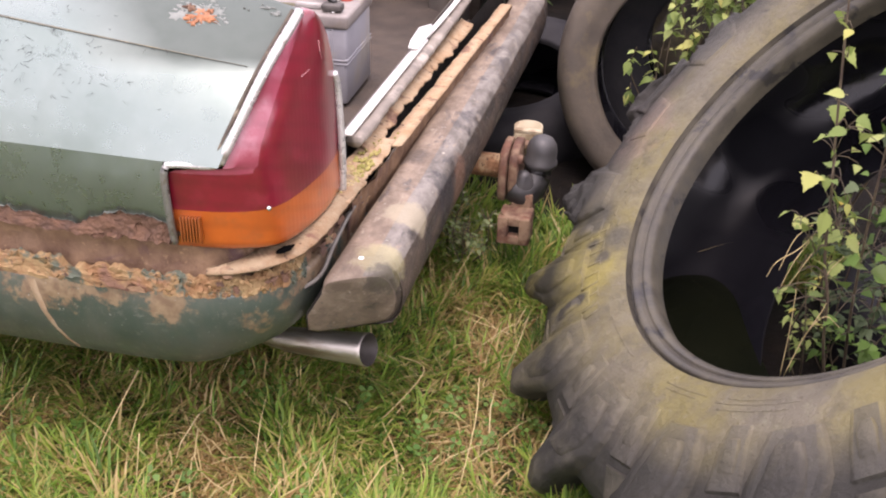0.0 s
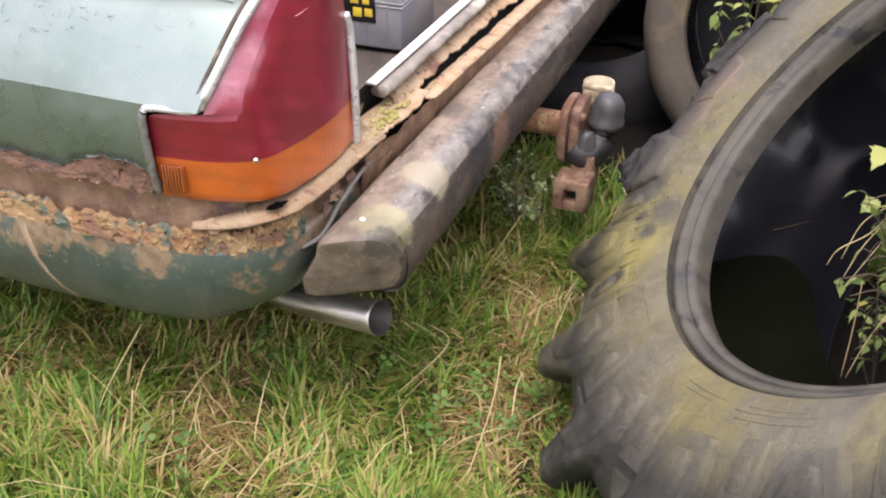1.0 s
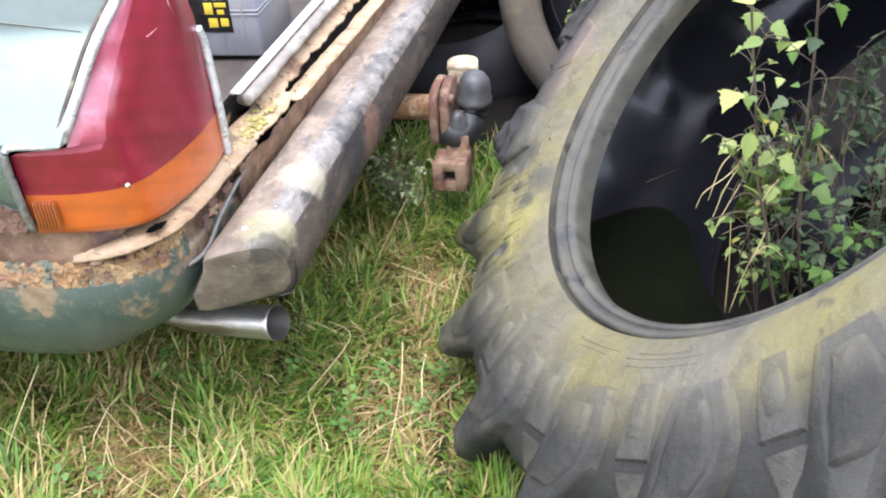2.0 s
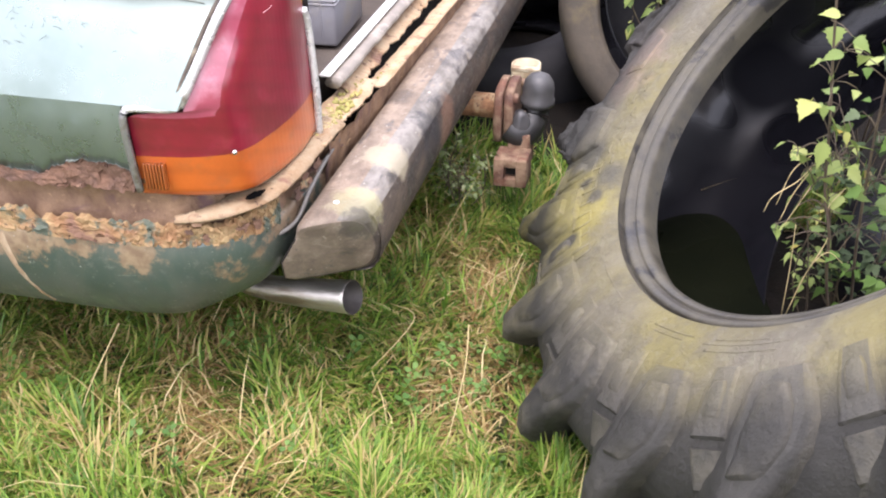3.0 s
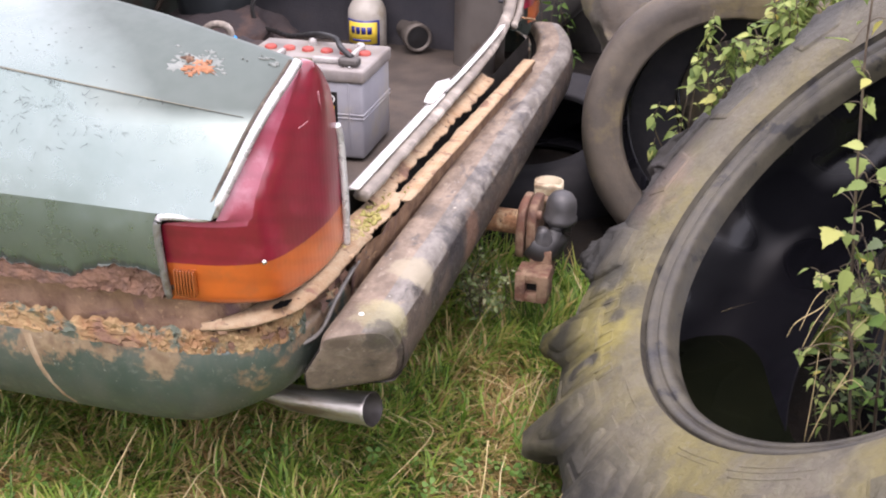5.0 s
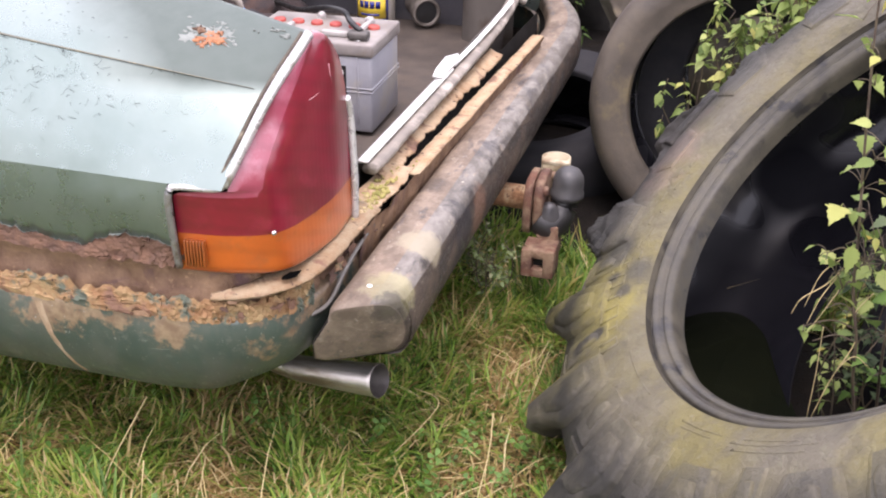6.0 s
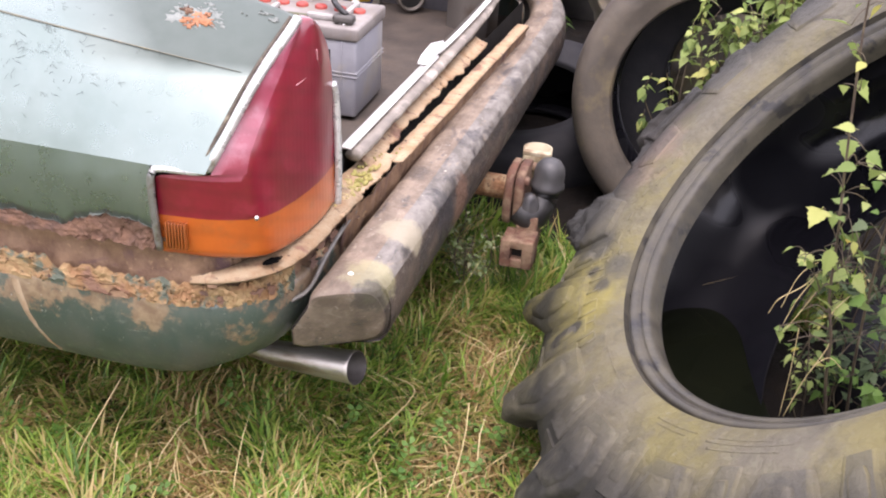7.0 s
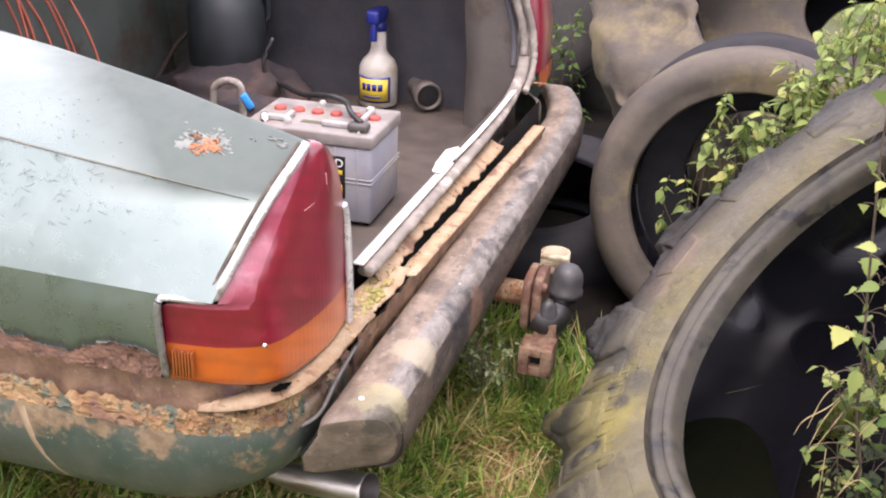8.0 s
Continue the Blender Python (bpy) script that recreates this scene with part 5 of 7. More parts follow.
def dented(mesh):
    """Pushes the flanks of a liner in and out, in hollows as wide as a palm, with faint moulded ribs."""
    v, f = mesh
    out = []
    for x, y, z in v:
        r, a = math.hypot(x, y), math.atan2(y, x)
        share = min(1.0, max(0.0, (r - 0.42) / 0.08))
        rib = max(0.0, 1 - abs((math.degrees(a) % 10) - 5) / 0.9) * 0.0012
        k = share * (0.009 * wob(x, y, z, 7.0) + 0.004 * wob(x, y, z + 3.0, 19.0) - rib)
        out.append((x * (1 + k / r), y * (1 + k / r), z + 0.6 * k))
    return out, f


def big_tyre(mid, axis, label, first, count=18, torn={}):
    """A tractor tyre: sidewalls, beads, liner, and lugs in two rows with stepped studs between them."""
    t = thing("tractor_tyre", stand(mid, axis), label, "tyre", "discarded tyres")
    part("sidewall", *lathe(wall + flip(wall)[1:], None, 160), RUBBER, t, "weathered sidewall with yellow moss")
    part("bead", *lathe(half, None, 160), BEAD, t, "grooved grey bead ring")
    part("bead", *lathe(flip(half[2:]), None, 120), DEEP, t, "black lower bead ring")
    part("inner_liner", *dented(lathe(smooth_profile(inner + flip(inner_low)[1:]), None, 200)), LINER, t, "glossy wet black inner liner")
    if not MESHES:
        MESHES.update({("lug", s): [block_mesh("lug", LUG_ROWS, s, 1.0, PLATE_ROWS)] for s in (1, -1)})
        MESHES.update({("stud", 1): [block_mesh("stud", r, 1, 1.2) for r in STUD_ROWS]})
    chewed = {k: block_mesh("lug", [(r, h, tall * (share if tall > 0 else 1.0), w * 1.1, lead) for r, h, tall, w, lead in LUG_ROWS], 1) for k, share in torn.items()}
    for (name, sign), meshes in MESHES.items():
        for me in meshes:
            for k in range(count):
                if name == "stud" and k in torn and k < 6:
                    continue
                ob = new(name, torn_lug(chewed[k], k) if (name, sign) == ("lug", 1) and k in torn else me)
                ob.parent = t
                ob.matrix_basis = pose(0, 0, 0, 0, 0, first + 360 / count * (k + (0.5 if sign < 0 or name == "stud" else 0)))
    return t


tractor_tyre = big_tyre(MID, AX, "large worn tractor tyre with moss, lying tilted in the grass", LUG0, 18, {1: 0.4, 2: 0.4, 3: 0.4, 4: 0.4, 5: 0.3, 6: 0.95})


def torn_flap(stations):
    """A lug torn loose and folded outward: stations are (angle, outer radius, height of the lip, depth of the hollow)."""
    rings = []
    for a, ro, lip, hollow in stations:
        c, d = math.cos(radians(a)), math.sin(radians(a))
        prof = [(0.548, 0.010), (0.550, 0.0335), (0.560, 0.0345), (0.574, 0.034), (0.590, 0.029 - 0.4 * hollow), (0.60 + 0.3 * (ro - 0.60), 0.020 - hollow), (0.60 + 0.6 * (ro - 0.60), 0.014 - 0.8 * hollow), (ro - 0.008, lip), (ro - 0.002, lip - 0.002), (ro, lip - 0.009), (ro - 0.012, lip - 0.022), (0.600, -0.045)]
        rings.append([(r * c, r * d, h) for r, h in smooth_profile(prof)])
    v, f = loft(rings)
    return crumble((v, f), 0.0035, 42.0)


part("torn_flap", *torn_flap([(101.5 + 0.5 * k, *lerp_at(101.5 + 0.5 * k, [(101.5, 0.604, 0.006, 0.0), (104, 0.622, 0.012, 0.006), (107, 0.645, 0.016, 0.016), (110, 0.660, 0.013, 0.016), (112, 0.668, 0.008, 0.008), (113.5, 0.667, 0.004, 0.002), (114.5, 0.648, -0.006, 0.012)])) for k in range(27)]), RUBBER, tractor_tyre, "folded flap of torn tread")


def ridge(r, a0, a1, h, wide=0.0016, tall=0.0009):
    """A thin moulded line round part of the sidewall."""
    return loft([[(rr * math.cos(a), rr * math.sin(a), hh) for rr, hh in ((r - wide, h - 0.003), (r - wide * 0.5, h + tall), (r + wide * 0.5, h + tall), (r + wide, h - 0.003))]
                 for a in [math.radians(a0 + (a1 - a0) * k / 16) for k in range(17)]])


# worn raised marks, past reading
for k in range(6):
    a, r, wide, tall = 148 + 4.6 * k, 0.466, 0.026 - 0.004 * (k % 3), 0.034
    da = math.degrees(wide / r / 2)
    bars = [ridge(r - tall / 2, a - da, a + da, 0.0400), ridge(r + tall / 2, a - da, a + da, 0.0400)]
    for aa in (a - da, a + da) if k % 2 else (a,):
        c0, s0 = math.cos(math.radians(aa)), math.sin(math.radians(aa))
        u = Vector((-s0, c0, 0)) * 0.0016
        ring = [[(r + e * tall / 2) * c0 * 1.0 + u.x * g, (r + e * tall / 2) * s0 + u.y * g] for e, g in ((-1, -1), (-1, 1), (1, 1), (1, -1))]
        bars.append(loft([[(x, y, 0.034) for x, y in ring], [(x, y, 0.0412) for x, y in ring]]))
    part("raised_mark", *join(*bars), RUBBER, tractor_tyre)
for r, a0, a1 in ((0.428, 205, 216), (0.436, 206, 214), (0.436, 219, 236), (0.428, 221, 232), (0.446, 220, 234), (0.43, 176, 192)):
    part("mould_line", *ridge(r, a0, a1, lerp_at(r, [(0.404, 0.026), (0.42, 0.034), (0.44, 0.039), (0.46, 0.040)])[0]), RUBBER, tractor_tyre)

for k in range(9):
    a, r = 118 + 3.4 * k, 0.431 + 0.012 * (k % 2)
    part("raised_mark", *ridge(r, a, a + 2.3, 0.0372 if k % 2 == 0 else 0.0392, 0.0024, 0.0016), RUBBER, tractor_tyre)

# rainwater in the low side of the tyre
WATER = surface("murky_water", (0.0045, 0.0055, 0.0032), (0.007, 0.008, 0.0042), 6, 0.04, bumps=0.02, rough_var=0.02, spec=0.3)
low = MID - UP * 0.50 - AX * W / 2
wv = []
inv = stand(MID, AX).inverted()
for k in range(72):
    d = Vector((math.cos(2 * math.pi * k / 72), math.sin(2 * math.pi * k / 72), 0))
    reach = 0.0
    while reach < 0.6:
        q = inv @ Vector((low.x + d.x * reach, low.y + d.y * reach, WATER_Z))
        rad = math.hypot(q.x, q.y)
        top_h = lerp_at(rad, [(r, h) for r, h in inner])[0] if rad < 0.6 else -1
        low_h = lerp_at(rad, inner_low)[0] if rad < 0.6 else -1
        if rad > 0.600 or q.z > top_h + 0.004 or q.z < -W - low_h - 0.004 or rad < 0.34:
            break
        reach += 0.004
    wv.append((low.x + d.x * reach, low.y + d.y * reach, WATER_Z))
tagged(part("rainwater", wv + [(x, y, z - 0.004) for x, y, z in wv], [tuple(range(72)), tuple(range(72, 144))], WATER), "murky green rainwater standing in the tyre", "water")


# ---- more tyres behind ----

def plain_tyre(name, mid, axis, r_out, r_in, wide, label, mat, group="", lumps=0.0):
    t = thing(name, stand(mid, axis), label, "tyre", group)
    k = r_out - r_in
    outer = [(r_in, -0.01), (r_in + 0.003, 0.004), (r_in + 0.10 * k, 0.008), (r_in + 0.22 * k, 0.012), (r_in + 0.45 * k, 0.020), (r_in + 0.7 * k, 0.018), (r_in + 0.88 * k, 0.0), (r_in + 0.96 * k, -0.03), (r_out, -wide / 2)]
    other = [(r, -wide - h) for r, h in reversed(outer)]
    skin = lathe(smooth_profile(outer) + smooth_profile(other)[1:], None, 160)
    part("carcass", *(crumble(skin, lumps, 7.0) if lumps else crumble(skin, 0.0015, 9.0)), mat, t, "grey-brown weathered rubber")
    ins = [(r_in, -0.01), (r_in + 0.1 * k, -0.018), (r_in + 0.5 * k, -0.004), (r_in + 0.8 * k, -0.03), (r_in + 0.88 * k, -wide / 2)]
    part("inner_liner", *lathe(ins + [(r, -wide - h) for r, h in reversed(ins)][1:], None, 96), LINER, t, "black inner liner")
    return t


def local(x, y, z):
    return CAR @ Vector((x, y, z))


RUBBER_OLD = surface("brown_weathered_rubber", (0.056, 0.046, 0.036), (0.100, 0.082, 0.061), 11, 0.7, c3=(0.150, 0.120, 0.062), scale3=6, cut=(0.50, 0.62), bumps=0.4, fine=80, dist=0.004)
plain_tyre("van_tyre", T2[0], T2[1], 0.352, 0.249, 0.17, "bald brown van tyre leaning among the others", RUBBER_OLD)
plain_tyre("tractor_tyre", T3[0], T3[1], 0.68, 0.36, 0.36, "old brown tractor tyre, buckled and worn smooth, leaning behind", RUBBER_OLD, "", 0.035)
plain_tyre("worn_tyre", T4[0], T4[1], 0.57, 0.25, 0.3, "dark worn tyre standing behind the car", DULL)
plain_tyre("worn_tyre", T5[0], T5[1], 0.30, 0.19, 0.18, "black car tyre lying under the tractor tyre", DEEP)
# added near-black tyre, standing for the dark between bumper and van tyre
plain_tyre("worn_tyre", T6[0], T6[1], 0.33, 0.19, 0.18, "near-black tyre added for the dark behind the tow bar", DIMRUBBER)

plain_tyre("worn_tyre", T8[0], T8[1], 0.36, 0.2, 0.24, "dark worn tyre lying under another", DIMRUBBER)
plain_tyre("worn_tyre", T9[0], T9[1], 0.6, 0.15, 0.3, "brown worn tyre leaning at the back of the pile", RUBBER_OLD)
# added tyre: its dark fills the far gap behind the pile
plain_tyre("worn_tyre", T10[0], T10[1], 0.52, 0.24, 0.3, "dark tyre added for the dark gap at the back of the pile", DULL)
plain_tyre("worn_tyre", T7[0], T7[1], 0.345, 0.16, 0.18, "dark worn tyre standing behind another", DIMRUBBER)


def patch(mid, rx, ry, seed):
    """A ground patch that carries painted shade, uneven at its rim."""
    ring = []
    for k in range(40):
        a = 2 * math.pi * k / 40
        f = 1 + 0.18 * noise.noise((math.cos(a) * 2 + seed, math.sin(a) * 2, 0))
        ring.append((mid[0] + rx * f * math.cos(a), mid[1] + ry * f * math.sin(a)))
    return [(x, y, 0.004) for x, y in ring], [tuple(range(40))]


for k, (mid, rx, ry) in enumerate(EARTH_SHADE):
    tagged(part("shade_patch", *patch(mid, rx, ry, k * 5.0), SHADE_LITTER), "near-black ground patch with the tyres' shade put into its colour", "earth", kind="structure")

# ---- things in the boot ----
METAL_DARK = surface("dirty_dark_metal", (0.06, 0.055, 0.05), (0.12, 0.11, 0.10), 25, 0.6, 0.3, bumps=0.4)
OLIVEMARK = surface("olive_mark", (0.06, 0.06, 0.03), (0.12, 0.11, 0.05), 60, 0.7)
YELLOW = surface("yellow_print", (0.62, 0.45, 0.03), (0.7, 0.52, 0.05), 20, 0.5, bumps=0.02)
battery = thing("car_battery", CAR @ pose(-0.255, 0.72, 0.335, 0, 0, 2), "grey car battery with red vent caps, standing in the boot", "battery")
CASE = surface("grey_battery_case", (0.22, 0.22, 0.24), (0.29, 0.29, 0.31), 14, 0.5, c3=(0.30, 0.28, 0.25), scale3=10, bumps=0.08)
LID = surface("pale_battery_lid", (0.17, 0.15, 0.14), (0.26, 0.235, 0.215), 18, 0.55, c3=(0.2, 0.17, 0.14), scale3=14, bumps=0.1)
CAPRED = surface("red_vent_cap", (0.27, 0.032, 0.024), (0.36, 0.06, 0.04), 30, 0.45, bumps=0.05)
BL, BW, BH = 0.27, 0.185, 0.160
# the battery's long side runs along the car, its near long side faces the camera
part("case", *box(-BL, 0.0, 0.0, BW, 0.0, BH, 0.006), CASE, battery)
for z in (0.085, 0.093):
    part("rib", *box(-BL - 0.002, 0.002, -0.002, BW + 0.002, z, z + 0.003, 0.001), CASE, battery)
for x in (-0.03, -0.075, -0.13, -0.185, -0.24):
    part("rib", *box(x - 0.002, x + 0.002, -0.002, 0.004, 0.02, BH, 0.001), CASE, battery)
part("lid", *box(-BL - 0.004, 0.004, -0.004, BW + 0.004, BH, BH + 0.028, 0.005), LID, battery, "pale dirty battery lid")
for k in range(6):
    cx = -0.030 - k * 0.0415
    cap = part("vent_cap", *lathe([(0.0, 0.007), (0.010, 0.007), (0.0125, 0.005), (0.013, 0.0)], pose(cx, BW * 0.60, BH + 0.028), 16), CAPRED, battery, "red vent cap")
for x, y in ((-0.035, 0.022), (-0.235, 0.022)):
    part("terminal", *lathe([(0.0, 0.018), (0.008, 0.018), (0.010, 0.0)], pose(x, y, BH + 0.027), 12), CHROME, battery)
part("clamp", *box(-0.055, -0.012, 0.010, 0.036, BH + 0.030, BH + 0.046, 0.005), METAL_DARK, battery, "dirty cable clamp")
GREYWHITE = surface("white_grubby_plastic", (0.28, 0.265, 0.25), (0.40, 0.38, 0.355), 30, 0.6, bumps=0.2)
for x0, x1, y0, y1 in ((-0.245, -0.19, 0.03, 0.042), (-0.115, -0.06, 0.028, 0.04), (-0.20, -0.19, 0.04, 0.08), (-0.05, -0.04, 0.075, 0.15), (-0.06, -0.045, 0.145, 0.16)):
    part("holder", *box(x0, x1, y0, y1, BH + 0.028, BH + 0.040, 0.003), GREYWHITE, battery, "white plastic holder")
for x, y in ((-0.185, 0.022), (-0.16, 0.155)):
    part("knob", *lathe([(0.0, 0.015), (0.005, 0.014), (0.009, 0.009), (0.008, 0.004), (0.011, 0.0)], pose(x, y, BH + 0.028, 12, 8, 0), 12), GREYWHITE, battery, "white plastic knob")
part("lid_mark", *box(-0.165, -0.105, 0.040, 0.056, BH + 0.0278, BH + 0.0292, 0.0005), OLIVEMARK, battery, "faded dark label")
plate = part("label_plate", *box(-0.135, -0.054, -0.0022, 0.0, 0.052, 0.140, 0.0008), NEAR_BLACK, battery, "black label with white and yellow print")
word = bpy.data.curves.new("label_word", "FONT")
word.body, word.size, word.extrude, word.align_x = "OLD", 0.0245, 0.0003, "LEFT"
word.materials.append(WHITE)
letters = new("label_word", word)
letters.parent = plate
letters.matrix_basis = pose(-0.108, -0.0026, 0.1175, 90, 0, 0)
for x0, x1, z0, z1 in ((-0.105, -0.088, 0.088, 0.111), (-0.084, -0.060, 0.102, 0.111), (-0.080, -0.066, 0.088, 0.097), (-0.100, -0.082, 0.062, 0.080), (-0.076, -0.060, 0.064, 0.080)):
    part("label_bar", *box(x0, x1, -0.0030, -0.0020, z0, z1, 0.0002), YELLOW, plate)
cable = tagged(part("battery_cable", *tube([tuple(CAR @ Vector(p)) for p in ((-0.285, 0.745, 0.540), (-0.315, 0.765, 0.552), (-0.36, 0.845, 0.548), (-0.425, 0.905, 0.536), (-0.58, 1.12, 0.465), (-0.70, 1.29, 0.425), (-0.77, 1.34, 0.425), (-0.785, 1.34, 0.47), (-0.765, 1.36, 0.53))], 0.0062, 8, 6), BLACK),
               "thick black battery cable in the boot", "cable")

bottle = thing("spray_bottle", CAR @ pose(-0.537, 1.535, 0.333, 0, 0, 0) @ Matrix.Scale(1.1, 4), "pale spray bottle with blue and yellow label in the boot", "bottle")
PLASTIC = surface("cream_bottle_plastic", (0.40, 0.37, 0.31), (0.5, 0.47, 0.41), 20, 0.45, c3=(0.30, 0.25, 0.17), scale3=12, bumps=0.05)
part("bottle_body", *lathe([(0.0, 0.0), (0.044, 0.0), (0.048, 0.004), (0.048, 0.08), (0.047, 0.096), (0.040, 0.112), (0.026, 0.126), (0.019, 0.14), (0.018, 0.185), (0.0, 0.185)], None, 32), PLASTIC, bottle)
BLUE = surface("blue_plastic", (0.012, 0.02, 0.16), (0.02, 0.03, 0.22), 20, 0.4, bumps=0.05)


def wrap(r, a0, a1, z0, z1, n=16):
    return loft([[(r * math.sin(a), -r * math.cos(a), z0), (r * math.sin(a), -r * math.cos(a), z1), ((r - 0.002) * math.sin(a), -(r - 0.002) * math.cos(a), z1), ((r - 0.002) * math.sin(a), -(r - 0.002) * math.cos(a), z0)]
                 for a in [a0 + (a1 - a0) * k / n for k in range(n + 1)]])


part("label_border", *wrap(0.0486, -1.0, 1.0, 0.014, 0.078), BLUE, bottle, "dark blue label border")
part("label_field", *wrap(0.0490, -0.86, 0.86, 0.019, 0.073), YELLOW, bottle, "yellow label field")
for a0 in (-0.58, -0.28, 0.02, 0.32):
    part("label_bar", *wrap(0.0494, a0, a0 + 0.24, 0.044, 0.062, 4), BLUE, bottle, "dark blue bar on the label")
part("label_band", *wrap(0.0494, -0.5, 0.5, 0.026, 0.031), BLUE, bottle)
part("trigger_collar", *lathe([(0.0, 0.0), (0.019, 0.0), (0.019, 0.018), (0.012, 0.024), (0.0, 0.024)], pose(0, 0, 0.185), 20), BLUE, bottle)
part("trigger_head", *join(box(-0.016, 0.016, -0.05, 0.03, 0.208, 0.24, 0.006), box(-0.008, 0.008, -0.045, -0.03, 0.165, 0.21, 0.004)), BLUE, bottle, "dark blue trigger head")

lens_jar = thing("metal_cylinder", CAR @ pose(-0.405, 1.55, 0.372, 90, 0, 34) @ Matrix.Scale(1.08, 4), "dirty metal cylinder lying on its side in the boot", "cylinder")
METAL = surface("dirty_alloy", (0.11, 0.095, 0.08), (0.19, 0.165, 0.14), 25, 0.55, 0.4, bumps=0.3)
part("barrel", *lathe([(0.0, -0.1), (0.026, -0.1), (0.028, -0.07), (0.022, -0.06), (0.022, -0.02), (0.034, -0.012), (0.036, 0.03), (0.030, 0.034), (0.028, 0.02), (0.0, 0.02)], None, 28), METAL, lens_jar)
# black disc stands for the dark inside the open end
part("dark_mouth", *lathe([(0.0, 0.026), (0.027, 0.024)], None, 24), BLACK, lens_jar)

# ---- plants ----
random.seed(11)


def leaf_mesh(name, mat, lobes=True):
    """A toothed leaf on its stalk, about 1 long, with two side lobes or without, cupped along its ribs."""
    table = [(0.20, 0.05), (0.26, 0.22), (0.34, 0.40), (0.40, 0.34), (0.47, 0.50), (0.53, 0.33), (0.62, 0.30), (0.68, 0.33), (0.75, 0.23), (0.84, 0.22), (0.93, 0.10), (1.15, 0.0)] if lobes else \
            [(0.20, 0.03), (0.27, 0.20), (0.34, 0.25), (0.41, 0.33), (0.47, 0.30), (0.54, 0.36), (0.61, 0.29), (0.69, 0.31), (0.77, 0.21), (0.87, 0.20), (0.97, 0.09), (1.2, 0.0)]
    verts, faces = [(0, -0.012, 0), (0, 0, -0.01), (0, 0.012, 0), (0.19, -0.012, 0), (0.19, 0, -0.02), (0.19, 0.012, 0)], [(0, 1, 4, 3), (1, 2, 5, 4)]
    for i, (t, w) in enumerate(table):
        droop = -0.24 * t * t
        back = 0.10 * w if lobes else 0.0
        verts += [(t - back, -w, 0.30 * w * w + droop + 0.02 * (i % 2)), (t, -w * 0.5, 0.10 * w + droop), (t, 0, -0.03 + droop), (t, w * 0.5, 0.10 * w + droop), (t - back, w, 0.30 * w * w + droop + 0.02 * (i % 2))]
        if i:
            k = 6 + 5 * i
            faces += [(k - 5 + j, k - 4 + j, k + 1 + j, k + j) for j in range(4)]
    me = bpy.data.meshes.new(name)
    me.from_pydata(verts, [], faces)
    me.materials.append(mat)
    for p in me.polygons:
        p.use_smooth = True
    return me


LEAF_ME, LEAF_ME_DARK, LEAF_ME_GREY, LEAF_ME_STRAW = leaf_mesh("leaf", LEAF, False), leaf_mesh("leaf", LEAF_DARK), leaf_mesh("leaf", LEAF_GREY), leaf_mesh("leaf", LEAF_STRAW)
LEAF_LOBED = leaf_mesh("leaf", LEAF)


def plant(name, base, tip, count, size, label, lean=0.3, me=LEAF_ME, bare=0.15):
    """A stem with leaves in pairs, larger below than at the tip."""
    base, tip = Vector(base), Vector(tip)
    e = thing(name, Matrix.Translation(base), label, "plant", "weeds among the tyres")
    d = tip - base
    wig = [Vector((random.uniform(-1, 1), random.uniform(-1, 1), 0)) * d.length * 0.06 for _ in range(3)]
    pts = [Vector((0, 0, 0)), d * 0.3 + wig[0], d * 0.6 + wig[1], d * 0.85 + wig[2] * 0.6, d]
    part("stem", *tube(pts, 0.0026, 6, 6, 0.4), STEM, e)
    line = smooth_line(pts, 12)
    turn = random.uniform(0, 90)
    for k in range(count):
        pair = k // 4
        t = bare + (1 - bare) * (pair * 4 + 0.5 + 1.8 * noise.noise((pair * 1.7, turn, 0.5)) + 0.3 * (k % 4 > 1)) / count
        t = min(1.0, max(0.05, t))
        p = line[min(int(t * (len(line) - 1)), len(line) - 1)]
        a = (turn + 90 * (k // 2) + 180 * (k % 2) + random.uniform(-30, 30))
        s = size * random.uniform(0.75, 1.2) * (1.15 - 0.5 * t) * (0.5 if k % 4 > 1 else 1.0) * random.choice((0.6, 1.0, 1.0))
        lf = new("leaf", me)
        lf.parent = e
        lf.matrix_basis = Matrix.Translation(p) @ pose(0, 0, 0, random.uniform(-35, 35), random.uniform(-20, 65), a) @ Matrix.Diagonal((s, s, s, 1))
    return e


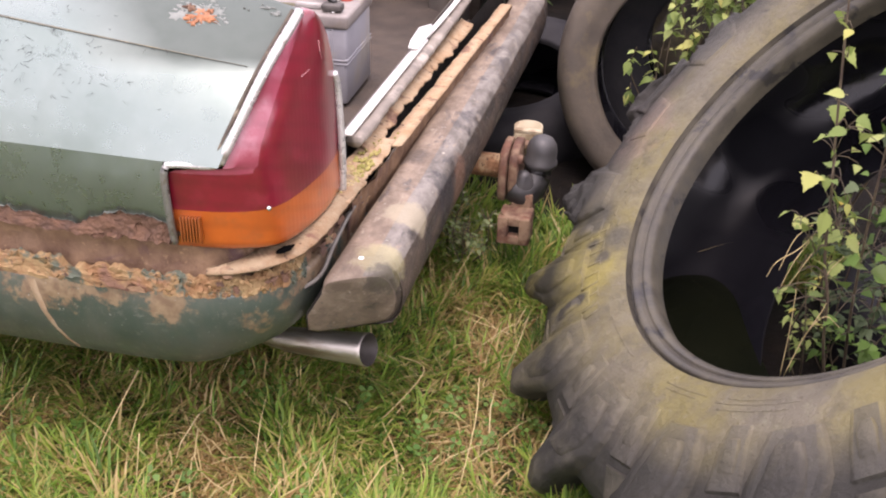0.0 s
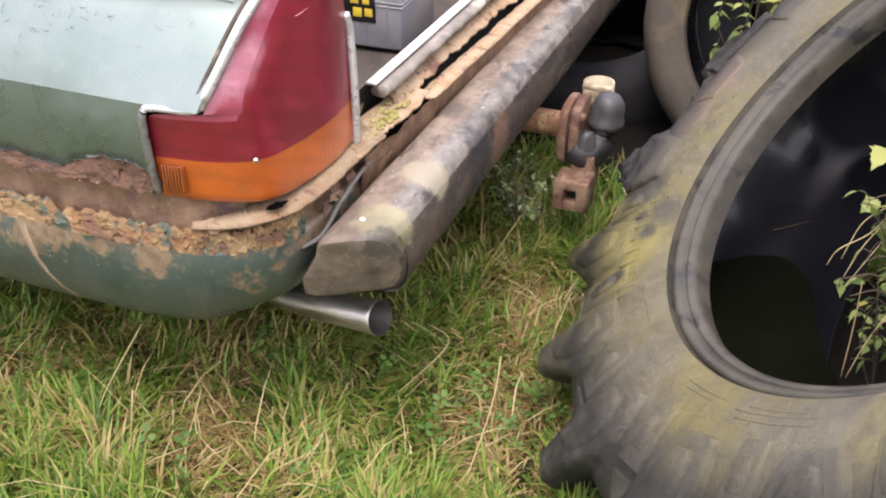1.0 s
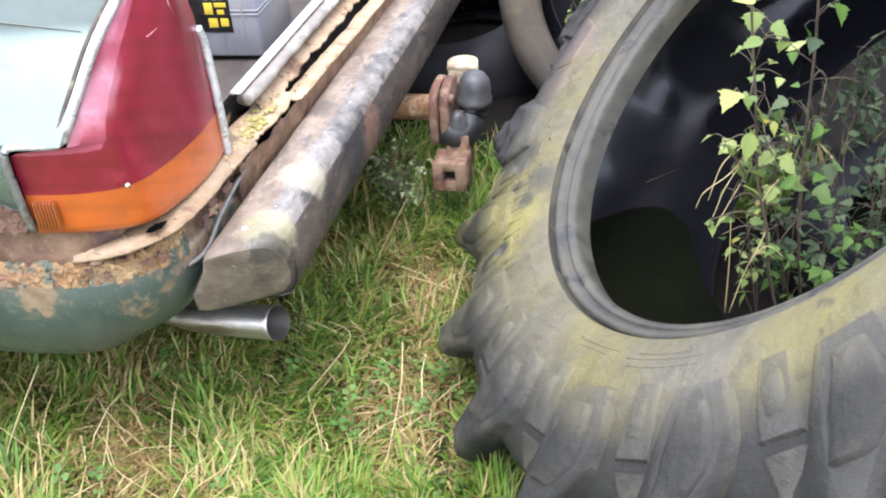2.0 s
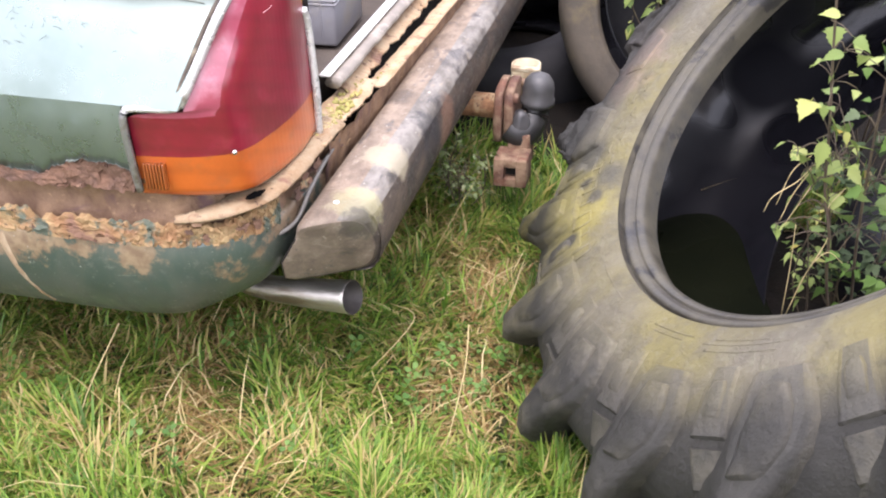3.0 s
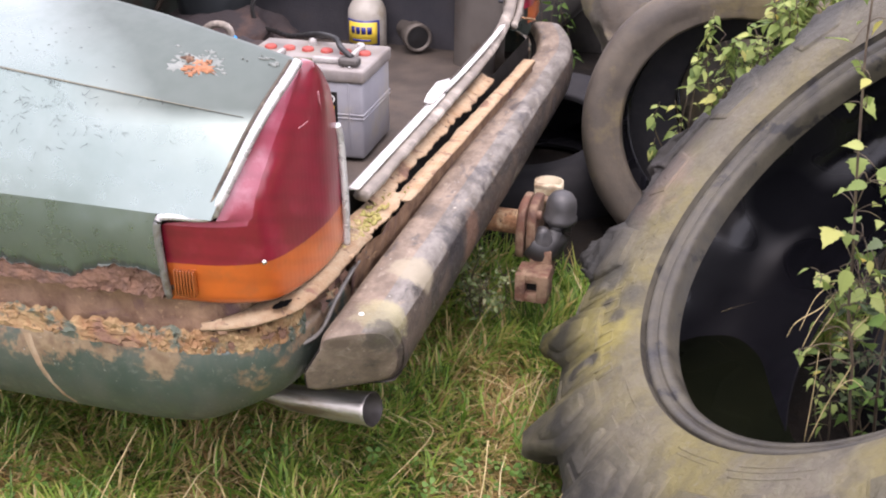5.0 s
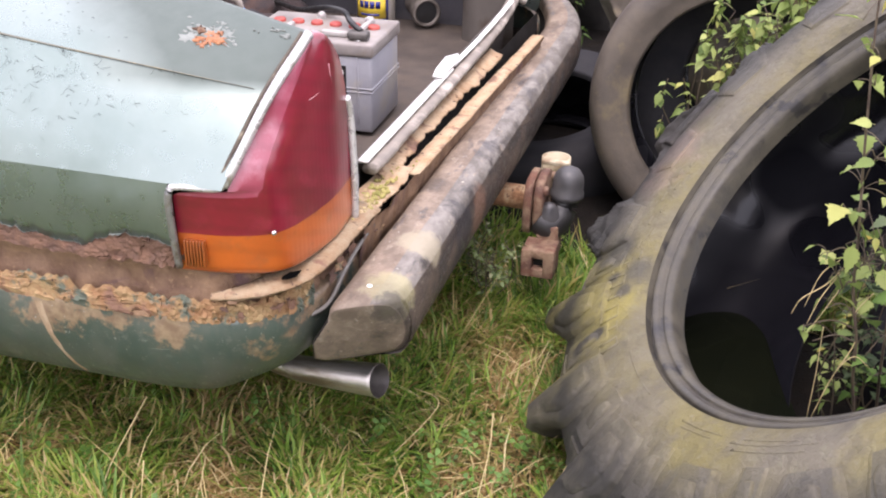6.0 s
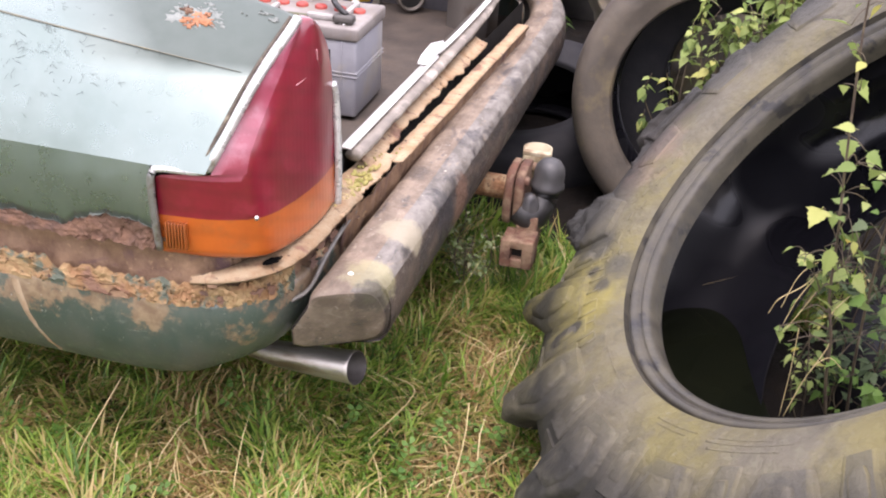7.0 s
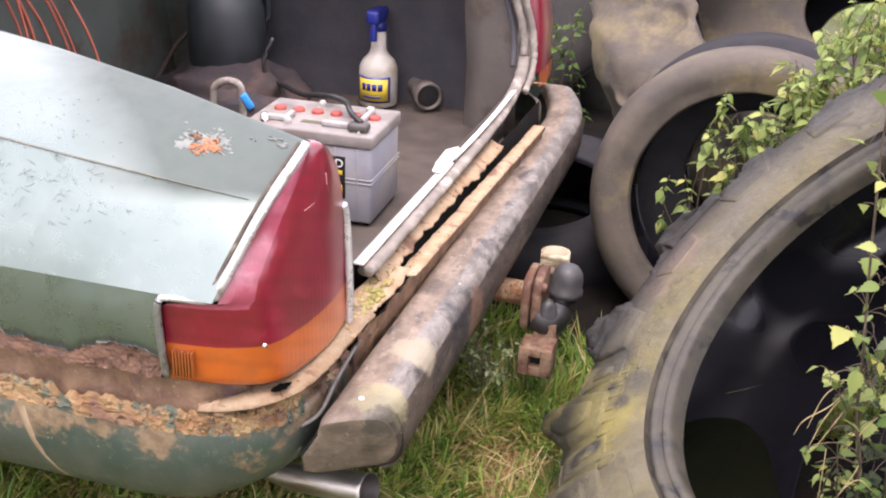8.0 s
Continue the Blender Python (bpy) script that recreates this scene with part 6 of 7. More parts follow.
NET, DIM, MASS = "green nettle with yellowing leaves growing through the tyre", "shaded weed growing inside the tyre", "leafy green nettle growing between the tyres"
WEEDS = [
    ((0.54, 2.24, 0.02), (0.475, 2.19, 0.64), 25, 0.036, MASS, LEAF_ME, 0.78),
    ((0.56, 2.22, 0.02), (0.52, 2.16, 0.60), 27, 0.038, MASS, LEAF_ME, 0.8),
    ((0.60, 2.24, 0.02), (0.56, 2.16, 0.60), 37, 0.038, MASS, LEAF_ME, 0.65),
    ((0.64, 2.24, 0.02), (0.61, 2.16, 0.67), 42, 0.04, MASS, LEAF_ME, 0.5),
    ((0.70, 2.26, 0.02), (0.67, 2.18, 0.72), 45, 0.04, MASS, LEAF_ME, 0.5),
    ((0.76, 2.26, 0.02), (0.73, 2.20, 0.78), 47, 0.042, MASS, LEAF_ME, 0.45),
    ((0.84, 2.28, 0.02), (0.81, 2.24, 0.82), 47, 0.042, MASS, LEAF_ME, 0.45),
    ((0.92, 2.28, 0.02), (0.90, 2.24, 0.86), 47, 0.042, MASS, LEAF_ME, 0.45),
    ((0.80, 2.20, 0.02), (0.76, 2.10, 0.70), 37, 0.038, MASS, LEAF_ME, 0.6),
    ((0.74, 2.30, 0.02), (0.70, 2.25, 0.82), 50, 0.04, MASS, LEAF_ME, 0.6),
    ((0.82, 2.32, 0.02), (0.79, 2.28, 0.88), 50, 0.04, MASS, LEAF_ME, 0.6),
    ((0.90, 2.34, 0.02), (0.88, 2.30, 0.92), 50, 0.04, MASS, LEAF_ME, 0.6),
    ((0.68, 2.28, 0.02), (0.635, 2.22, 0.76), 45, 0.04, MASS, LEAF_ME, 0.6),
    ((0.46, 2.36, 0.02), (0.430, 2.28, 0.425), 11, 0.036, MASS, LEAF_ME, 0.78),
]
STALKS = [((0.572, 1.43, 0.175), (0.592, 1.43, 0.255), (0.615, 1.43, 0.288), (0.640, 1.43, 0.270)), ((0.592, 1.43, 0.255), (0.612, 1.43, 0.315), (0.603, 1.43, 0.36), (0.622, 1.43, 0.395)), ((0.566, 1.43, 0.175), (0.566, 1.43, 0.26), (0.563, 1.43, 0.335)),
          ((0.578, 1.44, 0.43), (0.555, 1.43, 0.405), (0.522, 1.42, 0.385), (0.512, 1.42, 0.360)), ((0.575, 1.44, 0.42), (0.552, 1.43, 0.385), (0.536, 1.42, 0.345)), ((0.57, 1.44, 0.44), (0.545, 1.43, 0.42), (0.528, 1.42, 0.372)), ((0.585, 1.44, 0.41), (0.565, 1.43, 0.375), (0.545, 1.43, 0.33))]
TURF = [((-0.06, 1.623, 0.04), (-0.008, 1.533, 0.085), (-0.015, 1.488, 0.08), (-0.082, 1.424, 0.03)), ((-0.355, 1.351, 0.07), (-0.342, 1.29, 0.04), (-0.249, 1.225, 0.03)), ((-0.342, 1.241, 0.05), (-0.383, 1.193, 0.05), (-0.394, 1.143, 0.01)),
        ((-0.449, 1.377, 0.16), (-0.501, 1.322, 0.06), (-0.511, 1.287, 0.01)), ((0.091, 1.43, 0.14), (0.087, 1.371, 0.09), (0.059, 1.249, 0.01)), ((-0.078, 1.463, 0.03), (-0.04, 1.351, 0.05), (-0.029, 1.313, 0.03)), ((-0.415, 1.26, 0.13), (-0.432, 1.248, 0.01))]

TOWWEED = "pale straggling weed beside the tow bar"
BUSHES = [
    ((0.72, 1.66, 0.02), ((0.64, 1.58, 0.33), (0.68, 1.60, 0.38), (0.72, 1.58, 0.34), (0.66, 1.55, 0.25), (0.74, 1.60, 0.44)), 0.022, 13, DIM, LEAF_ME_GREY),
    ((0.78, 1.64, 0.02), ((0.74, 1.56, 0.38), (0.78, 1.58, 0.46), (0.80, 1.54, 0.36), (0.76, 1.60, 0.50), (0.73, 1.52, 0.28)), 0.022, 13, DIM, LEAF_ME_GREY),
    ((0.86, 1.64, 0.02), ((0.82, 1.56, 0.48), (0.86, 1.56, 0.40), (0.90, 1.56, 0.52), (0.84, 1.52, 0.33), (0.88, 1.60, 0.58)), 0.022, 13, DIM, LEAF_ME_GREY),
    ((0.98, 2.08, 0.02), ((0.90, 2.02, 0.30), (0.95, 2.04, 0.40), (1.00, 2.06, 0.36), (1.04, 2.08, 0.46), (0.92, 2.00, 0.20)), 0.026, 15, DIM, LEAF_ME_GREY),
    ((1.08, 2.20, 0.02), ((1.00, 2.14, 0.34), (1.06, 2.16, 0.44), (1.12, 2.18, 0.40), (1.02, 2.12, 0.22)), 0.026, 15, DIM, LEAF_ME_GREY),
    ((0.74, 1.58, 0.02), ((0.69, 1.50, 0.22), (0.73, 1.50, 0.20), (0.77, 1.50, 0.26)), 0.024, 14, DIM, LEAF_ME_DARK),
    ((0.66, 1.60, 0.02), ((0.60, 1.50, 0.30), (0.61, 1.52, 0.22), (0.64, 1.50, 0.34)), 0.022, 9, "small yellowing weed inside the tyre", LEAF_ME),
    ((0.56, 2.24, 0.02), ((0.50, 2.17, 0.60), (0.52, 2.16, 0.60), (0.55, 2.18, 0.62), (0.58, 2.16, 0.60)), 0.030, 16, MASS, LEAF_ME),
    ((0.64, 2.26, 0.02), ((0.61, 2.18, 0.66), (0.64, 2.20, 0.72), (0.67, 2.18, 0.70), (0.60, 2.22, 0.70)), 0.030, 18, MASS, LEAF_ME),
    ((0.74, 2.28, 0.02), ((0.70, 2.20, 0.76), (0.74, 2.22, 0.82), (0.78, 2.20, 0.78), (0.72, 2.16, 0.66)), 0.030, 18, MASS, LEAF_ME),
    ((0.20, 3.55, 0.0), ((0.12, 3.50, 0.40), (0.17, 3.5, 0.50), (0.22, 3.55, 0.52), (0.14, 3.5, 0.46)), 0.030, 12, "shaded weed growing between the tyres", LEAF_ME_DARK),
    ((0.045, 2.01, 0.0), ((0.008, 1.93, 0.20), (0.05, 1.92, 0.225), (0.085, 1.93, 0.18), (0.045, 1.92, 0.15), (0.02, 1.95, 0.16), (0.07, 1.92, 0.13)), 0.014, 20, TOWWEED, LEAF_ME_STRAW),
]


def bush(name, base, tips, size, each, label, me):
    """A branching weed: stems from one root, each with twigs that carry small leaves."""
    base = Vector(base)
    e = thing(name, Matrix.Translation(base), label, "plant", "weeds among the tyres")
    for tip in tips:
        d = Vector(tip) - base
        bow = Vector((random.uniform(-1, 1), random.uniform(-1, 1), random.uniform(0, 1))) * d.length * 0.16
        pts = [Vector((0, 0, 0)), d * 0.35 + bow, d * 0.7 + bow * 0.8, d]
        part("stem", *tube(pts, 0.0018, 5, 5, 0.4), STEM, e)
        line = smooth_line(pts, 8)
        for k in range(each):
            p = line[int(len(line) * random.uniform(0.25, 0.99))]
            a, s = random.uniform(0, 360), size * random.uniform(0.5, 1.3)
            out = Vector((math.cos(radians(a)), math.sin(radians(a)), random.uniform(0.0, 0.9))) * random.uniform(0.0, 0.035)
            if out.length > 0.012:
                part("twig", *tube([p, p + out * 0.6 + Vector((0, 0, 0.002)), p + out], 0.0007, 4, 2), STEM, e)
            for again in range(2):
                lf = new("leaf", me)
                lf.parent = e
                lf.matrix_basis = Matrix.Translation(p + out * (1.0 - 0.4 * again)) @ pose(0, 0, 0, random.uniform(-40, 40), random.uniform(-30, 50), a + random.uniform(-70, 70)) @ Matrix.Diagonal((s, s * 0.75, s, 1))
    return e


for base, tips, size, each, label, me in BUSHES:
    bush("weed", base, tips, size, each, label, me)

for base, tip, count, size, label, me, bare in WEEDS:
    for again in range(3 if label == MASS else 1):
        jog = Vector((random.uniform(-0.04, 0.04), random.uniform(-0.03, 0.03), random.uniform(-0.10, 0.03))) * min(again, 1)
        plant("weed", base, Vector(tip) + jog, count, size, label, 0.3, me, bare)


def climber(path, sprays, label, me):
    """A weed along a bent stem: sprays are (place, leaves, spread, size) round or beside it, each tied back to the stem by twigs."""
    e = thing("weed", Matrix.Translation(path[0]), label, "plant", "weeds among the tyres")
    base = Vector(path[0])
    line = smooth_line([Vector(p) - base for p in path], 10)
    part("stem", *tube([tuple(p) for p in line], 0.0027, 6, 1, 0.5), STEM, e)
    for place, count, spread, size in sprays:
        mid = Vector(place) - base
        root = min(line, key=lambda p: (p - mid).length + 0.3 * max(0.0, p.z - mid.z))
        if (root - mid).length > 0.012:
            part("twig", *tube([root, (root + mid) / 2 + Vector((0, 0, 0.012)), mid], 0.0013, 5, 4, 0.6), STEM, e)
        for k in range(count):
            p = mid + Vector([random.gauss(0, 0.5) * spread for _ in range(3)])
            s = size * random.choice((0.35, 0.45, 0.6, 0.72, 0.85))
            lf = new("leaf", me[k % len(me)])
            lf.parent = e
            lf.matrix_basis = Matrix.Translation(p) @ pose(0, 0, 0, random.uniform(-30, 30), random.uniform(-25, 55), random.uniform(0, 360)) @ Matrix.Diagonal((s, s, s, 1))
            if (p - mid).length > 0.010:
                part("twig", *tube([mid, (mid + p) / 2 + Vector((0, 0, 0.004)), p], 0.0007, 4, 2), STEM, e)
    return e


random.seed(57)
climber([(0.68, 1.50, 0.05), (0.63, 1.45, 0.22), (0.612, 1.43, 0.32), (0.594, 1.43, 0.393), (0.584, 1.43, 0.49), (0.571, 1.43, 0.59), (0.56, 1.43, 0.69), (0.55, 1.43, 0.79), (0.546, 1.43, 0.90)],
        [((0.590, 1.43, 0.36), 5, 0.045, 0.040), ((0.575, 1.42, 0.405), 5, 0.04, 0.042), ((0.602, 1.43, 0.44), 6, 0.05, 0.046), ((0.585, 1.42, 0.478), 6, 0.05, 0.046), ((0.592, 1.43, 0.52), 6, 0.05, 0.045),
         ((0.575, 1.42, 0.56), 5, 0.045, 0.044), ((0.585, 1.43, 0.60), 5, 0.045, 0.042), ((0.560, 1.43, 0.64), 3, 0.03, 0.038), ((0.565, 1.43, 0.70), 3, 0.03, 0.036), ((0.552, 1.43, 0.75), 3, 0.025, 0.034), ((0.549, 1.43, 0.81), 3, 0.025, 0.034), ((0.547, 1.43, 0.87), 3, 0.03, 0.034),
         ((0.548, 1.43, 0.455), 3, 0.025, 0.026), ((0.565, 1.43, 0.425), 3, 0.025, 0.030), ((0.560, 1.43, 0.365), 2, 0.025, 0.028), ((0.536, 1.43, 0.335), 2, 0.012, 0.026), ((0.552, 1.43, 0.31), 1, 0.008, 0.024), ((0.62, 1.45, 0.36), 5, 0.045, 0.042), ((0.64, 1.46, 0.43), 5, 0.05, 0.044)], NET, (LEAF_LOBED, LEAF_ME))
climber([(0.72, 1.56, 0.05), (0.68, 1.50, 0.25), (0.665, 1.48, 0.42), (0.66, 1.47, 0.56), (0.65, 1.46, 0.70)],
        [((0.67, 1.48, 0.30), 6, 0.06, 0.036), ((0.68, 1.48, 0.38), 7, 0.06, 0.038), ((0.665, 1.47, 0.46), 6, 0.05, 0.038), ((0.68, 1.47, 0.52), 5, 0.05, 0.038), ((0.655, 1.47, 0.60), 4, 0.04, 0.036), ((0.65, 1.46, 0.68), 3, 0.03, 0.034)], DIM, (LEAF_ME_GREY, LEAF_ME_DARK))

# dead stalks inside the tyre
for pts in STALKS:
    tagged(part("dead_stalk", *tube(pts, 0.0009, 5, 5, 0.6), STRAW), "pale dry stalk hanging among the weeds in the tyre", "stalk", "dead stalks")
for pts in TURF:
    tagged(part("dead_stalk", *tube(pts, 0.0011, 5, 3, 0.6), STRAW), "pale bent stalk lying on the grass", "stalk", "dead stalks")

# bits of dead grass blown onto the wing
random.seed(8)
bits = []
for k in range(130):
    x, a = random.gauss(-0.42, 0.10), min(0.97, max(0.05, random.gauss(0.72, 0.2)))
    cy, cz = crease(x)
    p = Vector((x, -0.122 + (cy + 0.122) * a, 0.582 + (cz - 0.582) * a)) + (0.003 + 0.007 * math.sin(math.pi * a)) * Vector((0, -0.85, 0.5))
    d = Vector((random.uniform(-1, 1), random.uniform(-0.5, 0.5), random.uniform(-0.8, 0.8))).normalized() * random.uniform(0.004, 0.015)
    q = p + d * 0.5 + Vector((0, -0.0008, 0.0005)) + Vector((random.uniform(-1, 1), 0, random.uniform(-1, 1))) * 0.003
    bits.append(tube([tuple(CAR @ v) for v in (p, q, p + d)], random.uniform(0.00012, 0.00024), 4, 3))
for k in range(36):
    x, a = random.gauss(-0.42, 0.07), random.uniform(0.05, 0.6)
    p = on_deck(x, a, 0.001)
    d = Vector((random.uniform(-1, 1), random.uniform(-0.6, 0.6), 0.1)) * random.uniform(0.002, 0.006)
    bits.append(tube([tuple(CAR @ v) for v in (p, p + d)], 0.00022, 4, 1))
tagged(part("plant_litter", *join(*bits), SHADE_LITTER), "fine dark plant litter stuck to the wing", "litter", kind="stuff")

# ---- clutter deep in the boot ----
ORANGE = surface("orange_cord", (0.36, 0.085, 0.05), (0.46, 0.14, 0.085), 30, 0.6)
cord = thing("orange_cord", CAR, "faded orange cord hanging in loops in the boot", "cord")
random.seed(3)
for y0, z0, y1, z1 in ((0.62, 0.80, 0.67, 0.68), (0.64, 0.80, 0.687, 0.673), (0.65, 0.80, 0.70, 0.66), (0.655, 0.79, 0.736, 0.639), (0.66, 0.80, 0.66, 0.69), (0.79, 0.77, 0.867, 0.572), (0.785, 0.77, 0.855, 0.565), (0.80, 0.76, 0.88, 0.57)):
    x = random.uniform(-1.03, -0.97)
    part("strand", *tube([(x - 0.03, y0, z0), (x, (y0 + y1) / 2 - 0.008, (z0 + z1) / 2 + 0.02), (x + 0.01, y1, z1), (x + 0.01, y1 + 0.02, z1 - 0.12)], 0.0032, 6, 5), ORANGE, cord)
GREENJAR = surface("dark_green_plastic", (0.012, 0.016, 0.018), (0.020, 0.025, 0.028), 14, 0.6, bumps=0.1)
jug = thing("plastic_jug", CAR @ pose(-0.93, 1.42, 0.40, 0, 0, 60) @ Matrix.Scale(0.9, 4), "dark green plastic jug on sacking in the boot", "jug")
part("jug_body", *lathe([(0.0, 0.0), (0.10, 0.0), (0.115, 0.02), (0.115, 0.2), (0.09, 0.26), (0.03, 0.30), (0.03, 0.33), (0.0, 0.33)], None, 28), GREENJAR, jug)
part("jug_handle", *tube([(0.09, 0, 0.25), (0.14, 0, 0.24), (0.15, 0, 0.16), (0.115, 0, 0.1)], 0.012, 8, 5), GREENJAR, jug)
BAG = surface("dark_sacking", (0.020, 0.016, 0.018), (0.040, 0.029, 0.028), 12, 0.9, c3=(0.07, 0.042, 0.034), scale3=8, bumps=0.6, dist=0.005)


def lump(name, x, y, z, sx, sy, sz, seed, mat, label, category):
    bm = bmesh.new()
    bmesh.ops.create_icosphere(bm, subdivisions=4, radius=1)
    for v in bm.verts:
        n = v.co.normalized()
        k = 1 + 0.28 * noise.noise(n * 1.7 + Vector((seed, 0, 0))) + 0.12 * noise.noise(n * 5 + Vector((seed, 3, 0)))
        v.co = Vector((n.x * sx * k, n.y * sy * k, max(n.z * sz * k, -sz * 0.5) + sz * 0.5))
    me = bpy.data.meshes.new(name)
    bm.to_mesh(me)
    bm.free()
    me.materials.append(mat)
    for p in me.polygons:
        p.use_smooth = True
    ob = new(name, me)
    ob.matrix_world = CAR @ pose(x, y, z)
    return tagged(ob, label, category)


lump("old_sack", -0.70, 1.08, 0.33, 0.13, 0.10, 0.09, 2.0, BAG, "crumpled dark brown sacking in the boot", "sack")
lump("old_sack", -0.90, 1.38, 0.33, 0.19, 0.16, 0.085, 5.0, BAG, "crumpled dark sacking heaped in the boot", "sack")
tagged(part("looped_hose", *tube([tuple(CAR @ Vector(p)) for p in ((-0.755, 0.99, 0.32), (-0.75, 1.0, 0.466), (-0.743, 1.0, 0.497), (-0.713, 1.0, 0.513), (-0.682, 1.0, 0.505), (-0.675, 1.0, 0.46), (-0.672, 1.0, 0.32))], 0.009, 8, 6), TRIM), "grey bent hose standing in the boot", "hose")
CYAN = surface("bright_blue_plastic", (0.02, 0.25, 0.6), (0.03, 0.3, 0.7), 20, 0.5)
tagged(part("blue_clip", *[(turned(v, CAR @ pose(-0.664, 1.0, 0.47, 10, 60, 30)), f) for v, f in [box(-0.02, 0.02, -0.008, 0.008, -0.008, 0.008, 0.003)]][0], CYAN), "bright blue plastic clip among cables", "clip")

# ---- grass ----
rng = np.random.default_rng(5)


def blades(n, xs, ys, length, width, lean, keep=None):
    """Blades of grass as narrow bent strips: points and faces."""
    x, y = rng.uniform(*xs, n), rng.uniform(*ys, n)
    clump = np.array([noise.noise((a * 7, b * 7, 0)) for a, b in zip(x, y)])
    if keep is not None:
        ok = keep(x, y)
        x, y, clump = x[ok], y[ok], clump[ok]
    n = len(x)
    L = rng.uniform(*length, n) * (1 + 0.6 * clump)
    swirl = np.array([noise.noise((p * 5, q * 5, 4)) + 0.6 * noise.noise((p * 14, q * 14, 6)) for p, q in zip(x, y)])
    a = swirl * 5.5 + rng.normal(0, 0.9, n)
    tilt = np.clip(np.abs(rng.normal(lean, 0.35, n)), 0.05, 1.5)
    curl = rng.normal(0, 0.5, n)
    w = rng.uniform(*width, n)
    rows, px, py, pz, last = [], x.copy(), y.copy(), np.zeros(n), 0.0
    for t, ww in ((0.0, 1.0), (0.3, 1.0), (0.65, 0.75), (1.0, 0.06)):
        ang, step = tilt * (0.35 + 1.0 * t), L * (t - last)
        last = t
        c, d = np.cos(a + curl * t), np.sin(a + curl * t)
        px, py, pz = px + step * np.sin(ang) * c, py + step * np.sin(ang) * d, np.maximum(pz + step * np.cos(ang), 0.002)
        for sg in (-1, 1):
            rows.append(np.stack([px - sg * d * w * ww / 2, py + sg * c * w * ww / 2, pz], 1))
    v = np.stack(rows, 1).reshape(-1, 3)
    base = np.arange(n)[:, None] * 8
    f = np.concatenate([base + np.array(q) for q in ((0, 1, 3, 2), (2, 3, 5, 4), (4, 5, 7, 6))], 0)
    return v, f


def stuff(name, pieces, mat, label, category):
    v = np.concatenate([p[0] for p in pieces])
    k, fs = 0, []
    for p in pieces:
        fs.append(p[1] + k)
        k += len(p[0])
    f = np.concatenate(fs)
    me = bpy.data.meshes.new(name)
    me.from_pydata(v.tolist(), [], f.tolist())
    me.materials.append(mat)
    return tagged(new(name, me), label, category, kind="stuff")


def open_ground(x, y):
    """Where grass grows: not on the shade patches under and behind the tyres."""
    ok = np.ones(len(x), bool)
    for (mx, my), rx, ry in EARTH_SHADE:
        ok &= ((x - mx) / rx) ** 2 + ((y - my) / ry) ** 2 > 0.92
    return ok


def dryness(x, y):
    """Where the sward is parched: by chance, and in a worn track beside the tyre."""
    n = np.array([noise.noise((a * 4.5, b * 4.5, 3)) for a, b in zip(x, y)])
    return n - 0.03 - 0.35 * np.exp(-((x - 0.2) / 0.2) ** 2 - ((y - 1.66) / 0.22) ** 2) + 0.30 * np.exp(-((x - 0.15) / 0.15) ** 2 - ((y - 1.27) / 0.15) ** 2)


def lush(x, y):
    return open_ground(x, y) & (dryness(x, y) < rng.normal(0.05, 0.2, len(x)))


def parched(x, y):
    return open_ground(x, y) & (dryness(x, y) > rng.normal(0.06, 0.2, len(x)))


def around(x, y):
    """The meadow outside the close sward."""
    return open_ground(x, y) & ~((x > -1.1) & (x < 0.75) & (y > 0.75) & (y < 2.05))


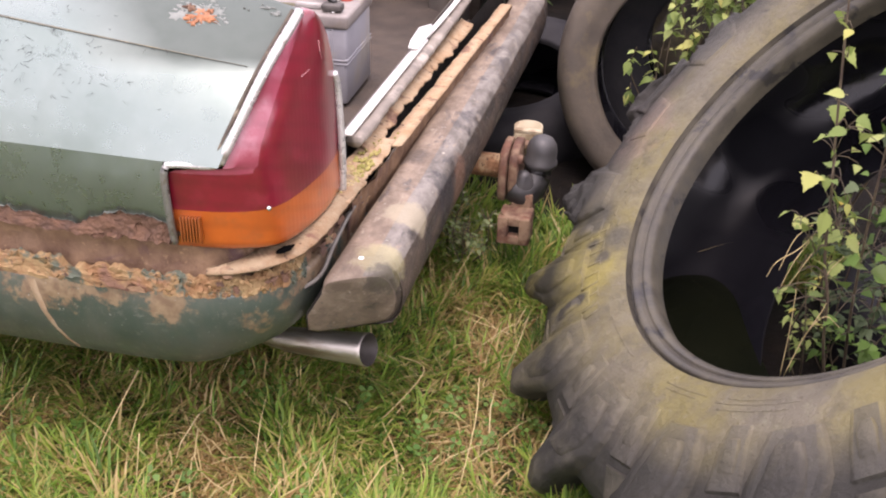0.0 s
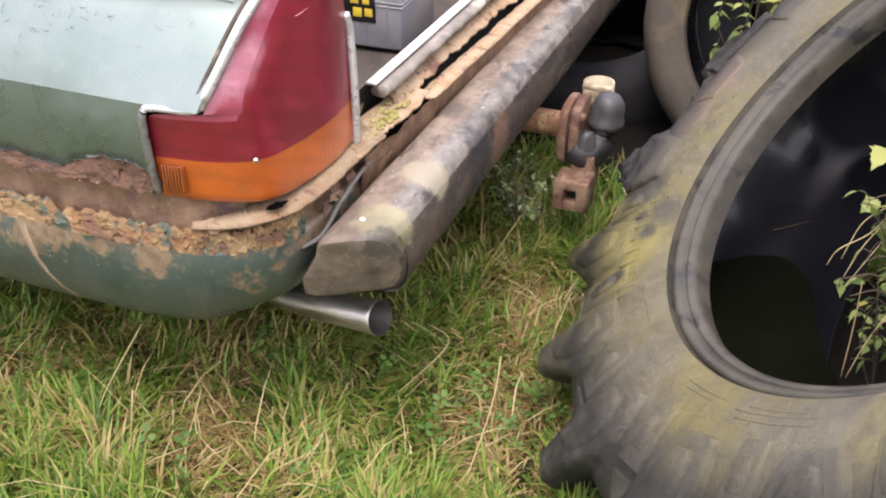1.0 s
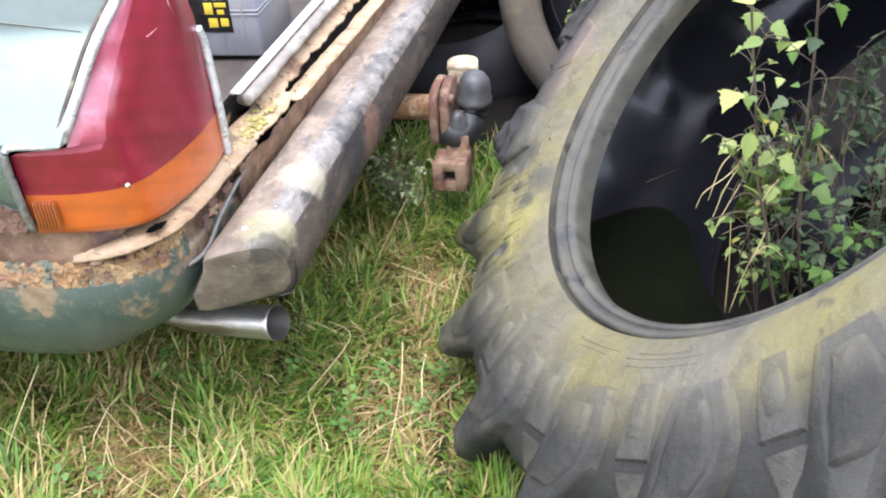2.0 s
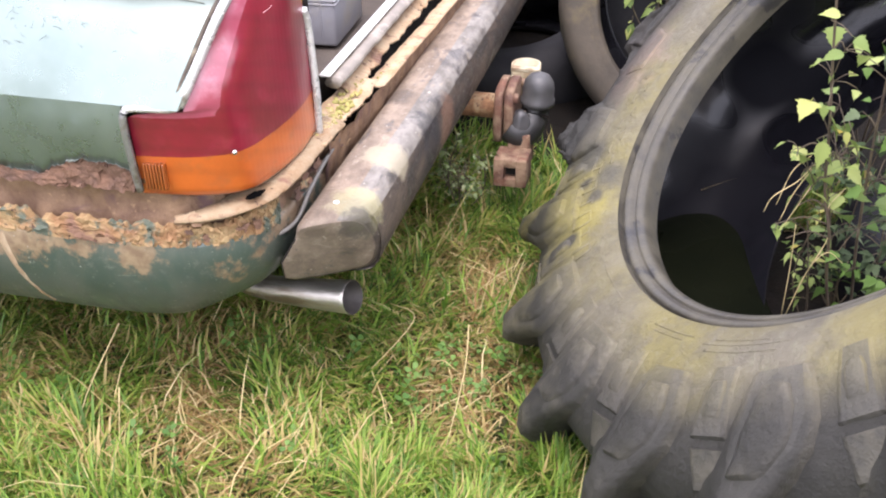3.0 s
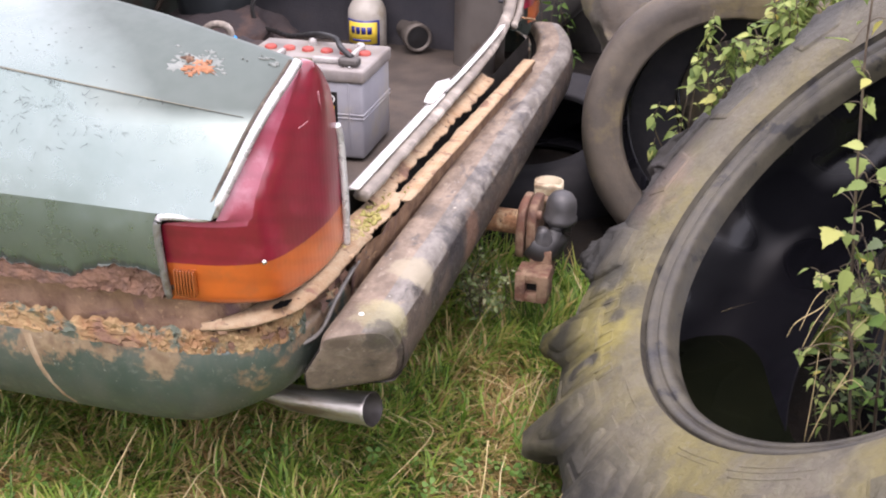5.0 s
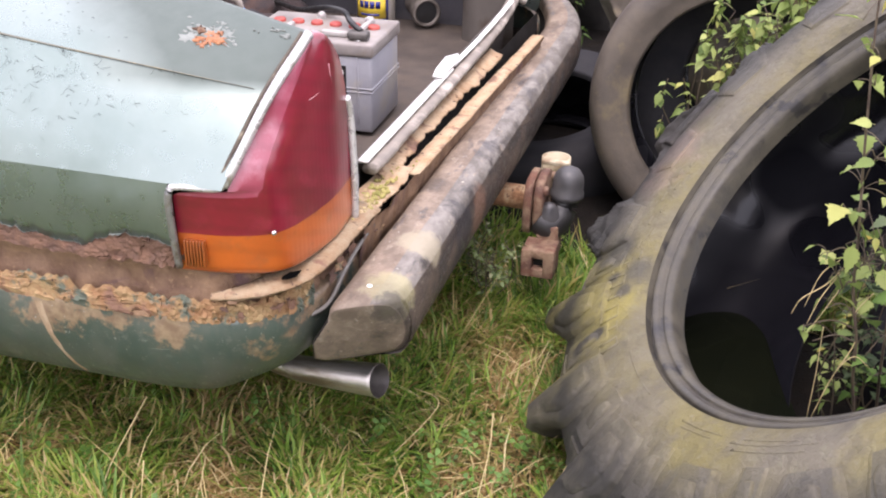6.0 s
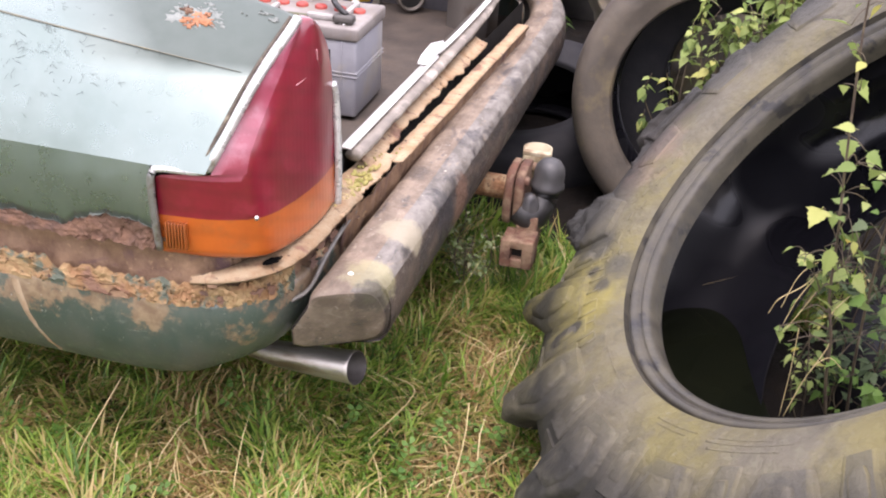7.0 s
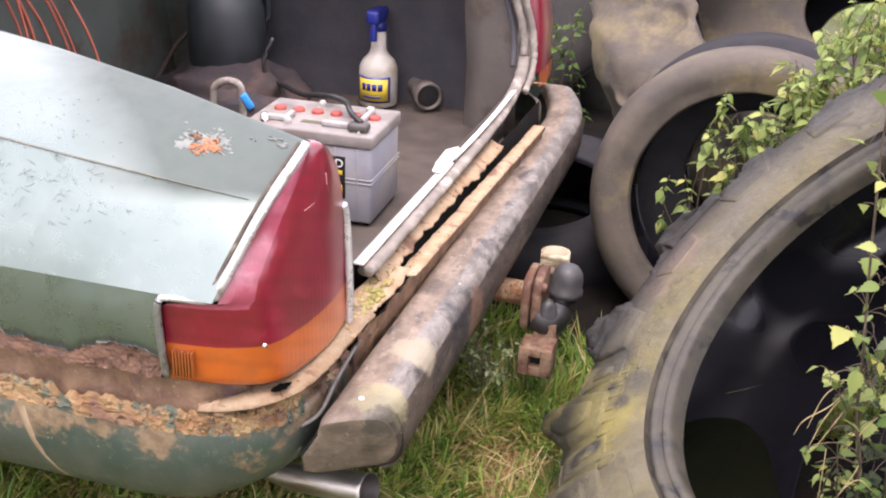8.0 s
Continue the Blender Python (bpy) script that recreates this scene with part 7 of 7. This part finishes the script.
def clovers(n, xs, ys):
    """Small three-lobed leaves held up in the grass."""
    vs, fs = [], []
    for k in range(n):
        x, y, z = rng.uniform(*xs), rng.uniform(*ys), rng.uniform(0.015, 0.045)
        if noise.noise((x * 6, y * 6, 9)) < 0.05 or not open_ground(np.array([x]), np.array([y]))[0]:
            continue
        turn, r, tip = rng.uniform(0, 6.28), rng.uniform(0.005, 0.0105), rng.normal(0, 0.35, 2)
        for lobe in range(3):
            a = turn + lobe * 2.094
            k0 = len(vs)
            for da, f in ((0, 0.1), (-0.55, 0.9), (-0.3, 1.35), (0.0, 1.3), (0.3, 1.35), (0.55, 0.9)):
                dx, dy = math.cos(a + da) * r * f, math.sin(a + da) * r * f
                vs.append((x + dx, y + dy, z + dx * tip[0] + dy * tip[1] + 0.15 * r * f))
            fs += [(k0, k0 + 1, k0 + 2, k0 + 3), (k0, k0 + 3, k0 + 4, k0 + 5)]
    return np.array(vs), np.array(fs)


stuff("grass", [blades(62000, (-1.1, 0.75), (0.75, 2.05), (0.03, 0.085), (0.0024, 0.0056), 1.05, lush),
                blades(26000, (-1.0, 0.9), (1.95, 4.2), (0.05, 0.12), (0.003, 0.006), 0.8, open_ground),
                blades(9000, (-1.1, -0.30), (0.75, 1.20), (0.06, 0.12), (0.0026, 0.0056), 0.75, open_ground),
                blades(7000, (-0.05, 0.25), (0.85, 1.25), (0.05, 0.10), (0.0026, 0.0056), 0.85, open_ground),
                blades(60000, (-5, 5), (-4, 8), (0.06, 0.13), (0.006, 0.014), 0.9, around)], GRASS, "matted green meadow grass", "grass")
stuff("parched_grass", [blades(46000, (-1.1, 0.75), (0.75, 2.05), (0.022, 0.068), (0.0018, 0.0042), 1.25, parched),
                        blades(13000, (-1.1, 0.75), (0.75, 2.05), (0.03, 0.09), (0.0016, 0.0034), 1.25, open_ground)], DRY, "yellow and brown parched grass in patches", "grass")
stuff("clover", [clovers(2000, (-1.0, 0.5), (0.8, 1.6))], CLOVER, "small clover leaves among the grass", "clover")
stuff("dry_grass", [blades(1000, (-1.1, 0.6), (0.8, 2.1), (0.05, 0.15), (0.0014, 0.0030), 1.25, open_ground), blades(40, (-1.0, 0.5), (0.85, 1.9), (0.14, 0.24), (0.0015, 0.0024), 0.9, open_ground)], STRAW, "dry straw stems lying in the grass", "straw")
